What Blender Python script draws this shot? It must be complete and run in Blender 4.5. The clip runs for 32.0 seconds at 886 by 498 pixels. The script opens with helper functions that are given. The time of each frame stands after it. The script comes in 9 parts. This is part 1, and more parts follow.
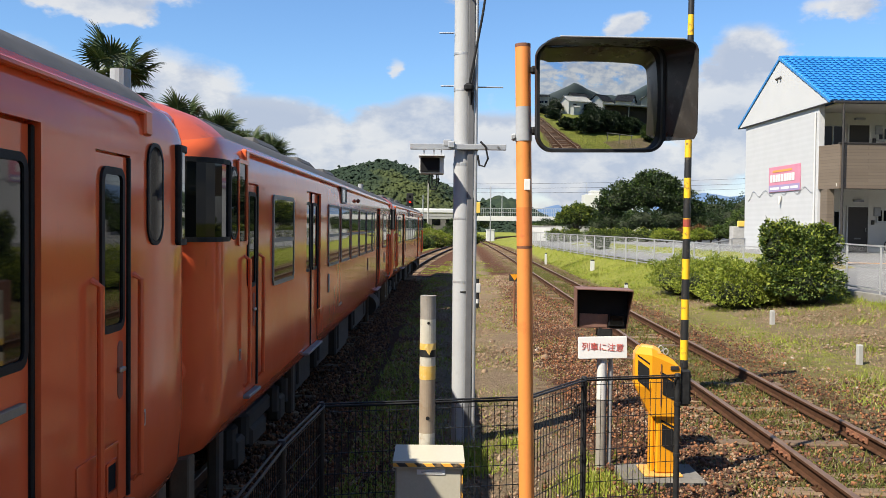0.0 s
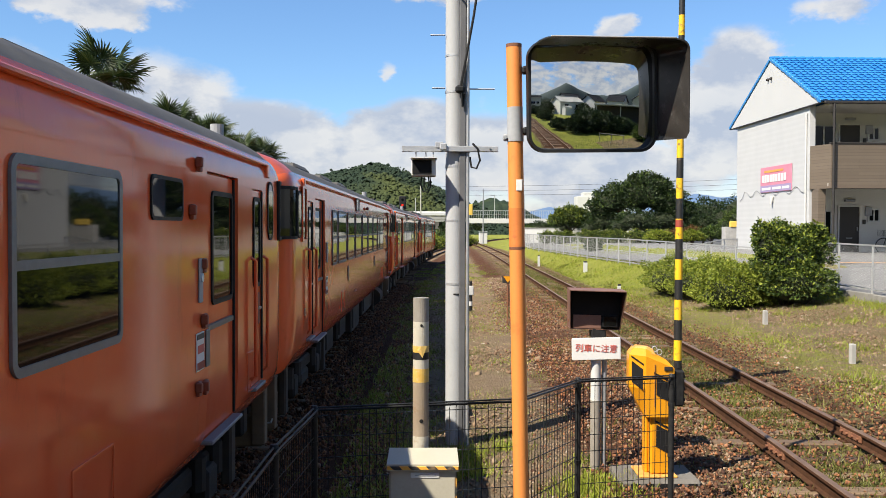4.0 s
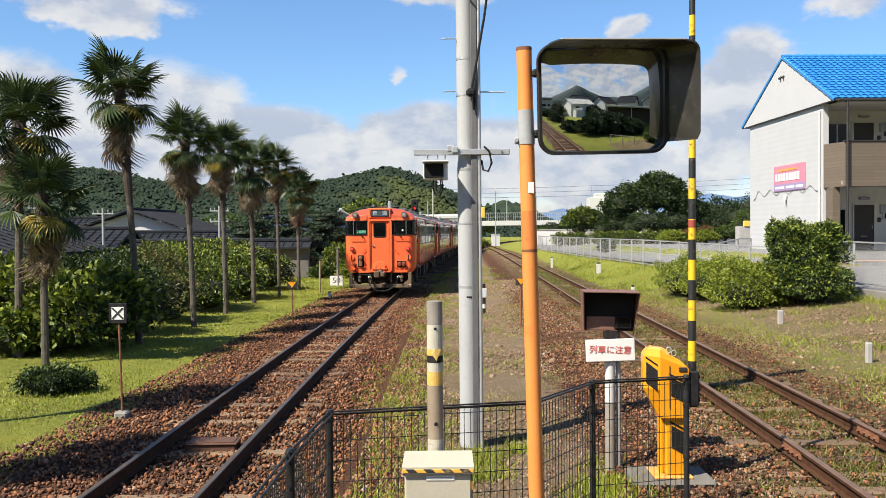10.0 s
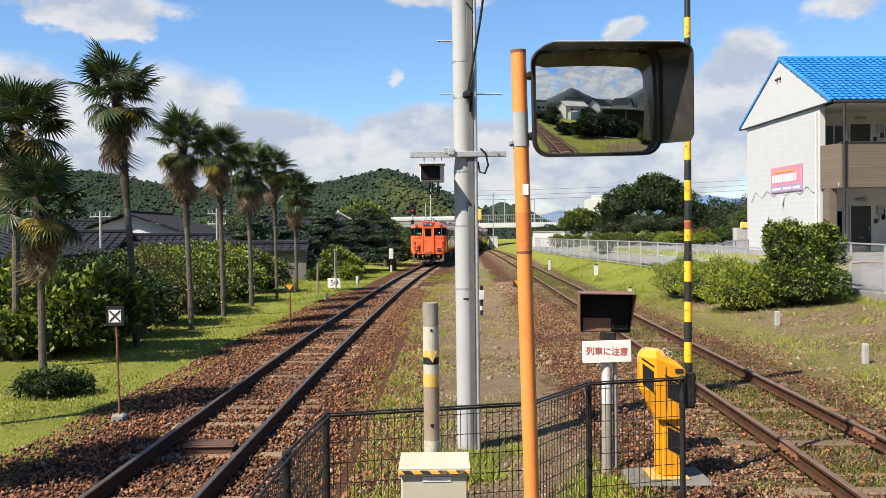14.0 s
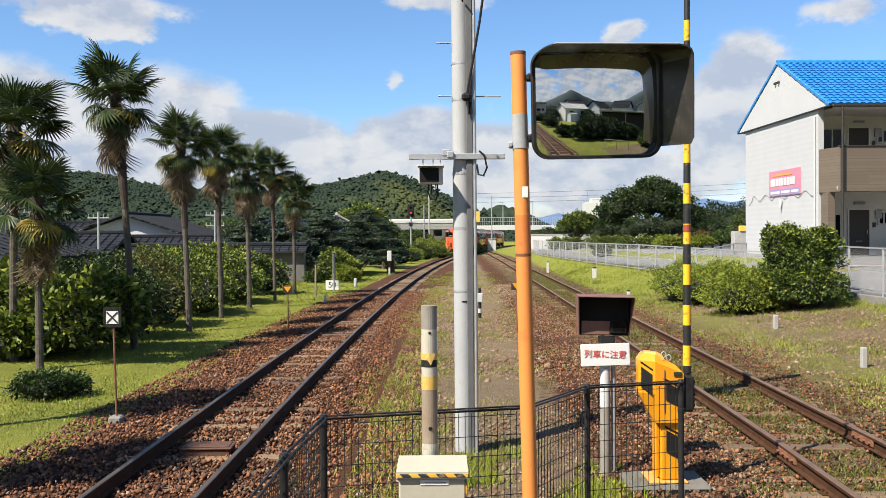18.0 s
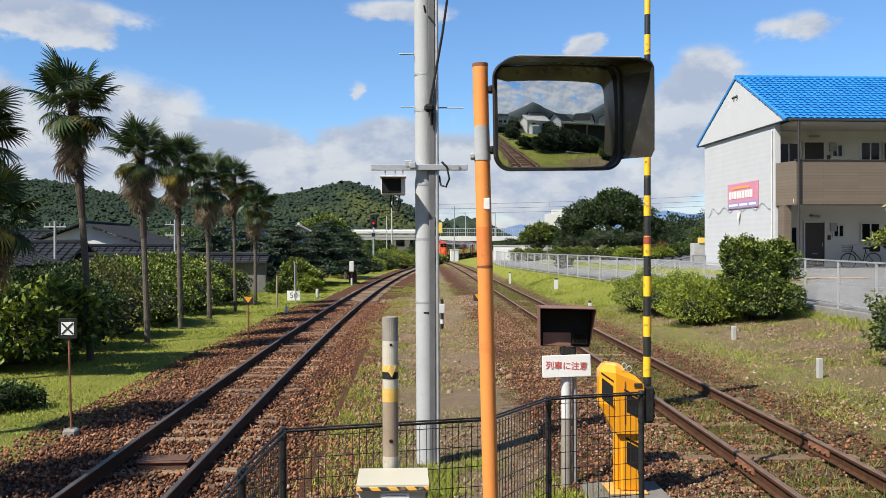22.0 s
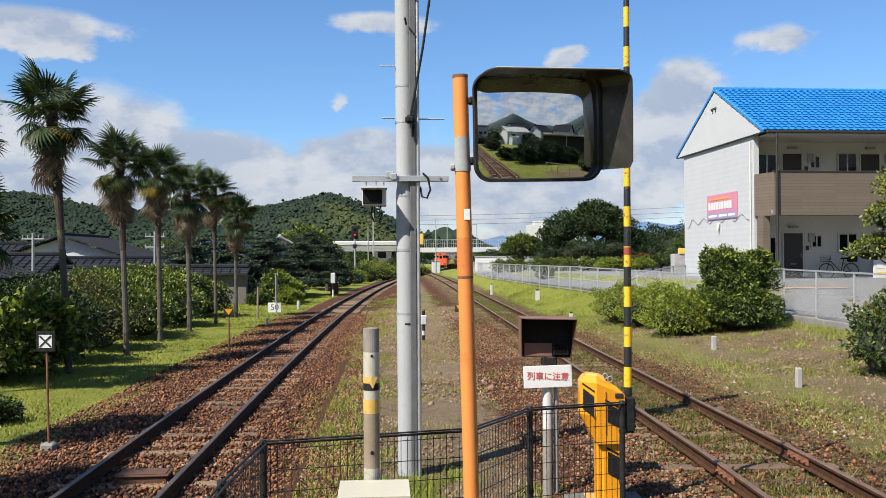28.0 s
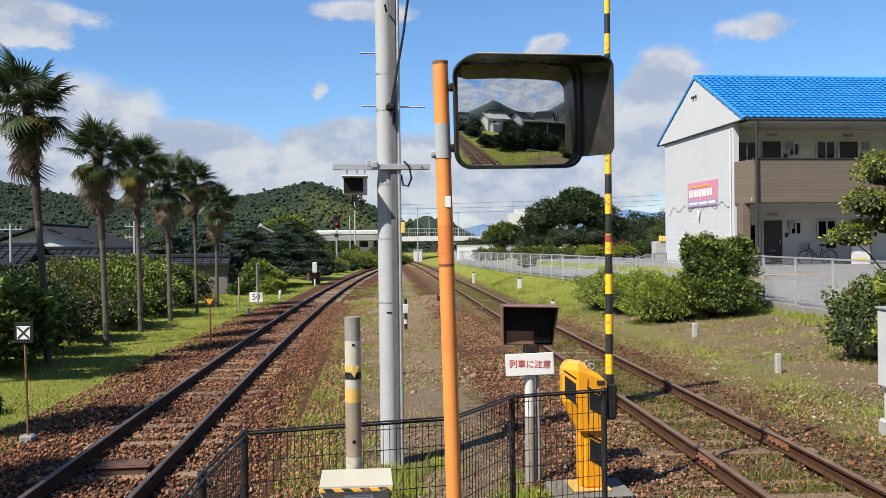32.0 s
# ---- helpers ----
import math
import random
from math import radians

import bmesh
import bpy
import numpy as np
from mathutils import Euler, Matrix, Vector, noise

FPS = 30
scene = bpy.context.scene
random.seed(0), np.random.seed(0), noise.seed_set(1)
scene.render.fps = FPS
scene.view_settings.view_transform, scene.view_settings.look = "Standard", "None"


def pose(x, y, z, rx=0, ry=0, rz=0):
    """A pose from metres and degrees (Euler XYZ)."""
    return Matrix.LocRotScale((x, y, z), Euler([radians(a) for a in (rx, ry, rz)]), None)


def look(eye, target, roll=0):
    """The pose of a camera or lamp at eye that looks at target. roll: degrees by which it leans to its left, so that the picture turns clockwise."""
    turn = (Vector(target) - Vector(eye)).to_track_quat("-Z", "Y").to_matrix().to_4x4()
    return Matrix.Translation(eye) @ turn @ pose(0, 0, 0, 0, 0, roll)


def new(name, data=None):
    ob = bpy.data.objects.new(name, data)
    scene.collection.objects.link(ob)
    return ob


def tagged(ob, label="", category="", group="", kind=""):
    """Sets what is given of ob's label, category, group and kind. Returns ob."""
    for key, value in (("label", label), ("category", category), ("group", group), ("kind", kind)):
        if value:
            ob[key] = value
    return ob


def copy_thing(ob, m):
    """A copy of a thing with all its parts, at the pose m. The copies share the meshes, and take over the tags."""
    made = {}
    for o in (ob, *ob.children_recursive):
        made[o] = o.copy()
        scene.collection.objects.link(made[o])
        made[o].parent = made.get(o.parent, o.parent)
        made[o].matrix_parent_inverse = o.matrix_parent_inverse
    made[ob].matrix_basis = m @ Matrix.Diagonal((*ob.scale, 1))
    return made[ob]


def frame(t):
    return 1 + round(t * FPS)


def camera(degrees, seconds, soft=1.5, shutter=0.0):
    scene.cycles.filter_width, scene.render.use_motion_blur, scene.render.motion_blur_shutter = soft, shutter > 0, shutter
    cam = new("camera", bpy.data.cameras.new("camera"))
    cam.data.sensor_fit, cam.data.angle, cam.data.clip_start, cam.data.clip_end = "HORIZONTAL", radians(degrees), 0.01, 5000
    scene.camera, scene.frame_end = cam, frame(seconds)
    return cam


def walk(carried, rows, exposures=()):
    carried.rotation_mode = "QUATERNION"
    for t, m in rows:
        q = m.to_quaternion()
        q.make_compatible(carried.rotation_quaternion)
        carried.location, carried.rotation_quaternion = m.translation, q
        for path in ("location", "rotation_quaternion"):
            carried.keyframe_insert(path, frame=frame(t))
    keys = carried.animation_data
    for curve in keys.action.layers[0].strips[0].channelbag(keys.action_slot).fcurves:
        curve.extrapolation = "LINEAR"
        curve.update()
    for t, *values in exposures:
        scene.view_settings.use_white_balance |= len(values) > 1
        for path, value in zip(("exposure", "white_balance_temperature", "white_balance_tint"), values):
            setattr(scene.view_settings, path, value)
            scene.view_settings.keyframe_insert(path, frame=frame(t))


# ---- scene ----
cam = camera(52.2, 32.0, soft=0.6)


def view(x, y, z, yaw, pitch, roll):
    """A camera pose from metres and degrees: turn to the left, tilt up, lean to the left."""
    return pose(x, y, z, 0, 0, yaw) @ pose(0, 0, 0, 90 + pitch) @ pose(0, 0, 0, 0, 0, roll)


# seconds, x, y, z, turn, tilt, lean: a phone held at chest height beside the crossing
PATH = (
    (0, -0.013, -0.023, 2.565, -0.073, -1.485, 0.624), (0.5, -0.015, -0.024, 2.559, -0.383, -1.395, 0.539),
    (1, -0.010, -0.010, 2.558, -0.404, -1.392, 0.456), (1.5, -0.015, -0.021, 2.559, -0.443, -1.390, 0.442),
    (2, -0.011, -0.014, 2.559, -0.452, -1.358, 0.387), (2.5, -0.013, -0.007, 2.560, -0.477, -1.347, 0.344),
    (3, -0.010, -0.001, 2.559, -0.475, -1.338, 0.286), (3.5, -0.008, 0.002, 2.558, -0.496, -1.319, 0.245),
    (5.5, -0.014, -0.005, 2.558, -0.560, -1.247, -0.020), (6, -0.010, -0.008, 2.559, -0.587, -1.227, -0.074),
    (6.5, -0.007, -0.010, 2.558, -0.601, -1.226, -0.083), (7, -0.012, -0.018, 2.558, -0.539, -1.215, -0.126),
    (7.5, -0.007, -0.005, 2.561, -0.310, -1.222, -0.198), (8, -0.007, -0.008, 2.561, 0.028, -1.211, -0.239),
    (8.5, -0.006, -0.016, 2.559, 0.169, -1.177, -0.293), (9, -0.009, -0.014, 2.558, 0.190, -1.147, -0.371),
    (9.5, -0.008, -0.016, 2.558, 0.240, -1.150, -0.403), (10, -0.009, -0.018, 2.561, 0.291, -1.118, -0.473),
    (10.5, -0.010, -0.027, 2.562, 0.318, -1.102, -0.522), (11, -0.008, -0.032, 2.561, 0.303, -1.096, -0.544),
    (11.5, -0.003, -0.034, 2.563, 0.270, -1.077, -0.595), (12, -0.001, -0.034, 2.562, 0.244, -1.063, -0.591),
    (12.5, -0.001, -0.034, 2.561, 0.236, -1.033, -0.640), (13, -0.001, -0.028, 2.561, 0.223, -1.017, -0.611),
    (13.5, 0.000, -0.033, 2.560, 0.197, -0.995, -0.526), (14, 0.005, -0.036, 2.560, 0.158, -0.984, -0.599),
    (14.5, 0.006, -0.034, 2.560, 0.161, -0.970, -0.635), (16.5, 0.003, -0.015, 2.559, 0.089, -0.865, -0.501),
    (17, 0.002, -0.012, 2.559, 0.075, -0.846, -0.463), (17.5, 0.003, -0.010, 2.559, 0.050, -0.837, -0.436),
    (18, 0.002, -0.014, 2.559, 0.044, -0.831, -0.405), (18.5, 0.001, -0.021, 2.561, 0.028, -0.816, -0.304),
    (19, -0.000, -0.009, 2.559, 0.032, -0.804, -0.132), (19.5, -0.003, -0.006, 2.558, 0.017, -0.793, 0.005),
    (20, -0.000, 0.001, 2.560, -0.002, -0.750, 0.015), (20.5, 0.005, 0.006, 2.561, -0.095, -0.738, -0.033),
    (21, 0.006, 0.004, 2.560, -0.735, -0.689, -0.067), (21.5, 0.005, 0.003, 2.563, -1.542, -0.488, -0.124),
    (22, 0.009, 0.009, 2.563, -2.325, -0.167, -0.169), (22.5, 0.007, 0.007, 2.565, -2.493, 0.091, -0.209),
    (23, 0.003, -0.007, 2.563, -2.498, 0.298, -0.245), (23.5, 0.004, -0.002, 2.564, -2.525, 0.336, -0.313),
    (24, 0.006, -0.010, 2.564, -2.527, 0.364, -0.344), (24.5, 0.010, -0.006, 2.563, -2.551, 0.389, -0.413),
    (25, 0.011, -0.010, 2.565, -2.562, 0.404, -0.446), (25.5, 0.008, -0.006, 2.562, -2.611, 0.438, -0.389),
    (27.5, 0.016, 0.020, 2.561, -3.349, 0.522, -0.309), (28, 0.014, 0.002, 2.560, -3.493, 0.547, -0.312),
    (28.5, 0.014, -0.000, 2.562, -3.489, 0.565, -0.258), (29, 0.013, -0.002, 2.561, -3.499, 0.597, -0.271),
    (29.5, 0.013, -0.002, 2.560, -3.564, 0.629, -0.310), (30, 0.020, 0.010, 2.556, -3.900, 0.612, -0.344),
    (30.5, 0.017, 0.009, 2.555, -4.369, 0.401, -0.394), (31, 0.022, 0.023, 2.557, -4.537, 0.191, -0.471),
    (31.5, 0.022, 0.025, 2.555, -4.616, -0.013, -0.516), (32, 0.021, 0.028, 2.555, -4.629, -0.175, -0.598),
)
walk(cam, [(r[0], view(*r[1:])) for r in PATH], [(0, 1.13, 6450, 9), (6, 1.18, 6600, 9), (12, 1.17, 6550, 9), (20, 1.14, 6450, 9), (21, 1.05, 6350, 9), (23, 0.98, 6220, 9), (32, 0.97, 6220, 9)])
# ---- light ----
SUN_DIR = Vector((-0.66, -0.52, 1.0)).normalized()
world = bpy.data.worlds.new("world")
scene.world = world
world.use_nodes = True
wt = world.node_tree


def wnode(kind, **values):
    n = wt.nodes.new(kind)
    for k, v in values.items():
        n.inputs[k].default_value = v
    return n


def wmath(op, a, b=None):
    n = wt.nodes.new("ShaderNodeMath")
    n.operation = op
    for i, v in enumerate((a, b)):
        if v is None:
            continue
        if isinstance(v, (int, float)):
            n.inputs[i].default_value = v
        else:
            wt.links.new(v, n.inputs[i])
    return n.outputs[0]


sky = wt.nodes.new("ShaderNodeTexSky")
sky.sky_type, sky.sun_disc = "NISHITA", False
sky.sun_elevation = math.asin(SUN_DIR.z)
sky.sun_rotation = math.atan2(SUN_DIR.x, SUN_DIR.y)
sky.air_density, sky.dust_density, sky.ozone_density = 1.0, 0.3, 2.5
# clouds: cumulus heaps over the hills and the village, open blue above, a broken sheet behind the camera
tc = wt.nodes.new("ShaderNodeTexCoord")
sep = wt.nodes.new("ShaderNodeSeparateXYZ")
wt.links.new(tc.outputs["Generated"], sep.inputs[0])
bearing = wmath("ARCTAN2", sep.outputs[0], sep.outputs[1])
height = wmath("ARCSINE", sep.outputs[2])


def wnoise(scale, detail, rough, stretch, place=(0.0, 0.0, 0.0)):
    m = wt.nodes.new("ShaderNodeMapping")
    m.inputs["Scale"].default_value, m.inputs["Location"].default_value = stretch, place
    wt.links.new(tc.outputs["Generated"], m.inputs[0])
    n = wnode("ShaderNodeTexNoise", Scale=scale, Detail=detail, Roughness=rough)
    wt.links.new(m.outputs[0], n.inputs["Vector"])
    return n.outputs[0]


def wspan(v, a, b, lo, hi, smooth=False):
    n = wt.nodes.new("ShaderNodeMapRange")
    n.interpolation_type = "SMOOTHSTEP" if smooth else "LINEAR"
    for i, x in enumerate((a, b, lo, hi)):
        n.inputs[i + 1].default_value = x
    wt.links.new(v, n.inputs[0])
    return n.outputs[0]


FLAT = (1.0, 1.0, 1.7)
billow, curl = wnoise(9.0, 9.0, 0.58, FLAT), wnoise(30.0, 6.0, 0.6, FLAT, (0.3, 0.2, 0.0))
lit_side = wnoise(9.0, 9.0, 0.58, FLAT, (0.014, 0.0, -0.034))
at = wt.nodes.new("ShaderNodeCombineXYZ")
wt.links.new(wmath("ADD", bearing, wmath("MULTIPLY", wmath("SUBTRACT", curl, 0.5), 0.05)), at.inputs[0])
wt.links.new(wmath("ADD", height, wmath("MULTIPLY", wmath("SUBTRACT", billow, 0.5), 0.06)), at.inputs[1])
# heaps of cloud: bearing, height, half width, half depth (radians), fullness
HEAPS = ((-0.366, 0.230, 0.117, 0.026, 0.90), (-0.440, 0.129, 0.066, 0.059, 1.00), (-0.294, 0.128, 0.100, 0.060, 1.00), (-0.212, 0.100, 0.102, 0.046, 1.00), (-0.377, 0.075, 0.162, 0.041, 1.00),
         (-0.009, 0.249, 0.072, 0.021, 0.95), (-0.050, 0.168, 0.012, 0.022, 0.50), (-0.024, 0.115, 0.069, 0.034, 0.95), (-0.114, 0.068, 0.136, 0.031, 0.80), (0.060, 0.084, 0.118, 0.041, 0.85),
         (0.202, 0.215, 0.029, 0.016, 0.90), (0.326, 0.173, 0.056, 0.044, 1.00), (0.306, 0.116, 0.074, 0.057, 0.95), (0.195, 0.061, 0.132, 0.034, 0.75), (0.423, 0.219, 0.052, 0.024, 0.75),
         (0.410, 0.086, 0.079, 0.049, 0.80), (0.66, 0.13, 0.13, 0.08, 0.90), (-0.70, 0.15, 0.14, 0.07, 0.90))
heap = None
for u, v, w, h, full in HEAPS:
    d = wt.nodes.new("ShaderNodeVectorMath")
    d.operation = "SUBTRACT"
    d.inputs[1].default_value = (u, v, 0)
    wt.links.new(at.outputs[0], d.inputs[0])
    k = wt.nodes.new("ShaderNodeVectorMath")
    k.operation = "MULTIPLY"
    k.inputs[1].default_value = (1 / w, 1 / h, 0)
    wt.links.new(d.outputs[0], k.inputs[0])
    r = wt.nodes.new("ShaderNodeVectorMath")
    r.operation = "LENGTH"
    wt.links.new(k.outputs[0], r.inputs[0])
    one = wspan(r.outputs["Value"], 0.25, 1.30, full, 0.0)
    heap = one if heap is None else wmath("MAXIMUM", heap, one)
behind = wspan(sep.outputs[1], -0.5, 0.0, 0.46, -0.02)
low = wspan(height, 0.0, 0.15, 0.50, 0.0)
aloft = wspan(height, 0.26, 0.50, 0.0, -0.50)
thick = wmath("ADD", wmath("ADD", wmath("MULTIPLY", heap, 0.70), wmath("MULTIPLY", wmath("SUBTRACT", billow, 0.5), 1.25)), wmath("ADD", wmath("ADD", behind, low), aloft))
cover = wspan(thick, 0.19, 0.43, 0.0, 1.0, True)
relief = wmath("SUBTRACT", billow, lit_side)
body = wmath("ADD", wspan(relief, -0.07, 0.09, 0.0, 1.0), wspan(thick, 0.35, 0.85, 0.20, -0.30))
cloud = wt.nodes.new("ShaderNodeMix")
cloud.data_type = "RGBA"
cloud.inputs[6].default_value, cloud.inputs[7].default_value = (4.75, 5.3, 6.45, 1), (7.6, 7.6, 7.7, 1)
wt.links.new(body, cloud.inputs[0])
tint = wt.nodes.new("ShaderNodeMix")
tint.data_type, tint.blend_type = "RGBA", "MULTIPLY"
tint.inputs[0].default_value = 1.0
hue = wt.nodes.new("ShaderNodeMix")
hue.data_type = "RGBA"
hue.inputs[6].default_value, hue.inputs[7].default_value = (1.25, 1.16, 1.36, 1), (1.08, 1.36, 1.65, 1)
wt.links.new(wspan(height, 0.0, 0.13, 0.0, 1.0), hue.inputs[0])
wt.links.new(hue.outputs[2], tint.inputs[7])
wt.links.new(sky.outputs[0], tint.inputs[6])
mixc = wt.nodes.new("ShaderNodeMix")
mixc.data_type = "RGBA"
wt.links.new(wmath("MULTIPLY", cover, 0.93), mixc.inputs[0])
wt.links.new(tint.outputs[2], mixc.inputs[6])
wt.links.new(cloud.outputs[2], mixc.inputs[7])
bg = wt.nodes["Background"]
bg.inputs[1].default_value = 0.0475
wt.links.new(mixc.outputs[2], bg.inputs[0])
sun = new("sun", bpy.data.lights.new("sun", "SUN"))
sun.data.energy, sun.data.angle, sun.data.color = 5.0, radians(0.53), (1.0, 0.92, 0.79)
sun.matrix_world = look((0, 0, 60), Vector((0, 0, 60)) - SUN_DIR)
scene.view_settings.exposure = 1.1


# ---- materials ----
ALBEDO_SCALE = 0.775         # scales every base colour down, so shade deepens at the raised exposure


class Nodes:
    """Short hands to wire one material."""

    def __init__(self, name):
        self.m = bpy.data.materials.new(name)
        self.m.use_nodes = True
        self.t = self.m.node_tree
        self.b = self.t.nodes["Principled BSDF"]
        self.co = self.t.nodes.new("ShaderNodeTexCoord")
        self.geo = self.t.nodes.new("ShaderNodeNewGeometry")

    def put(self, sock, v):
        if isinstance(v, bpy.types.NodeSocket):
            self.t.links.new(v, sock)
        elif isinstance(v, tuple) and len(v) == 3 and sock.type == "RGBA":
            sock.default_value = (*v, 1)
        else:
            sock.default_value = v

    def set(self, **kw):
        for k, v in kw.items():
            if k == "Base_Color":
                v = self.mix(1.0, v, (ALBEDO_SCALE, ALBEDO_SCALE, ALBEDO_SCALE), "MULTIPLY")
            self.put(self.b.inputs[k.replace("_", " ")], v)
        return self

    def noise(self, scale, detail=5.0, rough=0.6, stretch=None, world=False):
        n = self.t.nodes.new("ShaderNodeTexNoise")
        n.inputs["Scale"].default_value, n.inputs["Detail"].default_value, n.inputs["Roughness"].default_value = scale, detail, rough
        src = self.geo.outputs["Position"] if world else self.co.outputs["Object"]
        if stretch:
            mp = self.t.nodes.new("ShaderNodeMapping")
            mp.inputs["Scale"].default_value = stretch
            self.t.links.new(src, mp.inputs[0])
            src = mp.outputs[0]
        self.t.links.new(src, n.inputs["Vector"])
        return n.outputs[0]

    def span(self, v, a, b, lo=0.0, hi=1.0):
        n = self.t.nodes.new("ShaderNodeMapRange")
        self.put(n.inputs[0], v)
        for i, x in enumerate((a, b, lo, hi)):
            n.inputs[i + 1].default_value = x
        return n.outputs[0]

    def mix(self, f, a, b, blend="MIX"):
        n = self.t.nodes.new("ShaderNodeMix")
        n.data_type, n.blend_type = "RGBA", blend
        self.put(n.inputs[0], f), self.put(n.inputs[6], a), self.put(n.inputs[7], b)
        return n.outputs[2]

    def math(self, op, a, b=0.0):
        n = self.t.nodes.new("ShaderNodeMath")
        n.operation = op
        self.put(n.inputs[0], a), self.put(n.inputs[1], b)
        return n.outputs[0]

    def attr(self, name):
        n = self.t.nodes.new("ShaderNodeAttribute")
        n.attribute_name = name
        return n

    def rand(self, island=False):
        if island:
            return self.geo.outputs["Random Per Island"]
        return self.t.nodes.new("ShaderNodeObjectInfo").outputs["Random"]

    def bump(self, h, strength=0.3, distance=0.01):
        n = self.t.nodes.new("ShaderNodeBump")
        n.inputs["Strength"].default_value, n.inputs["Distance"].default_value = strength, distance
        self.put(n.inputs["Height"], h)
        self.t.links.new(n.outputs[0], self.b.inputs["Normal"])
        return self


def surface(name, c1, c2, scale=6.0, rough=0.6, bump=0.2, metal=0.0, stains=None, fine=60.0, dist=0.004, world=False, stretch=None):
    """Two colours by broad noise, a fine grain, wear and relief."""
    n = Nodes(name)
    broad, grain = n.noise(scale, 4, 0.6, stretch, world), n.noise(fine, 3, 0.7, None, world)
    col = n.mix(n.span(broad, 0.3, 0.7), c1, c2)
    col = n.mix(n.span(grain, 0.2, 0.8, 0.0, 0.35), col, tuple(x * 0.72 for x in c1))
    if stains:
        col = n.mix(n.span(n.noise(scale * 2.3, 8, 0.72, stretch, world), 0.56, 0.7, 0.0, 0.8), col, stains)
    n.set(Base_Color=col, Roughness=n.span(broad, 0.2, 0.8, max(rough - 0.1, 0.02), min(rough + 0.12, 1.0)), Metallic=metal)
    n.bump(grain, bump, dist)
    return n.m


def foliage(name, c1, c2, c3):
    """Leaves: shade from leaf to leaf, glossy, a little light through."""
    n = Nodes(name)
    r = n.rand(True)
    col = n.mix(n.span(r, 0.0, 0.75), c1, c2)
    col = n.mix(n.span(r, 0.82, 1.0), col, c3)
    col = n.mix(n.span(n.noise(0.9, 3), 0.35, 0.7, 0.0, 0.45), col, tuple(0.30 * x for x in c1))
    n.set(Base_Color=col, Roughness=0.48)
    n.b.inputs["Specular IOR Level"].default_value = 0.22
    trans = n.t.nodes.new("ShaderNodeBsdfTranslucent")
    n.t.links.new(col, trans.inputs[0])
    ms = n.t.nodes.new("ShaderNodeMixShader")
    ms.inputs[0].default_value = 0.14
    out = n.t.nodes["Material Output"]
    n.t.links.new(n.b.outputs[0], ms.inputs[1]), n.t.links.new(trans.outputs[0], ms.inputs[2])
    n.t.links.new(ms.outputs[0], out.inputs[0])
    return n.m


def striped(name, c1, c2, period, worn, axis=2, phase=0.0, slant=0.0, share=0.5):
    """Bands of two paints along an axis of the object, chipped."""
    n = Nodes(name)
    s = n.t.nodes.new("ShaderNodeSeparateXYZ")
    n.t.links.new(n.co.outputs["Object"], s.inputs[0])
    v = n.math("ADD", s.outputs[axis], n.math("MULTIPLY", s.outputs[0 if axis == 2 else 2], slant))
    f = n.math("FRACT", n.math("DIVIDE", n.math("ADD", v, 50.0 * period + phase), period))
    band = n.math("GREATER_THAN", f, share)
    col = n.mix(band, c1, c2)
    col = n.mix(n.span(n.noise(14, 8, 0.7), 0.57, 0.66, 0.0, 0.85), col, worn)
    n.set(Base_Color=col, Roughness=0.5).bump(n.noise(40), 0.15, 0.003)
    return n.m


def glow(name, c, strength):
    n = Nodes(name)
    n.set(Base_Color=c, Emission_Color=c, Emission_Strength=strength, Roughness=0.3)
    return n.m


def paint_train():
    n = Nodes("vermilion_train_paint")
    broad = n.noise(0.55, 5, 0.6)
    streak = n.noise(2.0, 7, 0.7, (2.2, 2.2, 0.16))
    col = n.mix(n.span(broad, 0.35, 0.65), (0.98, 0.190, 0.070), (0.84, 0.130, 0.046))
    col = n.mix(n.span(n.noise(1.3, 6, 0.65, (1, 1, 1.6)), 0.56, 0.68, 0.0, 0.35), col, (0.88, 0.22, 0.105))
    col = n.mix(n.span(streak, 0.55, 0.72, 0.0, 0.28), col, (0.72, 0.18, 0.085))
    col = n.mix(n.span(n.noise(3.2, 8, 0.75, (1, 1, 0.3)), 0.60, 0.75, 0.0, 0.5), col, (0.42, 0.085, 0.04))
    n.set(Base_Color=col, Roughness=n.span(streak, 0.3, 0.75, 0.05, 0.16))
    n.b.inputs["Specular IOR Level"].default_value = 0.24
    n.bump(n.noise(1.1, 2, 0.4), 0.10, 0.02)
    return n.m


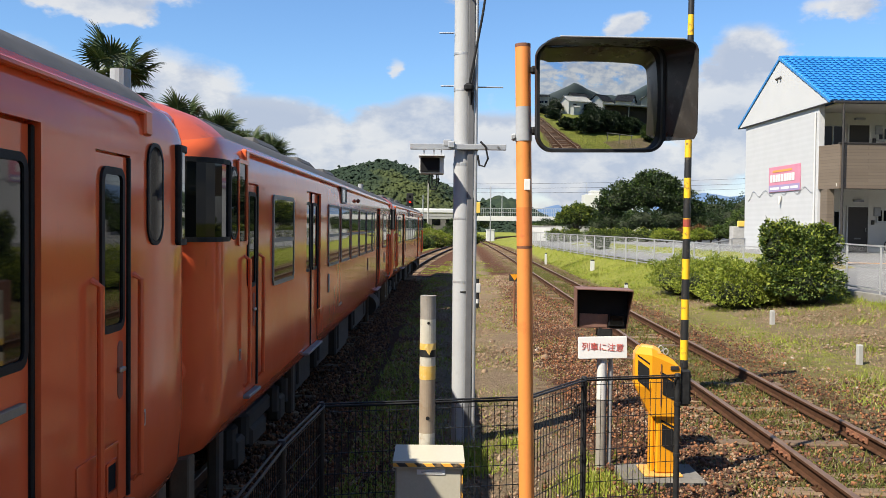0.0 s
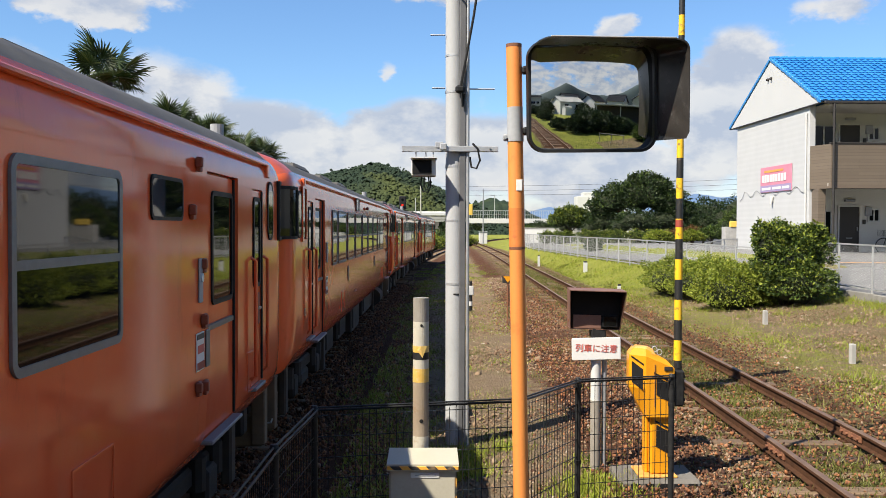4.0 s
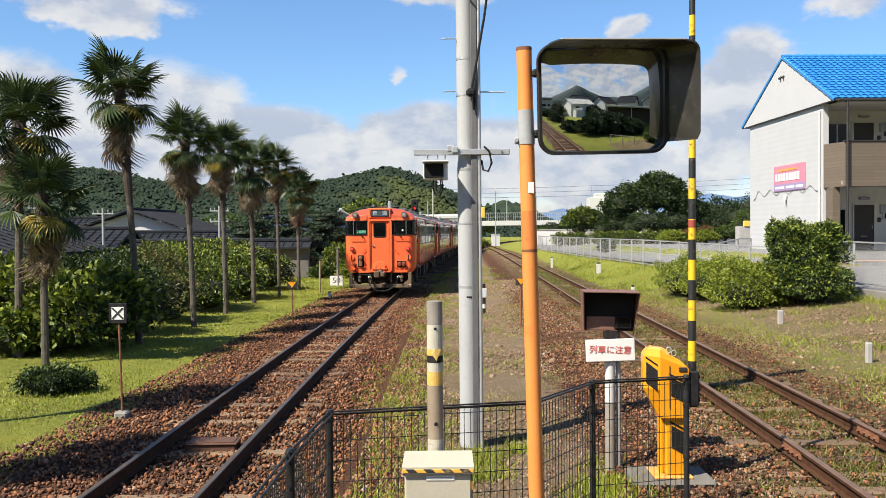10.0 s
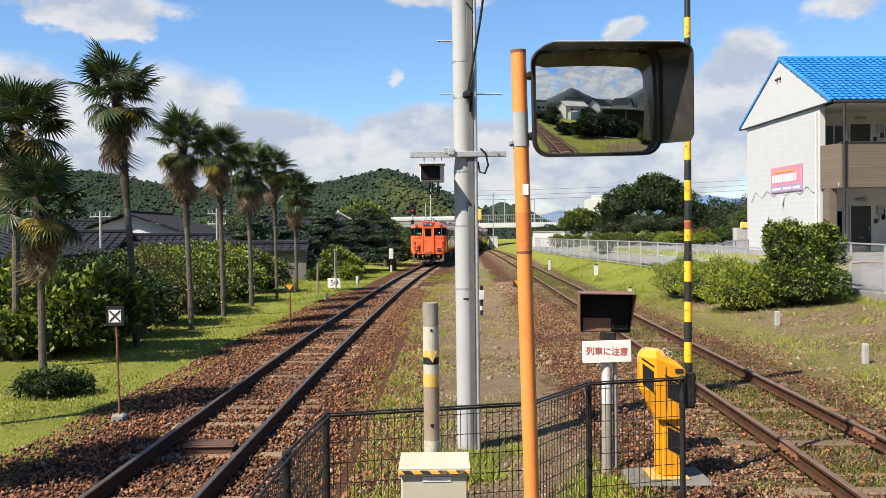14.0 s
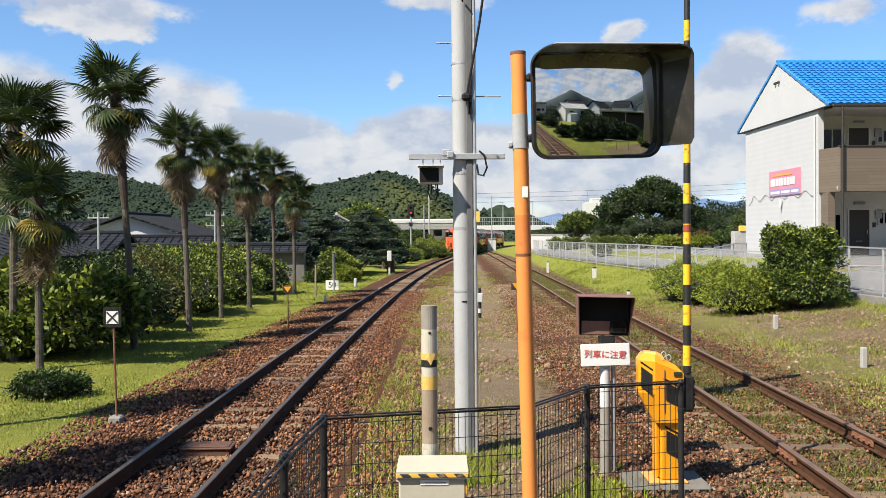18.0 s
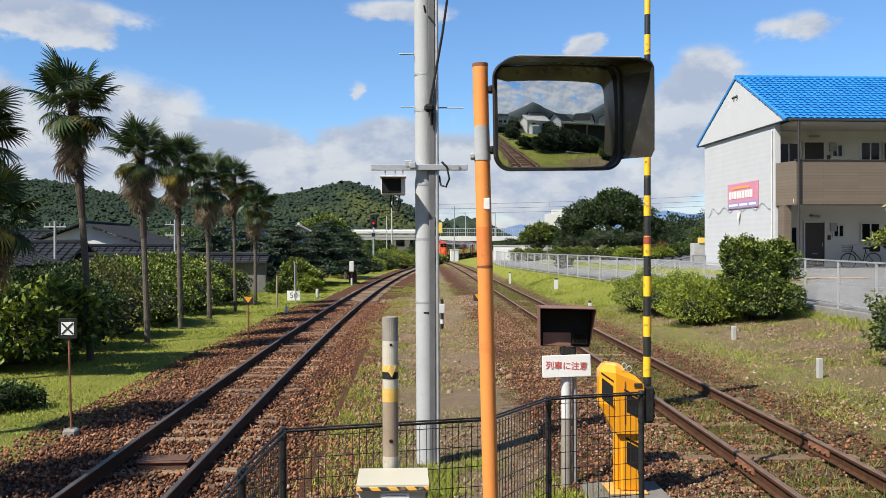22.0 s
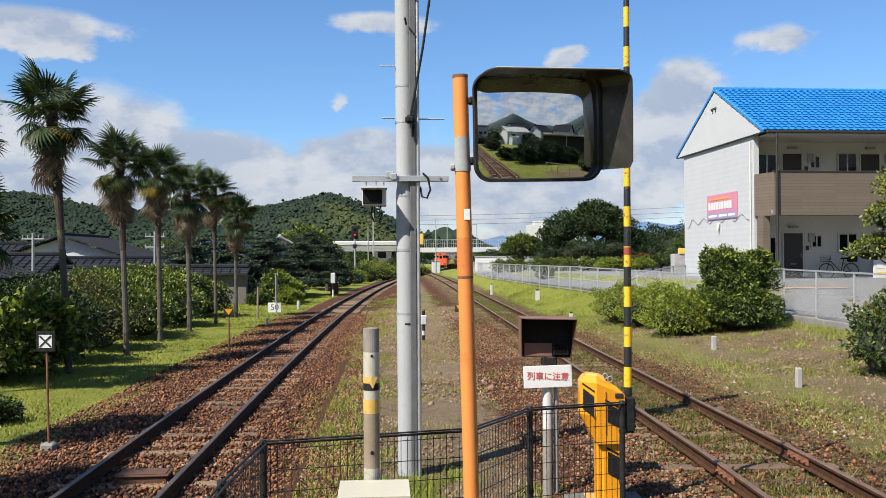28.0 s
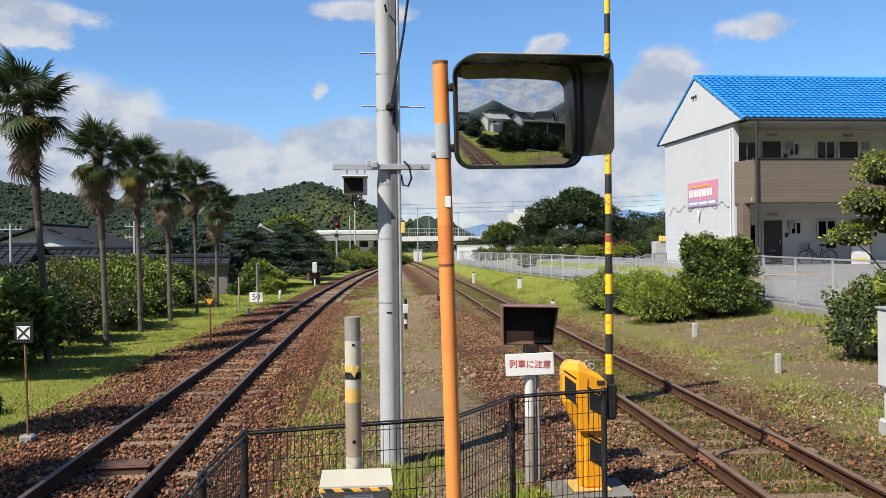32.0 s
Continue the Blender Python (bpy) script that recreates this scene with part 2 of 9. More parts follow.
def ground_material():
    """Lawn, bare stony earth, ballast grit and dry weeds, by the zones of the sheet."""
    n = Nodes("ground_earth_and_grass")
    z = n.t.nodes.new("ShaderNodeSeparateColor")
    n.t.links.new(n.attr("zone").outputs["Color"], z.inputs[0])
    p1, p2, p3 = n.noise(0.7, 6, 0.65, None, True), n.noise(5.0, 6, 0.7, None, True), n.noise(42.0, 4, 0.75, None, True)
    lawn = n.mix(n.span(p1, 0.3, 0.7), (0.155, 0.195, 0.022), (0.29, 0.31, 0.045))
    lawn = n.mix(n.span(p2, 0.42, 0.72, 0, 0.7), lawn, (0.27, 0.225, 0.07))
    earth = n.mix(n.span(p2, 0.3, 0.7), (0.20, 0.138, 0.085), (0.30, 0.225, 0.150))
    earth = n.mix(n.span(p3, 0.5, 0.72, 0, 0.45), earth, (0.15, 0.09, 0.055))
    grit = n.mix(n.span(p3, 0.35, 0.65), (0.050, 0.021, 0.011), (0.16, 0.070, 0.035))
    dry = n.mix(n.span(p2, 0.35, 0.65), (0.215, 0.165, 0.082), (0.145, 0.140, 0.042))
    edge = n.math("SUBTRACT", n.math("ADD", z.outputs[0], n.math("MULTIPLY", p2, 0.9)), 0.45)
    edge2 = n.math("SUBTRACT", n.math("ADD", z.outputs[1], n.math("MULTIPLY", p2, 1.1)), 0.55)
    edge3 = n.math("SUBTRACT", n.math("ADD", z.outputs[2], n.math("MULTIPLY", p1, 1.0)), 0.5)
    col = n.mix(n.span(edge3, 0.35, 0.65), earth, dry)
    col = n.mix(n.span(edge, 0.4, 0.62), col, lawn)
    col = n.mix(n.span(edge2, 0.42, 0.6), col, grit)
    col = n.mix(n.span(p3, 0.3, 0.8, 0.0, 0.2), col, (0.06, 0.045, 0.03))
    n.set(Base_Color=col, Roughness=0.95)
    n.b.inputs["Specular IOR Level"].default_value = 0.15
    n.bump(n.math("ADD", p3, n.math("MULTIPLY", p2, 1.5)), 1.0, 0.05)
    return n.m


def stone_material():
    n = Nodes("rusty_ballast")
    r = n.rand(True)
    col = n.mix(n.math("POWER", r, 1.7), (0.032, 0.012, 0.006), (0.42, 0.168, 0.062))
    col = n.mix(n.span(r, 0.95, 1.0), col, (0.38, 0.29, 0.21))
    col = n.mix(n.span(n.noise(30, 4), 0.3, 0.7, 0, 0.4), col, (0.13, 0.052, 0.027))
    n.set(Base_Color=col, Roughness=0.9)
    return n.m


def gravel_material():
    n = Nodes("mixed_gravel")
    r = n.rand(True)
    col = n.mix(n.span(r, 0, 0.7), (0.15, 0.085, 0.046), (0.30, 0.205, 0.125))
    col = n.mix(n.span(r, 0.93, 1.0), col, (0.42, 0.36, 0.29))
    n.set(Base_Color=col, Roughness=0.9)
    return n.m


def sleeper_material():
    n = Nodes("weathered_timber_sleeper")
    r = n.rand()
    g = n.noise(3.0, 6, 0.7, (1.2, 14, 10))
    col = n.mix(n.span(g, 0.3, 0.7), (0.10, 0.062, 0.036), (0.32, 0.215, 0.125))
    col = n.mix(n.span(r, 0.30, 1.0, 0, 0.9), col, (0.055, 0.030, 0.02))
    n.set(Base_Color=col, Roughness=0.88).bump(g, 0.5, 0.012)
    return n.m


def block_wall(name, c1, c2, bw, bh, mortar, rough=0.6):
    n = Nodes(name)
    b = n.t.nodes.new("ShaderNodeTexBrick")
    mp = n.t.nodes.new("ShaderNodeMapping")
    mp.inputs["Rotation"].default_value = (radians(90), 0, 0)
    n.t.links.new(n.co.outputs["Object"], mp.inputs[0])
    n.t.links.new(mp.outputs[0], b.inputs[0])
    b.inputs["Color1"].default_value, b.inputs["Color2"].default_value = (*c1, 1), (*c2, 1)
    b.inputs["Mortar"].default_value = (*mortar, 1)
    b.inputs["Scale"].default_value, b.inputs["Mortar Size"].default_value = 1.0, 0.006
    b.inputs["Brick Width"].default_value, b.inputs["Row Height"].default_value = bw, bh
    col = n.mix(n.span(n.noise(1.2, 6), 0.4, 0.8, 0, 0.25), b.outputs[0], tuple(0.7 * x for x in c1))
    n.set(Base_Color=col, Roughness=rough).bump(b.outputs["Fac"], -0.07, 0.003)
    return n.m


def hill_material():
    n = Nodes("wooded_hillside")
    a, b, c = n.noise(0.011, 4, 0.6, None, True), n.noise(0.07, 6, 0.7, None, True), n.noise(0.25, 4, 0.7, None, True)
    col = n.mix(n.span(b, 0.3, 0.7), (0.016, 0.029, 0.021), (0.036, 0.054, 0.032))
    col = n.mix(n.span(a, 0.54, 0.66, 0, 0.8), col, (0.088, 0.104, 0.034))
    col = n.mix(n.span(c, 0.45, 0.7, 0, 0.3), col, (0.015, 0.024, 0.014))
    n.set(Base_Color=col, Roughness=0.9)
    n.b.inputs["Specular IOR Level"].default_value = 0.1
    n.bump(n.math("ADD", c, b), 0.8, 1.2)
    return n.m


M = {}
M["ground"] = ground_material()
M["stone"] = stone_material()
M["sleeper"] = sleeper_material()
M["gravel"] = gravel_material()
M["rail"] = surface("rusty_rail_side", (0.050, 0.023, 0.012), (0.105, 0.048, 0.024), 9, 0.95, 0.3, 0.1)
M["rail_top"] = surface("worn_rail_head", (0.085, 0.062, 0.046), (0.16, 0.125, 0.098), 5, 0.45, 0.1, 0.4)
M["rail_top_rusty"] = surface("dull_rail_head", (0.17, 0.10, 0.065), (0.27, 0.18, 0.125), 5, 0.55, 0.1, 0.35)
M["rust"] = surface("rust", (0.17, 0.06, 0.03), (0.30, 0.13, 0.06), 12, 0.85, 0.4)
M["train"] = paint_train()
M["train_roof"] = surface("dark_train_roof", (0.055, 0.052, 0.05), (0.11, 0.105, 0.10), 3, 0.75, 0.3)
M["train_dome"] = surface("sooty_vermilion_dome", (0.56, 0.10, 0.042), (0.44, 0.075, 0.033), 2.2, 0.35, 0.1, 0, (0.14, 0.05, 0.03))
M["train_dirty"] = surface("grimy_vermilion_casting", (0.24, 0.065, 0.035), (0.42, 0.10, 0.045), 7, 0.6, 0.3, 0, (0.10, 0.05, 0.035))
M["under"] = surface("sooty_underframe", (0.012, 0.009, 0.007), (0.030, 0.022, 0.016), 5, 0.8, 0.4)
M["plough"] = surface("dusty_steel_skirt", (0.13, 0.088, 0.050), (0.21, 0.148, 0.088), 5, 0.9, 0.3, 0, (0.07, 0.048, 0.032))
M["step_iron"] = surface("dusty_dark_iron", (0.045, 0.034, 0.025), (0.085, 0.064, 0.046), 5, 0.9, 0.3)
M["coupler_rust"] = surface("grimy_brown_coupler", (0.07, 0.042, 0.026), (0.17, 0.105, 0.066), 7, 0.8, 0.4, 0, (0.04, 0.03, 0.022))
M["alu"] = surface("aluminium_sash", (0.20, 0.20, 0.20), (0.29, 0.29, 0.285), 10, 0.5, 0.1, 0.35)
M["rubber"] = surface("black_rubber", (0.012, 0.012, 0.013), (0.03, 0.03, 0.03), 20, 0.55, 0.1)
M["glass"] = Nodes("dark_window_glass").set(Base_Color=(0.004, 0.005, 0.005), Roughness=0.03, IOR=1.33).m
M["lens"] = Nodes("lamp_lens").set(Base_Color=(0.42, 0.41, 0.37), Roughness=0.15, Metallic=0.4).m
M["red_lens"] = glow("red_tail_lens", (0.85, 0.05, 0.03), 0.5)
M["blind"] = Nodes("grey_roller_blind").set(Base_Color=(0.055, 0.075, 0.10), Roughness=0.4).m
M["letter"] = Nodes("white_lettering").set(Base_Color=(0.75, 0.75, 0.72), Roughness=0.5).m
M["letter_blind"] = Nodes("dim_blind_lettering").set(Base_Color=(0.50, 0.53, 0.55), Roughness=0.5).m
M["letter_dull"] = Nodes("worn_lettering").set(Base_Color=(0.36, 0.33, 0.29), Roughness=0.6).m
M["dark_red"] = Nodes("unlit_red_lamp").set(Base_Color=(0.16, 0.012, 0.010), Roughness=0.2).m
M["green_sign"] = Nodes("green_plate").set(Base_Color=(0.02, 0.30, 0.16), Roughness=0.4).m
M["chrome"] = surface("worn_steel", (0.45, 0.44, 0.42), (0.6, 0.6, 0.58), 12, 0.35, 0.1, 0.9)
M["concrete"] = surface("weathered_concrete", (0.36, 0.35, 0.33), (0.50, 0.49, 0.46), 2.5, 0.85, 0.3, 0, (0.24, 0.22, 0.20))
M["pole"] = surface("pale_concrete_pole", (0.40, 0.41, 0.42), (0.47, 0.475, 0.48), 1.2, 0.75, 0.15, 0, (0.35, 0.345, 0.33))
M["galv"] = surface("galvanised_steel", (0.48, 0.49, 0.50), (0.60, 0.61, 0.62), 9, 0.42, 0.08, 0.55)
M["grey_pipe"] = surface("grey_conduit", (0.30, 0.31, 0.33), (0.40, 0.41, 0.43), 4, 0.5, 0.1)
M["dark_pipe"] = surface("dark_cable_trough", (0.20, 0.20, 0.205), (0.28, 0.28, 0.285), 4, 0.55, 0.15)
M["trough"] = surface("dark_grey_trough", (0.10, 0.10, 0.105), (0.15, 0.15, 0.155), 4, 0.6, 0.15)
M["black"] = surface("black_coated_steel", (0.016, 0.016, 0.017), (0.04, 0.04, 0.04), 14, 0.4, 0.1)
M["white"] = surface("white_paint", (0.60, 0.60, 0.59), (0.67, 0.67, 0.655), 2.5, 0.5, 0.1, 0, (0.52, 0.50, 0.45))
M["cream"] = surface("cream_box_paint", (0.48, 0.445, 0.345), (0.54, 0.50, 0.40), 2.5, 0.45, 0.1)
M["orange"] = surface("orange_pole_paint", (0.84, 0.315, 0.065), (0.80, 0.245, 0.048), 1.6, 0.62, 0.1, 0, (0.62, 0.15, 0.03))
M["orange_dark"] = surface("flaked_orange_paint", (0.70, 0.20, 0.04), (0.75, 0.23, 0.045), 9, 0.6, 0.2, 0, (0.50, 0.13, 0.03))
M["yellow"] = surface("yellow_enamel", (0.84, 0.355, 0.012), (0.79, 0.315, 0.010), 2.0, 0.34, 0.08, 0, (0.72, 0.33, 0.02))
M["yellow_worn"] = surface("faded_yellow_top", (0.72, 0.30, 0.06), (0.80, 0.40, 0.08), 6, 0.6, 0.2, 0, (0.55, 0.22, 0.08))
M["brown_hood"] = surface("brown_lamp_hood", (0.17, 0.085, 0.06), (0.26, 0.13, 0.09), 5, 0.6, 0.2, 0, (0.32, 0.18, 0.13))
M["inside_hood"] = surface("matt_black_hood", (0.010, 0.010, 0.011), (0.02, 0.02, 0.02), 8, 0.8, 0.1)
M["sign_white"] = surface("white_sign_plate", (0.80, 0.80, 0.78), (0.85, 0.85, 0.83), 3, 0.4, 0.05)
M["red_letter"] = Nodes("red_lettering").set(Base_Color=(0.60, 0.12, 0.09), Roughness=0.5).m
M["black_letter"] = Nodes("black_lettering").set(Base_Color=(0.03, 0.03, 0.035), Roughness=0.5).m
M["mirror"] = Nodes("silvered_mirror").set(Base_Color=(0.86, 0.88, 0.88), Roughness=0.012, Metallic=1.0).m
M["mirror_back"] = surface("bronze_acrylic_hood", (0.020, 0.018, 0.016), (0.045, 0.040, 0.035), 6, 0.30, 0.1, 0, (0.11, 0.10, 0.09))
M["arm"] = striped("black_and_yellow_arm", (0.018, 0.018, 0.018), (0.90, 0.52, 0.015), 0.40, (0.10, 0.08, 0.05), 2, -1.853, 0, 0.5)
M["reflector"] = surface("dull_reflector_tape", (0.36, 0.37, 0.38), (0.43, 0.44, 0.45), 9, 0.95, 0.05)
M["footing"] = surface("dirty_old_footing", (0.11, 0.098, 0.082), (0.19, 0.175, 0.155), 4, 0.9, 0.4, 0, (0.09, 0.075, 0.06))
M["red_mark"] = surface("red_brown_mark", (0.30, 0.05, 0.03), (0.38, 0.07, 0.04), 9, 0.6, 0.1)
M["hazard"] = striped("black_and_orange_tape", (0.03, 0.03, 0.03), (0.85, 0.42, 0.06), 0.12, (0.3, 0.2, 0.1), 0, 0.0, 1.0)
M["post_grey"] = surface("old_grey_post", (0.24, 0.215, 0.18), (0.34, 0.31, 0.27), 6, 0.8, 0.3, 0, (0.16, 0.125, 0.09))
M["post_cream"] = surface("flaking_cream_paint", (0.50, 0.46, 0.37), (0.58, 0.55, 0.46), 6, 0.6, 0.2, 0, (0.32, 0.25, 0.17))
M["post_brown"] = surface("stained_post", (0.27, 0.20, 0.135), (0.35, 0.29, 0.215), 5, 0.75, 0.3, 0, (0.25, 0.16, 0.09))
M["tape_yellow"] = surface("torn_yellow_tape", (0.66, 0.39, 0.06), (0.72, 0.50, 0.16), 14, 0.5, 0.3, 0, (0.60, 0.52, 0.38))
M["trunk"] = surface("fibrous_palm_trunk", (0.030, 0.021, 0.015), (0.085, 0.060, 0.042), 6, 0.95, 0.9, 0, (0.05, 0.035, 0.025), 30, 0.03, False, (1, 1, 2.5))
M["trunk_low"] = surface("grey_palm_trunk", (0.070, 0.057, 0.042), (0.14, 0.122, 0.095), 8, 0.9, 0.7, 0, (0.17, 0.14, 0.10), 30, 0.02, False, (1, 1, 6))
M["trunk_red"] = surface("bare_reddish_trunk", (0.045, 0.030, 0.021), (0.090, 0.063, 0.045), 8, 0.9, 0.5, 0, (0.10, 0.06, 0.04))
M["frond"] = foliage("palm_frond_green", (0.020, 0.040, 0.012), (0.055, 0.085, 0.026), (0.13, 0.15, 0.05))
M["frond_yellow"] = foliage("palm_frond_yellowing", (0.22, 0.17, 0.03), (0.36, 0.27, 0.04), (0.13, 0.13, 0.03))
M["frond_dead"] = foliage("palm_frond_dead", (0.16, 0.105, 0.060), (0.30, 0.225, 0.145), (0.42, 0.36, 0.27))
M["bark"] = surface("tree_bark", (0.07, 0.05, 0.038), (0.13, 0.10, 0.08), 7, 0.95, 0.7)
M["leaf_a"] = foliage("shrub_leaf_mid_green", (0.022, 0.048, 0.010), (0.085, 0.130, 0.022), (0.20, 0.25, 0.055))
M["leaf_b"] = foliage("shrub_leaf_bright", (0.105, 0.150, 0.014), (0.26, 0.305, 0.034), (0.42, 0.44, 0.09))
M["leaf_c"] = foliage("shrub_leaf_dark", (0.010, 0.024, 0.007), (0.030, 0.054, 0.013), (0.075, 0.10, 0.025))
# inner shade of the plants, put into a dark base colour
M["shade_twigs"] = surface("dark_inner_shade", (0.016, 0.024, 0.007), (0.030, 0.040, 0.012), 4, 0.95, 0.6, 0, None, 20, 0.05)
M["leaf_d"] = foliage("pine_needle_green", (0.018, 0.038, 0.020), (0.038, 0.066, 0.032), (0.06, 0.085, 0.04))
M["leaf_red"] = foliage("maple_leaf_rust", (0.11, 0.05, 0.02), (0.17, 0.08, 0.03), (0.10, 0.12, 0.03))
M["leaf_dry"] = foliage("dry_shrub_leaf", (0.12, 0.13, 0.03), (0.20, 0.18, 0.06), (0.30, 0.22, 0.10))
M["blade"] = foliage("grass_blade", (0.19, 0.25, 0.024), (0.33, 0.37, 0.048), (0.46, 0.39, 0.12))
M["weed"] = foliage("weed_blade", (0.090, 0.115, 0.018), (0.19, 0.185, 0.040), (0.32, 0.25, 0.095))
M["straw"] = foliage("dead_straw", (0.20, 0.15, 0.075), (0.30, 0.23, 0.12), (0.38, 0.31, 0.18))
M["hill"] = hill_material()
M["siding"] = block_wall("white_block_siding", (0.545, 0.55, 0.56), (0.56, 0.565, 0.575), 0.4, 0.12, (0.532, 0.537, 0.547))
M["brown_siding"] = block_wall("brown_board_siding", (0.150, 0.115, 0.083), (0.170, 0.132, 0.096), 3.0, 0.13, (0.105, 0.080, 0.056))
M["gable_white"] = surface("white_gable_paint", (0.57, 0.575, 0.58), (0.60, 0.605, 0.61), 1.2, 0.6, 0.05)
M["plaster"] = surface("cream_plaster", (0.70, 0.68, 0.62), (0.76, 0.74, 0.69), 1.5, 0.75, 0.15)
M["soffit"] = surface("soffit_board", (0.55, 0.53, 0.49), (0.62, 0.60, 0.56), 2, 0.7, 0.1)
M["blue_tile"] = surface("blue_roof_tile", (0.025, 0.20, 0.54), (0.040, 0.27, 0.66), 1.5, 0.35, 0.1)
M["dark_door"] = surface("dark_brown_door", (0.020, 0.014, 0.012), (0.032, 0.024, 0.02), 6, 0.5, 0.1)
M["bronze"] = surface("bronze_trim", (0.024, 0.021, 0.019), (0.042, 0.036, 0.032), 6, 0.5, 0.1)
M["asphalt"] = surface("worn_asphalt", (0.135, 0.135, 0.137), (0.19, 0.188, 0.185), 1.1, 0.9, 0.4, 0, (0.23, 0.226, 0.215), 90, 0.006, True)
M["kawara"] = surface("dark_clay_roof_tile", (0.016, 0.018, 0.024), (0.036, 0.040, 0.050), 1.5, 0.8, 0.3)
M["kawara"].node_tree.nodes["Principled BSDF"].inputs["Specular IOR Level"].default_value = 0.12
M["old_wall"] = surface("old_dark_wall", (0.10, 0.092, 0.082), (0.17, 0.16, 0.145), 1.0, 0.85, 0.2, 0, (0.07, 0.065, 0.06))
M["kerb_old"] = surface("old_kerb_concrete", (0.20, 0.19, 0.17), (0.29, 0.28, 0.255), 3, 0.9, 0.3, 0, (0.13, 0.12, 0.10))
M["south_hill"] = surface("dark_wooded_mountain", (0.030, 0.050, 0.055), (0.045, 0.070, 0.070), 0.02, 1.0, 0.0, 0, None, 0.08, 0.004, True)
for k in ("black", "inside_hood", "rubber", "rail"):
    M[k].node_tree.nodes["Principled BSDF"].inputs["Specular IOR Level"].default_value = 0.15
M["box_rust"] = surface("dark_rusty_box", (0.075, 0.034, 0.020), (0.14, 0.062, 0.034), 9, 0.85, 0.4, 0, (0.05, 0.03, 0.02))
M["blue_roof"] = surface("navy_metal_roof", (0.02, 0.035, 0.10), (0.03, 0.05, 0.14), 2, 0.5, 0.1)
M["grey_wall"] = surface("grey_house_wall", (0.40, 0.39, 0.37), (0.50, 0.49, 0.46), 1.0, 0.8, 0.2, 0, (0.30, 0.29, 0.27))
M["bridge"] = surface("bridge_concrete", (0.27, 0.27, 0.265), (0.36, 0.36, 0.35), 0.3, 0.8, 0.1, 0, (0.26, 0.255, 0.24))
M["banner_a"] = surface("magenta_banner", (0.62, 0.22, 0.32), (0.68, 0.29, 0.38), 2, 0.6, 0.05)
M["banner_b"] = surface("violet_banner", (0.34, 0.27, 0.48), (0.40, 0.33, 0.52), 2, 0.6, 0.05)
M["banner_y"] = Nodes("banner_orange_bar").set(Base_Color=(0.75, 0.35, 0.08), Roughness=0.6).m
# the haze of distance is put into this blue base colour
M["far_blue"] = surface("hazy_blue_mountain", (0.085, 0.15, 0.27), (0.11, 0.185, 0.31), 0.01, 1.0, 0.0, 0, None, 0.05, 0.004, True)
M["mesh_wire"] = surface("galvanised_fence_wire", (0.42, 0.43, 0.43), (0.52, 0.52, 0.52), 6, 0.5, 0.05, 0.4)
M["signal_red"] = glow("red_signal_lens", (0.9, 0.02, 0.01), 1.5)
M["tag"] = Nodes("yellow_tag").set(Base_Color=(0.80, 0.55, 0.10), Roughness=0.5).m
M["line_orange"] = surface("orange_road_line", (0.62, 0.30, 0.10), (0.70, 0.38, 0.15), 4, 0.8, 0.1)


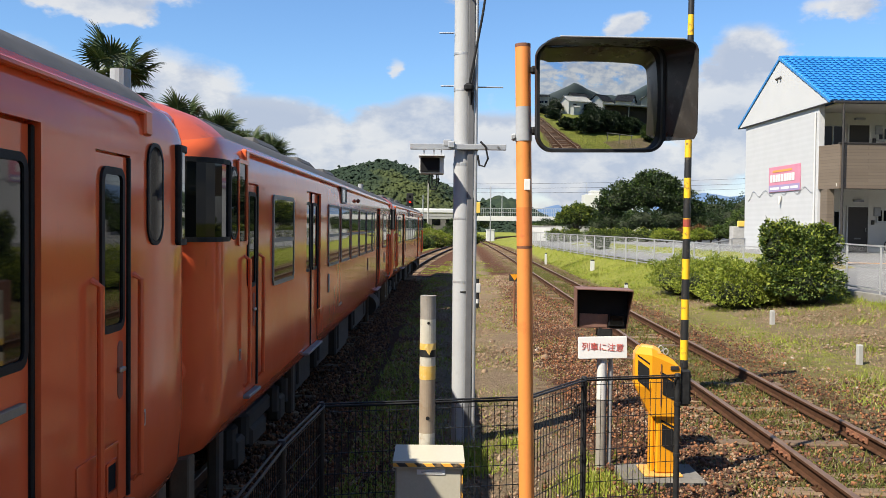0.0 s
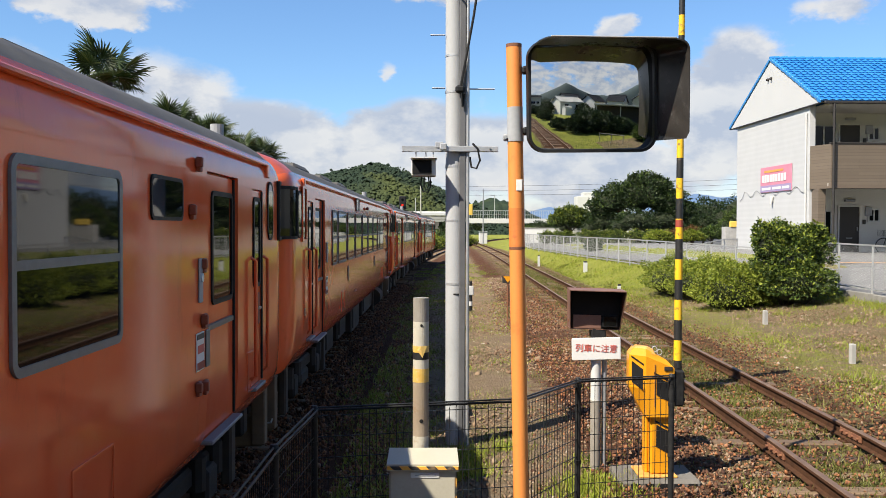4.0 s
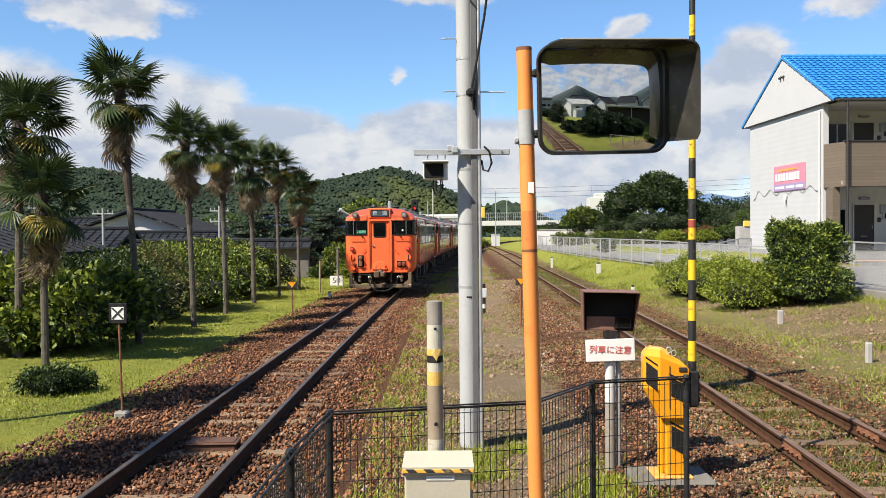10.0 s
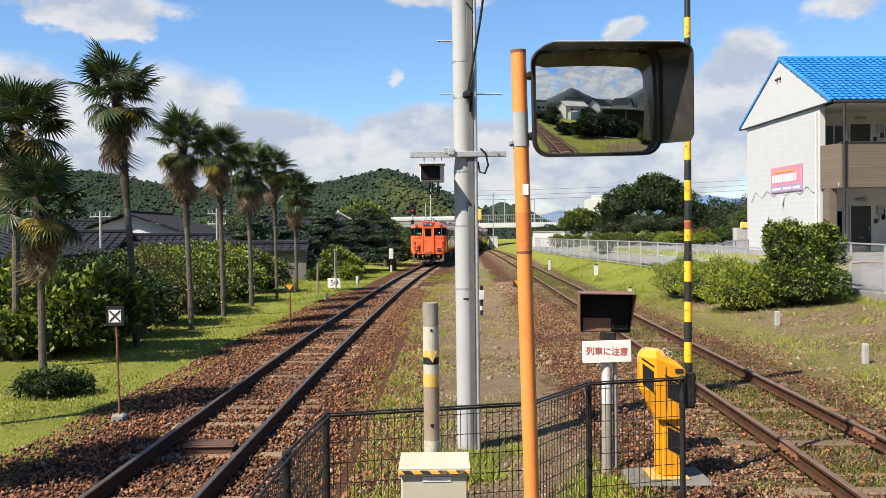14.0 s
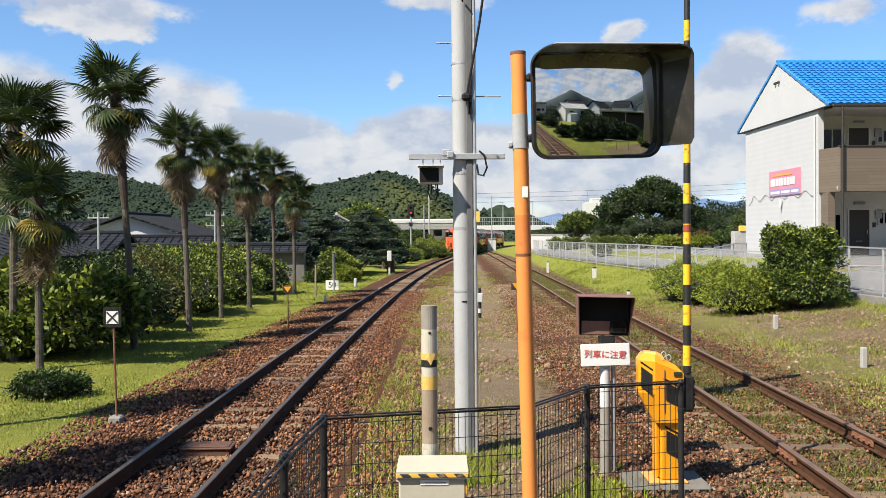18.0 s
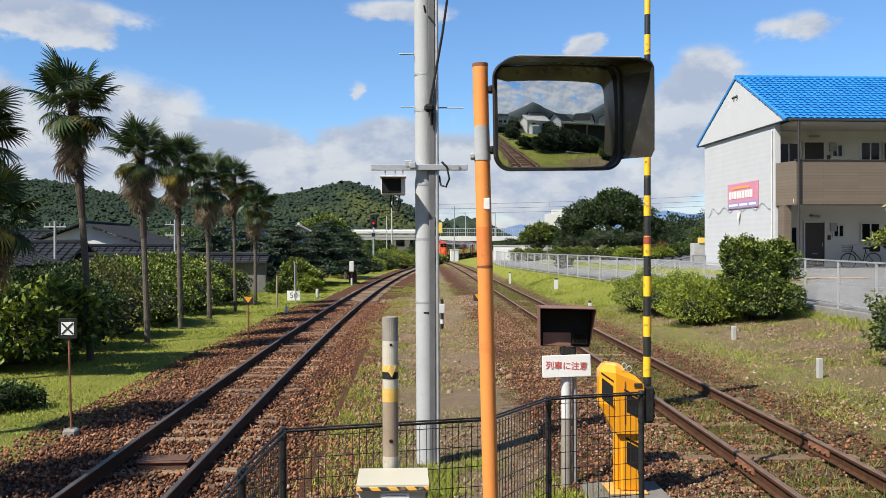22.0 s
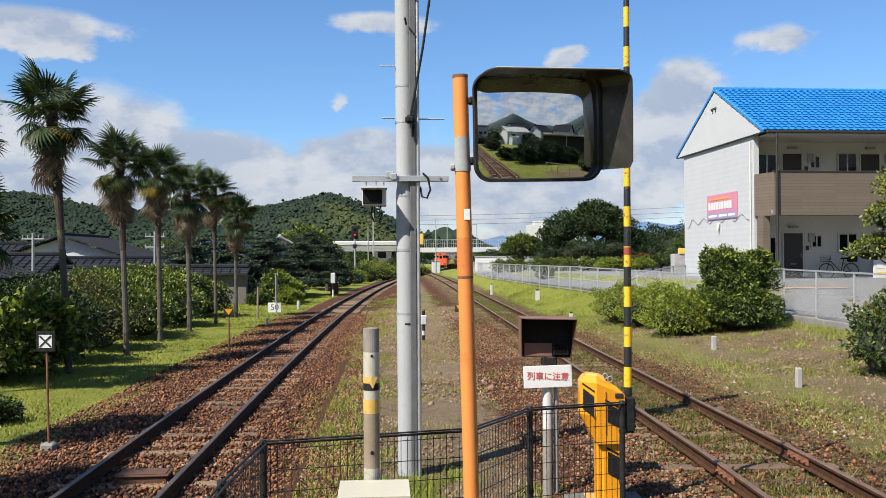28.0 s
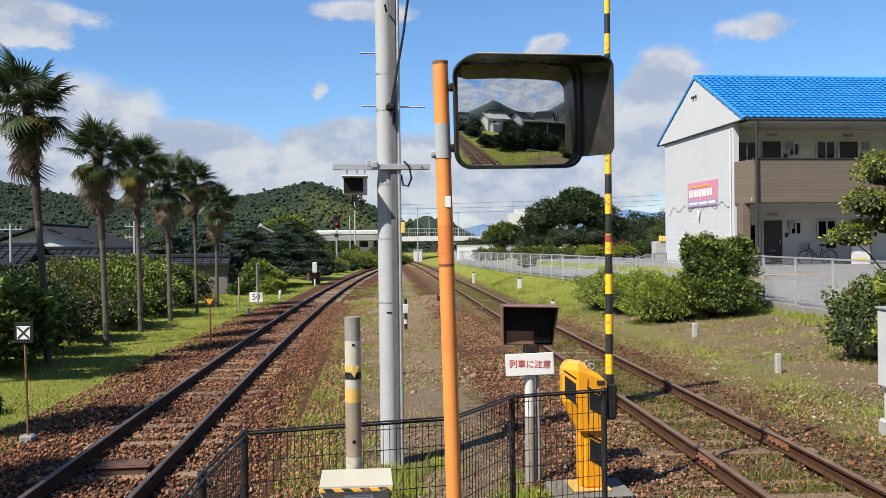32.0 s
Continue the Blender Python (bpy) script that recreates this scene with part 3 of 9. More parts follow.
# ---- building blocks ----
class Geo:
    """Collects verts and faces, then becomes one mesh."""

    def __init__(self):
        self.v, self.f, self.mi = [], [], []

    def add(self, verts, faces, m=None, mi=0):
        o = len(self.v)
        if m is not None:
            verts = [m @ Vector(p) for p in verts]
        self.v += [tuple(p) for p in verts]
        self.f += [tuple(i + o for i in f) for f in faces]
        self.mi += [mi] * len(faces)
        return self

    def box(self, lo, hi, m=None, mi=0):
        (a, b, c), (d, e, f) = lo, hi
        return self.add([(a, b, c), (d, b, c), (d, e, c), (a, e, c), (a, b, f), (d, b, f), (d, e, f), (a, e, f)],
                        [(3, 2, 1, 0), (4, 5, 6, 7), (0, 1, 5, 4), (1, 2, 6, 5), (2, 3, 7, 6), (3, 0, 4, 7)], m, mi)

    def cbox(self, lo, hi, b=0.01, m=None, mi=0):
        """A box with chamfered edges."""
        lo, hi = Vector(lo), Vector(hi)
        b = min(b, *[0.45 * (hi[i] - lo[i]) for i in range(3)])
        vs, idx = [], {}
        for sx in (0, 1):
            for sy in (0, 1):
                for sz in (0, 1):
                    s = (sx, sy, sz)
                    for ax in range(3):
                        p = [(hi[i] - b if s[i] else lo[i] + b) if i != ax else (hi[i] if s[i] else lo[i]) for i in range(3)]
                        idx[s + (ax,)] = len(vs)
                        vs.append(p)
        fs = []
        for ax in range(3):
            o1, o2 = (ax + 1) % 3, (ax + 2) % 3
            for s in (0, 1):
                ring = []
                for u, w in ((0, 0), (1, 0), (1, 1), (0, 1)):
                    k = [0, 0, 0]
                    k[ax], k[o1], k[o2] = s, u, w
                    ring.append(idx[tuple(k) + (ax,)])
                fs.append(tuple(ring if s else ring[::-1]))
            for u in (0, 1):
                for w in (0, 1):
                    k0, k1 = [0, 0, 0], [0, 0, 0]
                    k0[o1], k0[o2], k1[o1], k1[o2] = u, w, u, w
                    k1[ax] = 1
                    q = (idx[tuple(k0) + (o1,)], idx[tuple(k1) + (o1,)], idx[tuple(k1) + (o2,)], idx[tuple(k0) + (o2,)])
                    fs.append(q if u != w else q[::-1])
        for s, first in [((x, y, z), 0) for x in (0, 1) for y in (0, 1) for z in (0, 1)]:
            t = (idx[s + (0,)], idx[s + (1,)], idx[s + (2,)])
            fs.append(t if sum(s) % 2 else t[::-1])
        return self.add(vs, fs, m, mi)

    def cyl(self, p, q, r, r2=None, n=12, caps=True, mi=0):
        p, q = Vector(p), Vector(q)
        r2 = r if r2 is None else r2
        rot = (q - p).to_track_quat("Z", "Y").to_matrix()
        vs = []
        for c, rr in ((p, r), (q, r2)):
            for i in range(n):
                a = 2 * math.pi * i / n
                vs.append(c + rot @ Vector((rr * math.cos(a), rr * math.sin(a), 0)))
        fs = [(i, (i + 1) % n, n + (i + 1) % n, n + i) for i in range(n)]
        if caps:
            fs += [tuple(range(n - 1, -1, -1)), tuple(range(n, 2 * n))]
        return self.add(vs, fs, None, mi)

    def tube(self, pts, r, n=6, mi=0):
        pts = [Vector(p) for p in pts]
        rings = []
        for i, p in enumerate(pts):
            d = (pts[min(i + 1, len(pts) - 1)] - pts[max(i - 1, 0)]).normalized()
            side = d.cross(Vector((0.13, 0.31, 0.94))).normalized()
            up = side.cross(d)
            rr = r[i] if isinstance(r, (list, tuple)) else r
            rings.append([p + rr * (math.cos(2 * math.pi * k / n) * side + math.sin(2 * math.pi * k / n) * up) for k in range(n)])
        vs = [v for ring in rings for v in ring]
        fs = [(i * n + k, i * n + (k + 1) % n, (i + 1) * n + (k + 1) % n, (i + 1) * n + k) for i in range(len(pts) - 1) for k in range(n)]
        fs += [tuple(range(n - 1, -1, -1)), tuple(range((len(pts) - 1) * n, len(pts) * n))]
        return self.add(vs, fs, None, mi)

    def mesh(self, name, smooth=False):
        me = bpy.data.meshes.new(name)
        me.from_pydata(self.v, [], self.f)
        if any(self.mi):
            me.polygons.foreach_set("material_index", self.mi)
        me.update()
        if smooth:
            me.polygons.foreach_set("use_smooth", [len(f) <= 4 for f in self.f])
            me.set_sharp_from_angle(angle=radians(42))
        return me


def part(name, geo, material, parent=None, label="", smooth=False, m=None):
    """Links a Geo or a mesh as ONE mesh object under its thing."""
    me = geo.mesh(name, smooth) if isinstance(geo, Geo) else geo
    for mat in material if isinstance(material, (list, tuple)) else (material,):
        if len(me.materials) < (len(material) if isinstance(material, (list, tuple)) else 1):
            me.materials.append(M[mat] if isinstance(mat, str) else mat)
    ob = new(name, me)
    if parent is not None:
        ob.parent = parent
    if m is not None:
        ob.matrix_basis = m
    if label:
        tagged(ob, label=label)
    return ob


def thing(name, m, label, category, group="", kind=""):
    """An Empty at the base of a thing, to parent its parts."""
    ob = new(name)
    ob.matrix_basis = m
    return tagged(ob, label, category, group, kind)


def ring_geo(w, h, t, d, r, n=5, m=None):
    """A frame with rounded corners in the x-z plane, w by h outside, t wide, d deep towards -y."""
    g = Geo()
    def loop(w, h, r, y):
        out = []
        for cx, cz, a0 in ((w / 2 - r, h / 2 - r, 0), (-w / 2 + r, h / 2 - r, 90), (-w / 2 + r, -h / 2 + r, 180), (w / 2 - r, -h / 2 + r, 270)):
            for k in range(n + 1):
                a = radians(a0 + 90 * k / n)
                out.append((cx + r * math.cos(a), y, cz + r * math.sin(a)))
        return out
    o, i = (w, h, r), (w - 2 * t, h - 2 * t, max(r - t, 0.004))
    k = 4 * (n + 1)
    vs = loop(*o, 0) + loop(*o, -d) + loop(*i, -d) + loop(*i, 0)
    fs = []
    for a in range(3):
        for j in range(k):
            fs.append((a * k + j, a * k + (j + 1) % k, (a + 1) * k + (j + 1) % k, (a + 1) * k + j))
    return g.add(vs, fs, m)


def slab_geo(w, h, d, r, n=5, m=None):
    """A plate with rounded corners in the x-z plane, d deep towards -y."""
    g = Geo()
    def loop(w, h, r, y):
        out = []
        for cx, cz, a0 in ((w / 2 - r, h / 2 - r, 0), (-w / 2 + r, h / 2 - r, 90), (-w / 2 + r, -h / 2 + r, 180), (w / 2 - r, -h / 2 + r, 270)):
            for k in range(n + 1):
                a = radians(a0 + 90 * k / n)
                out.append((cx + r * math.cos(a), y, cz + r * math.sin(a)))
        return out
    k = 4 * (n + 1)
    b = min(d * 0.3, 0.012)
    vs = loop(w, h, r, 0) + loop(w, h, r, -d + b) + loop(w - 2 * b, h - 2 * b, max(r - b, 0.003), -d)
    fs = [(a * k + j, a * k + (j + 1) % k, (a + 1) * k + (j + 1) % k, (a + 1) * k + j) for a in range(2) for j in range(k)]
    fs += [tuple(range(2 * k, 3 * k)), tuple(range(k - 1, -1, -1))]
    return g.add(vs, fs, m)


def words(name, text, size, material, parent, m, label="", depth=0.002):
    """Lettering as a mesh, in the built-in font, centred in its x-y plane."""
    cu = bpy.data.curves.new(name, "FONT")
    cu.body, cu.size, cu.align_x, cu.align_y, cu.extrude = text, size, "CENTER", "CENTER", depth
    tmp = new(name, cu)
    me = bpy.data.meshes.new_from_object(tmp.evaluated_get(bpy.context.evaluated_depsgraph_get()))
    bpy.data.objects.remove(tmp)
    me.name = name
    ob = new(name, me)
    me.materials.clear()
    me.materials.append(M[material])
    ob.parent = parent
    ob.matrix_basis = m
    if label:
        tagged(ob, label=label)
    return ob


FACE = pose(0, 0, 0, 90)          # lettering that looks towards -y
rng = np.random.default_rng(7)
rnd = random.Random(5)


def many(verts, faces, mats, name, scale=None):
    """One mesh of many copies of a small form, by matrices (n, 3, 3) and places (n, 3)."""
    rot, loc = mats
    verts = np.asarray(verts, float)
    n, k = len(loc), len(verts)
    v = np.einsum("nij,kj->nki", rot, verts) + loc[:, None]
    me = bpy.data.meshes.new(name)
    off = (np.arange(n) * k)[:, None]
    flat, sizes = [], []
    loops = np.concatenate([np.asarray(f) for f in faces])
    sizes = np.tile([len(f) for f in faces], n)
    idx = (off + loops[None]).ravel()
    me.vertices.add(n * k)
    me.vertices.foreach_set("co", v.ravel())
    me.loops.add(len(idx))
    me.loops.foreach_set("vertex_index", idx.astype(np.int32))
    me.polygons.add(len(sizes))
    me.polygons.foreach_set("loop_start", np.concatenate([[0], np.cumsum(sizes)[:-1]]).astype(np.int32))
    me.update(calc_edges=True)
    return me


def turns(n, tilt=1.0):
    """n random turns; tilt 1: any way, 0: upright."""
    a, b, c = rng.uniform(0, 2 * np.pi, n), rng.normal(0, 1.2 * tilt, n), rng.normal(0, 1.2 * tilt, n)
    ca, sa, cb, sb, cc, sc = np.cos(a), np.sin(a), np.cos(b), np.sin(b), np.cos(c), np.sin(c)
    z, o = np.zeros(n), np.ones(n)
    rz = np.stack([np.stack([ca, -sa, z], -1), np.stack([sa, ca, z], -1), np.stack([z, z, o], -1)], 1)
    rx = np.stack([np.stack([o, z, z], -1), np.stack([z, cb, -sb], -1), np.stack([z, sb, cb], -1)], 1)
    ry = np.stack([np.stack([cc, z, sc], -1), np.stack([z, o, z], -1), np.stack([-sc, z, cc], -1)], 1)
    return rz @ rx @ ry


# ---- lie of the land ----
def track_x(y):
    return -3.05 + max(y - 10.0, 0.0) ** 2 / 2400


def side_x(y):
    """Centre line of the second track: nearly straight, bending into the first far away."""
    return float(np.interp(y, (-400, -62, -20, -6, 0, 10, 28, 45, 60, 80, 110, 130, 150, 170, 200, 400), (-6, 0.9, 2.1, 3.1, 3.8, 4.25, 4.75, 5.12, 5.42, 5.8, 6.2, 6.2, 6.5, 7.8, 12.0, 60.3)))


FENCE_Y = (-40, 20, 31, 38, 44, 55, 76, 100, 160, 400)
FENCE_X = (14, 12.4, 12.1, 10.6, 9.5, 8.7, 8.0, 9.2, 14, 80)


def fence_x(y):
    """Line of the wire fence between the railway and the road."""
    return float(np.interp(y, FENCE_Y, FENCE_X))


def land(x, y):
    """Height of the ground sheet."""
    yy = max(y, -60)
    u, w = x - track_x(yy), x - side_x(yy)
    h = float(np.interp(u, (-30, -5.2, -2.2, -1.7, -1.1, 1.1, 1.8, 2.6, 4.5), (-0.15, -0.22, -0.24, -0.225, -0.212, -0.212, -0.225, -0.17, -0.08)))
    if u < 2.0:
        return h
    if w < 1.6:
        return max(h, float(np.interp(w, (-3.2, -1.9, -1.1, 1.1, 1.6), (-0.08, 0.02, 0.082, 0.082, 0.06))))
    edge, top = fence_x(yy), float(np.interp(yy, (0, 20, 31, 44, 100, 200), (0.4, 0.5, 0.62, 0.82, 0.85, 0.3)))
    k = (w - 1.6) / max(edge - side_x(yy) - 1.6, 0.3)
    if k < 1:
        return 0.06 + (top - 0.06) * k ** 1.3
    return top + 0.02 + (float(np.interp(yy, (20, 37, 60, 120), (0.45, 1.5, 1.4, 0.9))) - top) * min((x - edge) / 3.0, 1.0) * (1.0 if yy > 20 else 0.0)
# ---- ground, one sheet to the horizon ----
def make_ground():
    xs = np.unique(np.concatenate([np.linspace(-2500, -60, 14), np.linspace(-60, -16, 23), np.arange(-16, 16, 0.32), np.linspace(16, 60, 23), np.linspace(60, 2500, 14)]))
    ys = np.unique(np.concatenate([np.linspace(-1500, -40, 12), np.linspace(-40, 2, 43), np.arange(2, 40, 0.4), np.arange(40, 120, 1.0), np.linspace(120, 300, 30), np.linspace(300, 3000, 14)]))
    vs, cols = [], []
    for y in ys:
        tx, sx = track_x(max(y, -60)), side_x(max(y, -60))
        for x in xs:
            z = land(x, y)
            near = abs(x) < 40 and -40 < y < 120
            if near:
                z += 0.05 * noise.noise((x * 0.35, y * 0.35, 0.0)) + 0.02 * noise.noise((x * 1.7, y * 1.7, 3.0))
            u, w = x - tx, x - sx
            grass = float(np.interp(u, (-2.5, -1.95, -1.6), (1, 0.6, 0))) if u < 0 else 0.0
            if w > 1.6:
                grass = float(np.interp(w, (1.5, 2.4), (0.1, 0.5))) if y < 36 else float(np.interp(w, (1.6, 2.2), (0.2, 1.0)))
                if 3.4 < w < 9 and 12 < y < 32:
                    grass = 0.12
            if 1.5 < u < 2.8 and w < -1.5:
                grass = max(grass, 0.34)
            if y > 110:
                grass = max(grass, 0.8 if abs(u) > 2.5 else grass)
            if y < 3 and w > 1.2:
                grass = 0.15 if (7.0 < x < 14 and y > -8) else 1.0
            elif y < 2 and w < -1.3 and u > 1.9:
                grass = 1.0
            bal = max(float(np.interp(u, (-2.3, -1.7, 1.7, 2.9, 4.5), (0, 1, 1, 0.42, 0.12))), float(np.interp(w, (-3.2, -2.2, -1.2, 1.2, 1.6, 2.3), (0.2, 0.75, 0.5, 0.5, 0.55, 0.0))) if y > 2 else float(np.interp(abs(w), (1.0, 1.4), (0.8, 0)))) if y > 2 else max(float(np.interp(abs(u), (1.7, 2.2), (1, 0))), float(np.interp(abs(w), (1.0, 1.4), (0.8, 0))))
            dry = 0.38 if (u > 2.0 and w < -1.3) else (0.75 if abs(w) < 2.6 else (0.5 if w > 2 else 0.1))
            if 1.6 < u < 3.2 and y < 12:
                dry = 0.2
            vs.append((x, y, z))
            cols.append((grass, bal, dry, 1))
    nx = len(xs)
    fs = [(j * nx + i, j * nx + i + 1, (j + 1) * nx + i + 1, (j + 1) * nx + i) for j in range(len(ys) - 1) for i in range(nx - 1)]
    me = bpy.data.meshes.new("ground")
    me.from_pydata(vs, [], fs)
    ca = me.color_attributes.new("zone", "FLOAT_COLOR", "POINT")
    ca.data.foreach_set("color", np.array(cols, dtype=np.float32).ravel())
    me.polygons.foreach_set("use_smooth", [True] * len(fs))
    me.materials.append(M["ground"])
    return tagged(new("ground", me), "lawn, stony earth and dry weeds beside the railway", "ground", kind="structure")


make_ground()


# ---- tracks ----
def rail_mesh(curve, off, y0, y1, step, head, zed):
    """A flat-bottomed rail along a curve: foot, web and head."""
    prof = ((-0.055, -0.15), (-0.055, -0.14), (-0.012, -0.125), (-0.008, -0.045), (-0.032, -0.035), (-0.032, -0.008), (-0.026, 0.0),
            (0.026, 0.0), (0.032, -0.008), (0.032, -0.035), (0.008, -0.045), (0.012, -0.125), (0.055, -0.14), (0.055, -0.15))
    g = Geo()
    ys = np.arange(y0, y1 + 1e-6, step)
    k = len(prof)
    vs, fs, mi = [], [], []
    for y in ys:
        s = (curve(y + 0.5) - curve(y - 0.5))
        c = Vector((curve(y), y, zed))
        n = Vector((1, -s, 0)).normalized()
        vs += [c + n * (off + px) + Vector((0, 0, pz)) for px, pz in prof]
    for j in range(len(ys) - 1):
        for i in range(k - 1):
            fs.append((j * k + i, (j + 1) * k + i, (j + 1) * k + i + 1, j * k + i + 1))
            mi.append(1 if i in (5, 6, 7) else 0)
    g.v, g.f, g.mi = [tuple(v) for v in vs], fs, mi
    me = g.mesh("rail")
    me.materials.append(M["rail"]), me.materials.append(M[head])
    return me


def make_track(name, label, curve, zed, y0, y1, head, spacing, seed, bury):
    t = thing(name, pose(0, 0, 0), label, "railway track", kind="structure")
    for off in (-0.565, 0.565):
        ob = new("rail", rail_mesh(curve, off, y0, y1, 1.5, head, zed))
        ob.parent = t
    r = random.Random(seed)
    g = Geo().cbox((-1.02, -0.10, -0.14), (1.02, 0.10, 0.0), 0.018)
    sl = g.mesh("sleeper")
    sl.materials.append(M["sleeper"])
    plate = Geo()
    for s in (-0.565, 0.565):
        plate.box((s - 0.13, -0.07, 0.0), (s + 0.13, 0.07, 0.012))
        for dx, dy in ((-0.085, -0.04), (0.085, 0.04), (-0.085, 0.05), (0.085, -0.05)):
            plate.cyl((s + dx, dy, 0.0), (s + dx, dy, 0.035), 0.016, n=6)
    pl = plate.mesh("tie_plate")
    pl.materials.append(M["rail"])
    y, n = y0 + 0.3, 0
    while y < y1 and n < 260:
        a = -math.degrees(math.atan(curve(y + 0.5) - curve(y - 0.5)))
        sink = r.choice((0.0, 0.0, 0.008, 0.02, 0.03, 0.035, bury)) if y > 3 else 0.0
        m = pose(curve(y) + r.uniform(-0.03, 0.03), y + r.uniform(-0.03, 0.03), zed - 0.152 - sink + r.uniform(-0.006, 0.002), r.uniform(-0.4, 0.4), r.uniform(-0.3, 0.3), a + r.uniform(-1, 1))
        ob = new("sleeper", sl)
        ob.parent, ob.matrix_basis = t, m
        if y < 45:
            po = new("tie_plate", pl)
            po.parent, po.matrix_basis = ob, pose(0, 0, 0.001)
        y += spacing
        n += 1
    return t


track = make_track("track_main", "running line of worn rails on timber sleepers", track_x, 0.0, -30.1, 240.0, "rail_top", 0.63, 3, 0.035)
loop = make_track("track_loop", "weedy rusty side line on old timber sleepers", side_x, 0.27, -50.0, 150.0, "rail_top_rusty", 0.66, 4, 0.045)
# fishplates where the loop rails are joined
for side, y in ((-0.565, 9.6), (0.565, 10.35), (-0.565, 34.5), (0.565, 35.2)):
    g = Geo()
    for s in (-1, 1):
        g.cbox((s * 0.022 - 0.011, -0.28, -0.115), (s * 0.022 + 0.011, 0.28, -0.04), 0.004)
        for k in range(4):
            g.cyl((s * 0.03, -0.21 + 0.14 * k, -0.08), (s * 0.06, -0.21 + 0.14 * k, -0.08), 0.018, n=6)
    part("fishplate", g, "rust", loop, m=pose(side_x(y) + side, y, 0.27, 0, 0, -1.8))
# low rusty box between the rails of the main line
tb = thing("track_box", pose(-2.98, 11.35, -0.19, 0, 0, 2), "flat rusty steel box lying between the rails", "box")
part("body", Geo().cbox((-0.30, -0.17, 0), (0.30, 0.17, 0.11), 0.012), "box_rust", tb)
part("lid", Geo().cbox((-0.32, -0.19, 0.11), (0.32, 0.19, 0.135), 0.01).cbox((-0.28, -0.15, 0.135), (0.28, 0.15, 0.145), 0.004), "box_rust", tb)


# ---- ballast ----
OCTA = np.array([(1, 0.1, -0.2), (-0.9, 0.3, 0.1), (0.2, 1, 0.2), (-0.1, -1, 0.3), (0.3, 0.1, 0.9), (-0.2, -0.1, -0.9)])
OCTA_F = [(0, 2, 4), (2, 1, 4), (1, 3, 4), (3, 0, 4), (2, 0, 5), (1, 2, 5), (3, 1, 5), (0, 3, 5)]


def pebbles(name, label, x, y, z, size, mat="stone"):
    n = len(x)
    rot = turns(n) * (size * rng.uniform(0.5, 1.45, n))[:, None, None] * rng.uniform(0.45, 1.3, (n, 1, 3))
    me = many(OCTA, OCTA_F, (rot, np.stack([x, y, z], -1)), name)
    me.materials.append(M[mat])
    return tagged(new(name, me), label, "gravel", kind="stuff")


def bed(curve, zed, n, y0, y1, half, seed, size):
    g = np.random.default_rng(seed)
    y = y0 + (y1 - y0) * g.uniform(0, 1, n) ** 1.7
    off = g.uniform(-half, half, n)
    cx = np.array([curve(v) for v in y])
    # stones lie a little lower on the sleepers' line and heap up between rails and at the ends
    rail = np.abs(np.abs(off) - 0.565) < 0.07
    z = zed - 0.180 + g.uniform(-0.024, 0.034, n) - np.clip(np.abs(off) - 1.25, 0, 1) * 0.045
    z = np.maximum(z, np.array([land(a, b) for a, b in zip(cx + off, y)]) + g.uniform(-0.004, 0.014, n))
    keep = ~rail
    return cx[keep] + off[keep], y[keep], z[keep], size * g.uniform(0.7, 1.25, keep.sum())


pebbles("ballast_main", "rust-brown crushed stone between the main rails", *bed(track_x, 0.0, 66000, 4.5, 44, 2.6, 11, 0.0270))
pebbles("ballast_loop", "rust-brown crushed stone round the side line", *bed(side_x, 0.27, 24000, 5.5, 38, 2.5, 12, 0.021))
g = np.random.default_rng(13)
n = 34000
y = 5 + 42 * g.uniform(0, 1, n) ** 1.6
x = g.uniform(-1.3, 3.4, n)
pebbles("gravel_strip", "loose brown and grey stones on the strip between the tracks", x, y, np.array([land(a, b) for a, b in zip(x, y)]) + 0.006, 0.0095 * g.uniform(0.4, 2.2, n) * (1 + 0.03 * y), "gravel")
n = 13000
y = 6 + 26 * g.uniform(0, 1, n) ** 1.3
x = np.array([side_x(v) for v in y]) - 1.9 + g.normal(0, 0.55, n)
pebbles("ballast_verge", "rust-brown stones spilt beside the side line", x, y, np.array([land(a, b) for a, b in zip(x, y)]) + 0.008, 0.017 * g.uniform(0.4, 1.8, n))
n = 15000
x, y = g.uniform(6.2, 11.8, n), g.uniform(9, 31, n)
pebbles("gravel_bank", "scattered stones on the weedy bank", x, y, np.array([land(a, b) for a, b in zip(x, y)]) + 0.006, 0.017 * g.uniform(0.35, 1.8, n), "gravel")
# a few larger stones lying loose
n = 60
x, y = g.uniform(-0.9, 3.0, n), g.uniform(8, 24, n)
pebbles("loose_stones", "fist-sized pale stones lying on the earth", x, y, np.array([land(a, b) for a, b in zip(x, y)]) + 0.02, 0.06 * g.uniform(0.5, 1.3, n), "gravel")

# ---- grass ----
BLADE = [(-0.5, 0, 0), (0.5, 0, 0), (0.32, 0.12, 0.55), (-0.32, 0.12, 0.55), (0.0, 0.42, 1.0)]
BLADE_F = [(0, 1, 2, 3), (3, 2, 4)]


def blades(name, label, x, y, height, width, mat, lean=0.28):
    n = len(x)
    z = np.array([land(a, b) for a, b in zip(x, y)]) - 0.01
    rot = turns(n, lean)
    rot = rot * np.stack([np.full(n, 1.0) * width, height * 0.8, height], -1)[:, None, :]
    me = many(BLADE, BLADE_F, (rot, np.stack([x, y, z], -1)), name)
    me.materials.append(M[mat])
    return tagged(new(name, me), label, "grass", kind="stuff")


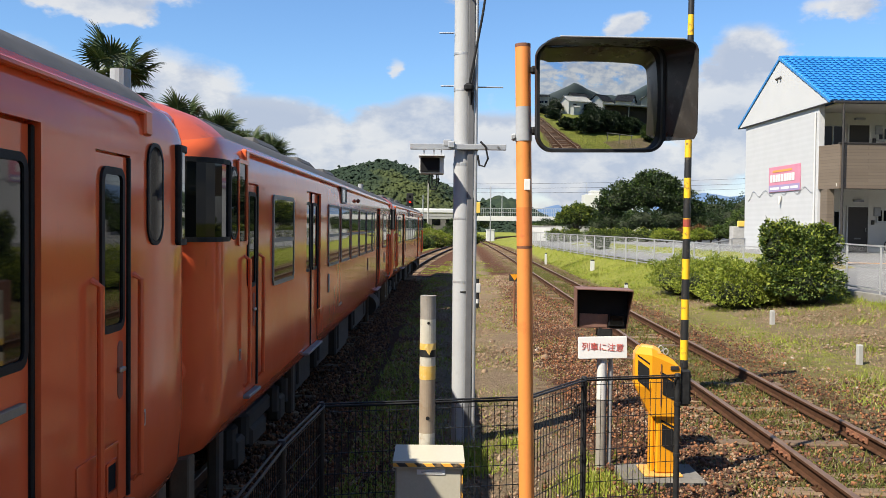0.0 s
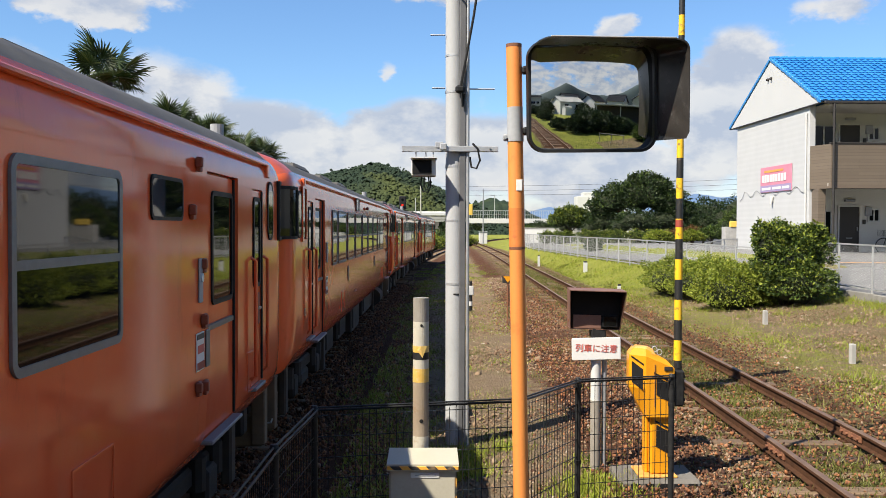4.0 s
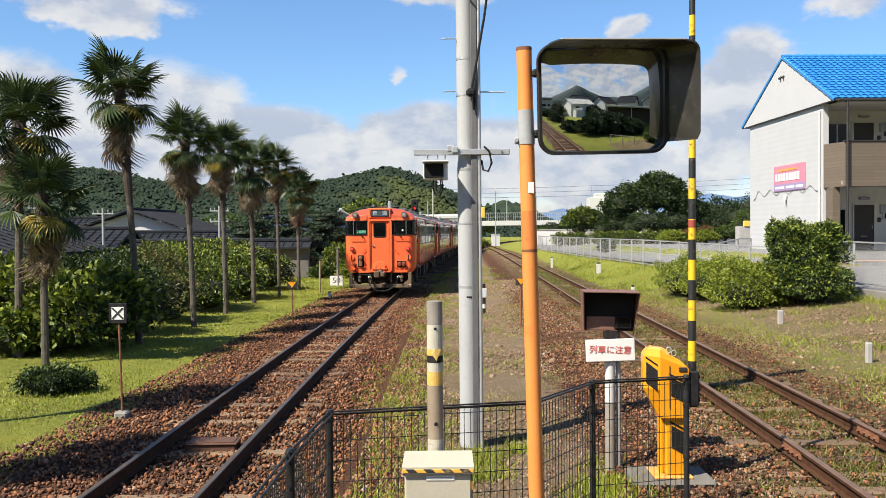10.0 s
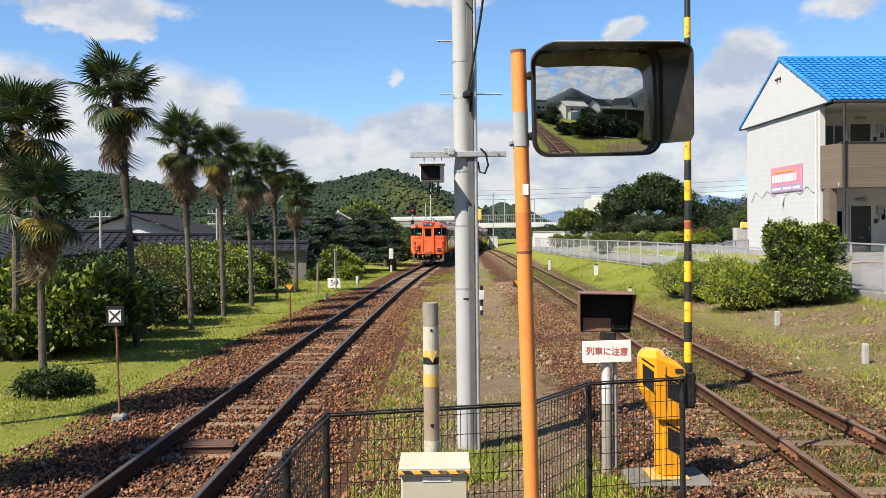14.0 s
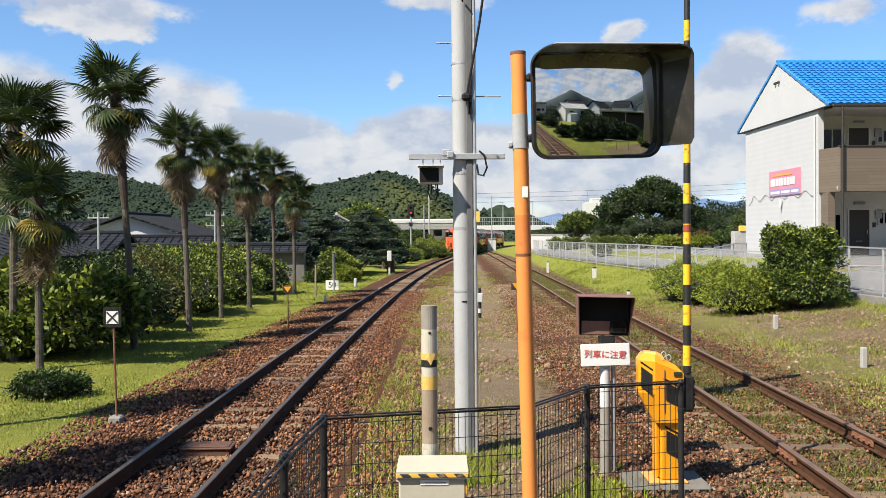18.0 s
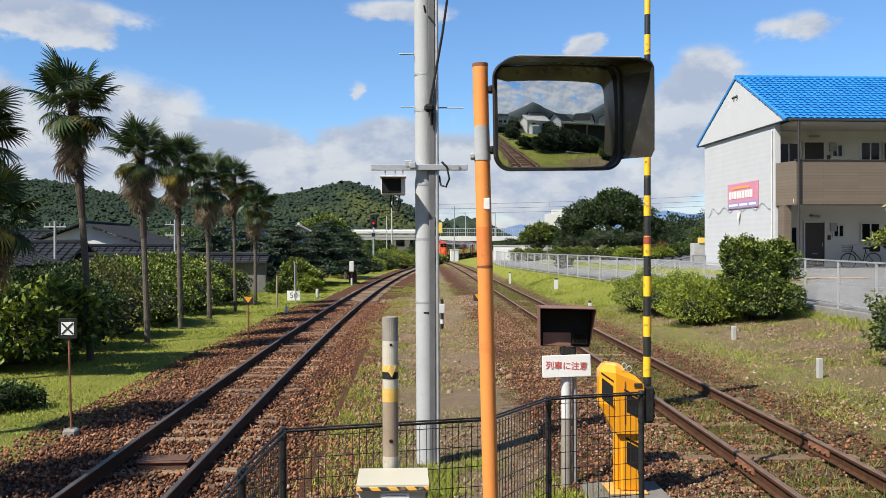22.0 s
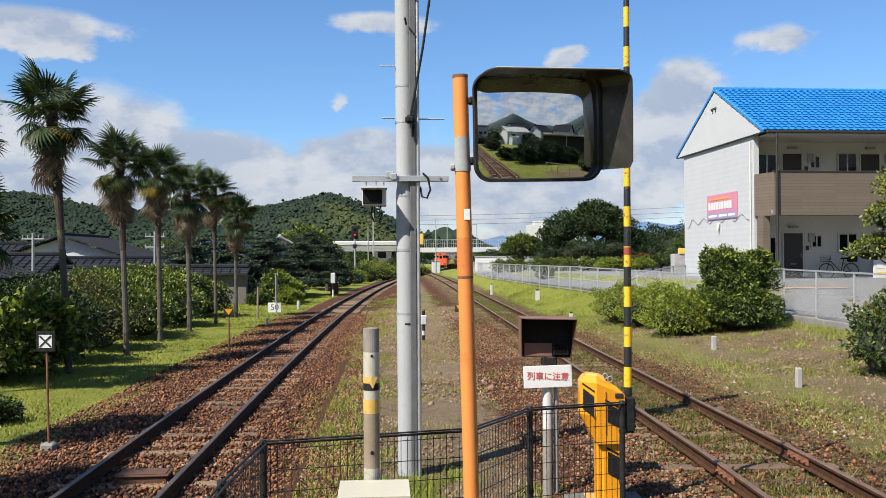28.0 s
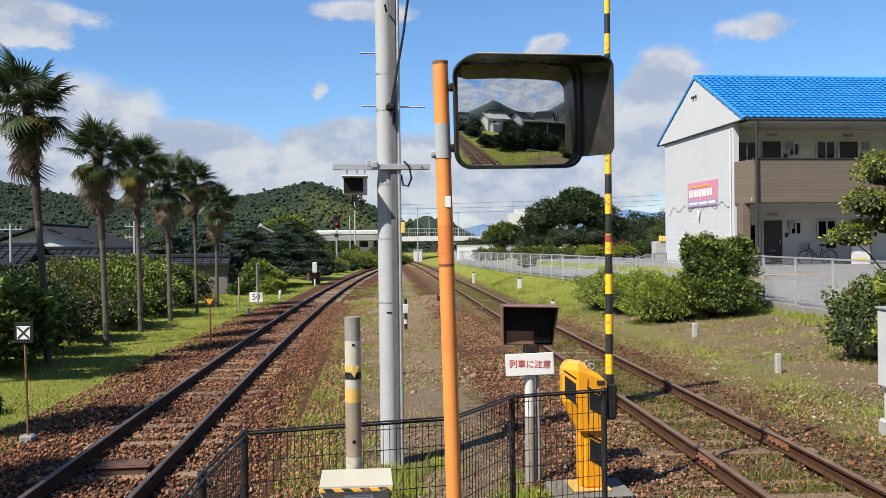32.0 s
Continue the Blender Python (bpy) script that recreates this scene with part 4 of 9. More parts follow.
g = np.random.default_rng(21)
n = 90000
y = 6 + 65 * g.uniform(0, 1, n) ** 1.6
x = np.array([track_x(v) for v in y]) - 2.0 - 7.5 * g.uniform(0, 1, n) ** 0.9
blades("lawn_grass", "short sunlit lawn grass beside the main line", x, y, g.uniform(0.02, 0.055, n) * (1 + y * 0.012), 0.010 + y * 0.0006, "blade")
n = 17000
c = g.integers(0, 150, n)
cy = 6 + 40 * g.uniform(0, 1, 150) ** 1.4
cx = np.array([track_x(v) for v in cy]) + 2.25 + g.normal(0, 0.33, 150)
y, x = cy[c] + g.normal(0, 0.28, n), cx[c] + g.normal(0, 0.20, n)
blades("verge_grass", "tufts of tall grass along the ballast edge", x, y, g.uniform(0.04, 0.15, n), 0.012, "blade", 0.45)
# weeds of the side line: a thin even growth between the rails and denser clumps
n = 34000
y = 5 + 60 * g.uniform(0, 1, n) ** 1.4
off = np.where(g.uniform(0, 1, n) < 0.72, g.uniform(-0.52, 0.52, n), g.normal(0, 1.15, n))
patch = np.sin(y * 0.9) + np.sin(y * 2.3 + off * 4) + np.sin(off * 9 + y * 0.7)
keep = (np.abs(np.abs(off) - 0.565) > 0.06) & (patch + g.uniform(-1.6, 1.6, n) > -0.3)
y, off = y[keep], off[keep]
x = np.array([side_x(v) for v in y]) + off
blades("track_weeds", "dry and green weeds growing between the rails", x, y, g.uniform(0.03, 0.11, len(x)) * (1 + 0.006 * y), 0.008 + y * 0.0005, "weed", 0.55)
n = 26000
c = g.integers(0, 460, n)
cy = 5 + 50 * g.uniform(0, 1, 460) ** 1.2
cx = np.array([side_x(v) for v in cy]) + np.where(g.uniform(0, 1, 460) < 0.45, g.normal(0, 0.6, 460), g.uniform(-5.0, 3.0, 460))
y, x = cy[c] + g.normal(0, 0.17, n), cx[c] + g.normal(0, 0.16, n)
keep = np.abs(np.abs(x - np.array([side_x(v) for v in y])) - 0.565) > 0.06
keep &= x > np.array([track_x(v) for v in y]) + 1.9
blades("weed_clumps", "green and dry weed tufts round the side line", x[keep], y[keep], g.uniform(0.04, 0.17, keep.sum()), 0.010, "weed", 0.5)
n = 60000
y = 8 + 58 * g.uniform(0, 1, n) ** 1.3
w = 1.7 + 6.8 * g.uniform(0, 1, n) ** 1.25
patch = np.sin(y * 0.55 + w) + np.sin(w * 2.1 - y * 0.3) + np.where((w > 3.2) & (y < 31), -0.9, 0.5)
keep = patch + g.uniform(-1.7, 1.7, n) > -0.15
y, w = y[keep], w[keep]
x = np.array([side_x(v) for v in y]) + w
blades("bank_grass", "thin yellow-green grass and weeds on the bank", x, y, g.uniform(0.025, 0.08, len(x)) * (1 + y * 0.01), 0.009 + y * 0.0006, "blade", 0.45)
n = 42000
y = 9 + 25 * g.uniform(0, 1, n)
x = np.array([side_x(v) for v in y]) + g.uniform(1.5, 7.2, n)
blades("dry_grass", "dead straw lying on the stony bank", x, y, g.uniform(0.03, 0.10, n), 0.007, "straw", 0.9)
n = 20000
c = g.integers(0, 220, n)
cx, cy = g.uniform(-0.9, 2.9, 220), 6 + 60 * g.uniform(0, 1, 220) ** 1.3
y, x = cy[c] + g.normal(0, 0.25, n), cx[c] + g.normal(0, 0.24, n)
blades("strip_weeds", "low green weeds scattered over the stony strip", x, y, g.uniform(0.02, 0.07, n) * (1 + 0.01 * y), 0.010 + 0.0004 * y, "blade", 0.6)
n = 5000
c = g.integers(0, 26, n)
cx, cy = np.concatenate([g.uniform(-0.5, 1.9, 14), g.uniform(0.0, 0.6, 6), g.uniform(1.4, 2.0, 6)]), np.concatenate([g.uniform(6.4, 11, 14), g.uniform(9.6, 10.8, 6), g.uniform(8.4, 9.4, 6)])
y, x = cy[c] + g.normal(0, 0.12, n), cx[c] + g.normal(0, 0.14, n)
blades("fence_weeds", "fresh weeds round the fence and pole feet", x, y, g.uniform(0.05, 0.19, n), 0.012, "blade", 0.4)
n = 9000
c = g.integers(0, 110, n)
cy = g.uniform(12, 34, 110)
cx = np.where(g.uniform(0, 1, 110) < 0.5, g.uniform(6.8, 11.5, 110), np.array([fence_x(v) for v in cy]) - g.uniform(0.1, 0.9, 110))
y, x = cy[c] + g.normal(0, 0.20, n), cx[c] + g.normal(0, 0.20, n)
blades("bank_tufts", "tufts of longer green grass on the bank", x, y, g.uniform(0.06, 0.22, n), 0.014, "blade", 0.45)
n = 220
x, y = g.uniform(6.6, 11.6, n), g.uniform(10, 30, n)
pebbles("bank_stones", "larger grey stones lying on the bank", x, y, np.array([land(a, b) for a, b in zip(x, y)]) + 0.012, 0.045 * g.uniform(0.4, 1.4, n), "gravel")
# ---- train ----
CAR_LEN = 20.55
PITCH = 21.05


def nose(u):
    """Half width of the car at u metres from its end, and how far the roof is let down."""
    k = min(u / 0.34, 1.0)
    return 1.45 - 0.31 * (1 - math.sqrt(max(1 - (1 - k) ** 2, 0))), 0.30 * (1 - min(u / 0.62, 1.0)) ** 2


PROFILE = ((0.90, 0.90), (0.955, 1.00), (0.985, 1.10), (1.0, 1.40), (1.0, 2.93), (0.995, 3.06), (0.978, 3.15), (0.95, 3.215), (0.885, 3.30), (0.80, 3.375), (0.62, 3.47), (0.33, 3.55), (0.0, 3.57))
CANT = 7          # the paint ends and the roof cloth begins here
PASSENGER = {"single": ((2.04, 3.02), (2.24, 3.22)), "double": ((4.24, 5.42), (4.70, 5.88))}      # from either end
CREW = {"single": ((1.35, 1.81), (1.22, 1.68)), "double": ((1.07, 1.53), (1.22, 1.68))}
PORTHOLE = {"single": ((0.55, 0.81), (0.70, 0.97)), "double": ((0.50, 0.74), (0.70, 0.97))}
WELL = (1.06, 2.955)


def door_wells(kind):
    """Stretches of the flank that are set back for doors: from, to, depth, foot, head."""
    out = []
    for end in (0, 1):
        for a, b in PASSENGER[kind][end:end + 1]:
            out.append((a, b, 0.065, *WELL) if end == 0 else (CAR_LEN - b, CAR_LEN - a, 0.065, *WELL))
        a, b = CREW[kind][end]
        out.append((a, b, 0.035, 1.16, 2.90) if end == 0 else (CAR_LEN - b, CAR_LEN - a, 0.035, 1.16, 2.90))
    return out


def car_shell(kind):
    """Body and roof of one car: a section carried along its length with rounded ends, the doors set back in wells."""
    us = [0.0, 0.008, 0.026, 0.06, 0.11, 0.18, 0.26, 0.34, 0.48, 0.62, 0.9]
    us = us + [CAR_LEN * i / 12 for i in range(2, 11)] + [CAR_LEN - u for u in us]
    wells = door_wells(kind)
    us = sorted(set([round(u, 4) for u in us] + [round(v, 4) for w in wells for v in w[:2]]))
    def section():
        pts = [p for p in PROFILE[:CANT + 1]]
        for z in (1.06, 1.16, 2.90, 2.955):
            zs = [p[1] for p in PROFILE]
            pts.append((float(np.interp(z, zs, [p[0] for p in PROFILE])), z))
        return sorted(set(pts), key=lambda p: p[1])
    out = []
    for prof, top in ((section(), False), (PROFILE[CANT:], True)):
        geo = Geo()
        k, vs = len(prof), []
        for u in us:
            w, low = nose(min(u, CAR_LEN - u))
            for side in (-1, 1):
                for a, z in prof:
                    zz = z - low * max((z - 3.08) / 0.49, 0)
                    vs.append((side * a * w, u, zz))
        fs = []
        for j in range(len(us) - 1):
            for s in (0, 1):
                for i in range(k - 1):
                    q = (j * 2 * k + s * k + i, (j + 1) * 2 * k + s * k + i, (j + 1) * 2 * k + s * k + i + 1, j * 2 * k + s * k + i + 1)
                    fs.append(q if s == 0 else q[::-1])
        n = len(us) - 1
        lo, hi = list(range(k)), [k + i for i in range(k)]
        if not top:
            fs += [tuple(lo + hi[::-1]), tuple([n * 2 * k + i for i in hi] + [n * 2 * k + i for i in lo[::-1]])]
            fs += [(j * 2 * k, j * 2 * k + k, (j + 1) * 2 * k + k, (j + 1) * 2 * k) for j in range(n)]
        else:
            fs += [tuple(lo + [k + i for i in range(k - 2, -1, -1)]), tuple([n * 2 * k + k + i for i in range(k)] + [n * 2 * k + i for i in range(k - 2, -1, -1)])]
        geo.add(vs, fs)
        bm = bmesh.new()
        bm.from_mesh(geo.mesh("tmp"))
        bmesh.ops.remove_doubles(bm, verts=bm.verts, dist=0.0005)
        bmesh.ops.recalc_face_normals(bm, faces=bm.faces)
        if top:
            for f in bm.faces:
                y = f.calc_center_median().y
                f.material_index = 1 if min(y, CAR_LEN - y) < 0.60 else 0
        else:
            for u0, u1, deep, z0, z1 in wells:
                for side in (-1, 1):
                    got = [f for f in bm.faces if side * f.normal.x > 0.9 and u0 - 0.002 < f.calc_center_median().y < u1 + 0.002 and z0 - 0.002 < f.calc_center_median().z < z1 + 0.002]
                    new_ = bmesh.ops.extrude_face_region(bm, geom=got)
                    vv = [v for v in new_["geom"] if isinstance(v, bmesh.types.BMVert)]
                    bmesh.ops.translate(bm, vec=(-side * deep, 0, 0), verts=vv)
                    bmesh.ops.delete(bm, geom=[f for f in got if f.is_valid], context="FACES")
        for f in bm.faces:
            f.smooth = True
        me = bpy.data.meshes.new("roof" if top else "body")
        bm.to_mesh(me)
        bm.free()
        me.set_sharp_from_angle(angle=radians(38))
        out.append(me)
    return out




def on_side(s, u, z):
    """A frame on the flank: x along the car, -y outwards, z up."""
    return pose(s * 1.452, u, z, 0, 0, 90 if s > 0 else -90)


def sash(car, s, u0, u1, z0, z1, r=0.07, frame="alu", bar=True):
    w, h = u1 - u0, z1 - z0
    m = on_side(s, (u0 + u1) / 2, (z0 + z1) / 2)
    win = part("window", slab_geo(w - 0.04, h - 0.04, 0.008, r), "glass", car, m=m)
    g = ring_geo(w, h, 0.040 if frame == "alu" else 0.022, 0.014 if frame == "alu" else 0.010, r)
    if bar:
        g.box((-w / 2 + 0.03, -0.013, 0.0 - 0.02), (w / 2 - 0.03, -0.004, 0.02))
    part("sash", g, frame, win)
    return win


def leaf_door(car, s, u0, u1, z0, z1, gl, handle=True, name="door", deep=0.065):
    """A flank door in its well, with its own window, jamb-shade strip, kick plate and sill."""
    w, h = u1 - u0, z1 - z0
    m = on_side(s, (u0 + u1) / 2, (z0 + z1) / 2) @ pose(0, deep, 0)
    d = part(name, slab_geo(w - 0.012, h - 0.012, 0.022, 0.012, 2), "train", car, m=m)
    gu, gw, gz0, gz1 = gl
    gm = pose(gu, -0.004, (gz0 + gz1) / 2 - (z0 + z1) / 2)
    part("door_glass", slab_geo(gw, gz1 - gz0, 0.024, 0.05, m=gm), "glass", d)
    part("glass_seal", ring_geo(gw + 0.06, gz1 - gz0 + 0.06, 0.036, 0.032, 0.07, m=gm), "rubber", d)
    # black strip as jamb shade, on the far side as the car runs
    part("edge_rubber", Geo().cbox((s * (w / 2) - 0.026, -0.040, -h / 2 + 0.01), (s * (w / 2) + 0.0, -0.002, h / 2 - 0.01), 0.006), "rubber", d)
    part("sill", Geo().cbox((-w / 2, -deep - 0.035, -h / 2 - 0.035), (w / 2, -0.004, -h / 2 - 0.004), 0.008), "dark_pipe", d)
    if handle:
        hx = s * w * 0.26
        part("handle_recess", slab_geo(0.085, 0.30, 0.026, 0.04, m=pose(hx, 0, -0.20)), "train_dirty", d)
        part("handle", Geo().cbox((hx - 0.05, -0.045, -0.21), (hx + 0.03, -0.026, -0.185), 0.006), "chrome", d)
        part("foot_hole", ring_geo(0.15, 0.17, 0.018, 0.030, 0.012, 2, m=pose(0, 0, -h / 2 + 0.16)), "train", d)
        part("foot_recess", slab_geo(0.12, 0.14, 0.025, 0.01, 2, m=pose(0, 0, -h / 2 + 0.16)), "inside_hood", d)
    return d


def flank(car, s, kind):
    """All that one side of a car carries."""
    L = CAR_LEN
    for end in (0, 1):
        f = (lambda a, b: (a, b)) if end == 0 else (lambda a, b: (L - b, L - a))
        sash(car, s, *f(*PORTHOLE[kind][end]), 2.44, 3.00, 0.12, "rubber", False)
        if end == 0:
            rec = part("cab_side_window", slab_geo(0.27, 0.62, 0.004, 0.02, 3), "glass", car, m=on_side(s, 1.03 if kind == "single" else 0.90, 2.73))
            part("window_surround", ring_geo(0.33, 0.68, 0.032, 0.016, 0.03, 3), "train", rec)
        a, b = f(*CREW[kind][end])
        leaf_door(car, s, a, b, 1.16, 2.90, (0.0, 0.25, 2.06, 2.80), True, "crew_door", 0.035)
        for x in (a - 0.045, b + 0.045):
            part("crew_handrail", Geo().tube([(s * 1.448, x, 2.30), (s * 1.492, x, 2.27), (s * 1.492, x, 1.27), (s * 1.448, x, 1.24)], 0.017, 8), "train", car, smooth=True)
        if kind == "single":
            a, b = f(*PASSENGER[kind][end])
            leaf_door(car, s, a, b, *WELL, (-0.10 if end == 0 else 0.10, 0.62, 2.02, 2.80), False, "passenger_door")
            part("rub_strip", Geo().cbox((-0.40, -0.012, -0.02), (0.40, 0.022, 0.02), 0.004), "post_brown", car, m=on_side(s, (a + b) / 2, 1.84) @ pose(0, 0.03, 0))
            u = 3.20 if end == 0 else L - 3.44
            pp = part("push_plate", Geo().cbox((-0.045, -0.014, -0.15), (0.045, 0.0, 0.15), 0.006), "grey_pipe", car, m=on_side(s, u, 2.20))
            part("button", Geo().cyl((0, -0.012, 0.02), (0, -0.024, 0.02), 0.03, n=12), "sign_white", pp)
            nt = part("notice", Geo().cbox((-0.10, -0.006, -0.13), (0.10, 0.0, 0.13), 0.003), "sign_white", car, m=on_side(s, u, 1.72))
            part("notice_bar", Geo().cbox((-0.09, -0.009, -0.12), (0.09, -0.005, -0.07), 0.001), "red_mark", nt)
            part("notice_bar", Geo().cbox((-0.075, -0.009, -0.01), (0.075, -0.005, 0.045), 0.001), "red_letter", nt)
            part("notice_bar", Geo().cbox((-0.09, -0.009, 0.085), (0.09, -0.005, 0.12), 0.001), "black_letter", nt)
            if end == 1:
                for du, z in ((0.18, 2.98), (0.34, 2.66), (0.06, 2.30), (0.05, 1.92), (0.20, 1.48), (0.02, 1.46)):
                    part("board_hook", Geo().cbox((-0.035, -0.030, -0.05), (0.035, -0.002, 0.05), 0.006).cbox((-0.055, -0.050, -0.02), (-0.02, -0.002, 0.045), 0.006), "train_dirty", car, m=on_side(s, u - du + 0.12, z))
        else:
            sash(car, s, *(f(2.16, 3.32) if end == 0 else f(2.62, 3.78)), 1.98, 2.84)
            a, b = f(*PASSENGER[kind][end])
            mid = (a + b) / 2
            leaf_door(car, s, a, mid - 0.004, *WELL, (0.0, 0.34, 2.02, 2.80), False, "passenger_door")
            leaf_door(car, s, mid + 0.004, b, *WELL, (0.0, 0.34, 2.02, 2.80), False, "passenger_door")
        ms = part("car_mark", slab_geo(0.07, 0.09, 0.003, 0.006, 2), "letter_dull", car, m=on_side(s, 1.12 if end == 0 and kind == "single" else (0.86 if end == 0 else L - 1.02), 1.52))
        part("mark_bar", Geo().box((-0.02, -0.005, -0.03), (0.02, -0.003, 0.03)), "red_mark", ms)
    if kind == "single":
        sash(car, s, 3.87, 4.47, 1.98, 2.84)
        for k in range(6):
            sash(car, s, 4.63 + 1.47 * k, 5.87 + 1.47 * k, 1.98, 2.84)
        sash(car, s, 13.55, 14.13, 1.98, 2.84)
        sash(car, s, 14.37, 15.57, 1.98, 2.84)
        sash(car, s, 16.05, 16.69, 2.60, 2.86, 0.05, "rubber", False)
    else:
        for k in range(5):
            sash(car, s, 6.14 + 1.47 * k, 7.38 + 1.47 * k, 1.98, 2.84)
        sash(car, s, 13.42, 13.96, 1.98, 2.84)
    # route plate, side lamp, vents and hatches
    part("route_plate", ring_geo(0.62, 0.26, 0.03, 0.018, 0.02), "alu", car, m=on_side(s, 7.95, 3.02))
    part("route_glass", slab_geo(0.56, 0.20, 0.006, 0.015), "lens", car, m=on_side(s, 7.95, 3.02))
    part("side_lamp", Geo().cbox((-0.06, -0.06, -0.035), (0.06, 0, 0.035), 0.02), "dark_red", car, m=on_side(s, 10.0, 2.99))
    for u, z in ((6.2, 1.75), (12.4, 1.75), (17.3, 1.72)):
        part("vent", Geo().cbox((-0.05, -0.012, -0.13), (0.05, 0, 0.13), 0.006), "alu", car, m=on_side(s, u, z))
    for u in (5.4, 15.2, 18.9):
        part("hatch", ring_geo(0.52, 0.34, 0.012, 0.006, 0.01), "train", car, m=on_side(s, u, 1.32))
    # rain gutter, turned down at its ends
    part("gutter", Geo().cbox((-0.022, 1.12, 3.135), (0.022, CAR_LEN - 1.0, 3.165), 0.008).cbox((-0.022, 1.02, 3.03), (0.024, 1.13, 3.165), 0.01)
         .cbox((-0.022, CAR_LEN - 1.01, 3.03), (0.024, CAR_LEN - 0.90, 3.165), 0.01), "train", car, m=pose(s * 1.438, 0, 0))


def face(car, end):
    """The cab end: wrapped windows, gangway door, lamps, rails, boxes, coupler and plough. Built looking towards -y."""
    root = pose(0, 0, 0) if end == 0 else pose(0, CAR_LEN, 0, 0, 0, 180)
    def put(name, g, mat, parent=car, label="", m=pose(0, 0, 0), smooth=False):
        return part(name, g, mat, parent, label, smooth, root @ m if parent is car else m)
    # wrapped windscreens
    for s in (-1, 1):
        path = [(s * 0.47, 0.0), (s * 0.75, 0.0), (s * 1.02, 0.0)]
        for u in (0.008, 0.026, 0.06, 0.11, 0.18, 0.26, 0.34, 0.42):
            path.append((s * nose(u)[0], u))
        out = [Vector((x, y, 0)) for x, y in path]
        def strip(a, b, z0, z1, lift, thick):
            g, vs = Geo(), []
            for i in range(a, b):
                d = (out[min(i + 1, len(out) - 1)] - out[max(i - 1, 0)]).normalized()
                n = Vector((d.y, -d.x, 0)) * (1 if s > 0 else -1)
                for zz, l in ((z0, lift), (z1, lift), (z1, lift - thick), (z0, lift - thick)):
                    vs.append((out[i] + n * l) + Vector((0, 0, zz)))
            m = b - a
            fs = [(i * 4 + k, (i + 1) * 4 + k, (i + 1) * 4 + (k + 1) % 4, i * 4 + (k + 1) % 4) for i in range(m - 1) for k in range(4)]
            fs += [(0, 1, 2, 3), tuple((m - 1) * 4 + k for k in (3, 2, 1, 0))]
            return g.add(vs, fs)
        w = put("windscreen", strip(0, len(out), 2.46, 3.00, 0.012, 0.012), "glass")
        part("screen_seal", strip(0, len(out), 2.43, 2.465, 0.026, 0.03), "rubber", w)
        part("screen_seal", strip(0, len(out), 2.995, 3.03, 0.026, 0.03), "rubber", w)
        part("end_seal", Geo().cbox((s * 1.458 - 0.022, 0.40, 2.435), (s * 1.458 + 0.022, 0.445, 3.03), 0.012), "rubber", w)
        part("pillar", Geo().cbox((s * 1.08 - 0.013, -0.03, 2.46), (s * 1.08 + 0.013, 0.05, 3.03), 0.006), "alu", w)
        part("side_seal", Geo().cbox((s * 0.46 - 0.018, -0.022, 2.44), (s * 0.46 + 0.018, 0.0, 3.05), 0.006), "rubber", w)
        wx = s * 0.78
        wip = put("wiper", Geo().tube([(wx + 0.10, -0.05, 2.36), (wx - 0.06, -0.045, 2.52), (wx - 0.16, -0.04, 2.74)], 0.009, 5)
                  .tube([(wx + 0.06, -0.05, 2.36), (wx - 0.10, -0.045, 2.54), (wx - 0.17, -0.04, 2.72)], 0.006, 5)
                  .tube([(wx - 0.17, -0.03, 2.52), (wx - 0.17, -0.03, 2.92)], 0.008, 5), "black")
        part("pivot", Geo().cyl((wx + 0.08, 0.0, 2.36), (wx + 0.08, -0.07, 2.36), 0.03, n=10), "black", wip)
        # headlamp
        hl = put("headlamp", Geo().cyl((s * 1.0, 0.20, 3.25), (s * 1.0, -0.05, 3.25), 0.125, 0.125, 24), "train")
        part("rim", Geo().cyl((s * 1.0, -0.048, 3.25), (s * 1.0, -0.080, 3.25), 0.122, 0.112, 24), "bronze", hl)
        part("lens", Geo().cyl((s * 1.0, -0.074, 3.25), (s * 1.0, -0.092, 3.25), 0.094, 0.05, 20), "lens", hl)
        part("reflector_ring", Geo().tube([(s * 1.0 + 0.096 * math.cos(a), -0.084, 3.25 + 0.096 * math.sin(a)) for a in np.linspace(0, 2 * math.pi, 21)], 0.010, 6), "chrome", hl, smooth=True)
        # tail lamp and its filter disc
        tl = put("tail_lamp", Geo().cyl((s * 1.14, 0.02, 1.87), (s * 1.14, -0.075, 1.87), 0.095, 0.085, 18), "train")
        part("lens", Geo().cyl((s * 1.14, -0.074, 1.87), (s * 1.14, -0.095, 1.87), 0.066, 0.045, 16), "red_lens", tl)
        part("rim", Geo().cyl((s * 1.14, -0.072, 1.87), (s * 1.14, -0.084, 1.87), 0.088, 0.080, 18), "bronze", tl)
        dk = put("filter_disc", Geo().cyl((s * 1.16, 0.0, 1.52), (s * 1.16, -0.05, 1.52), 0.11, 0.105, 18), "train")
        part("slot", Geo().cbox((s * 1.16 - 0.02, -0.065, 1.42), (s * 1.16 + 0.02, -0.045, 1.63), 0.006), "rubber", dk)
        # handrails
        put("handrail", Geo().tube([(s * 0.62, 0, 2.24), (s * 0.62, -0.06, 2.26), (s * 1.2, -0.06, 2.26), (s * 1.2, 0, 2.24)], 0.011, 6), "train")
        put("grab_rail", Geo().tube([(s * 0.60, 0, 1.86), (s * 0.60, -0.05, 1.86), (s * 0.74, -0.05, 1.70), (s * 0.74, 0, 1.70)], 0.010, 6), "train")
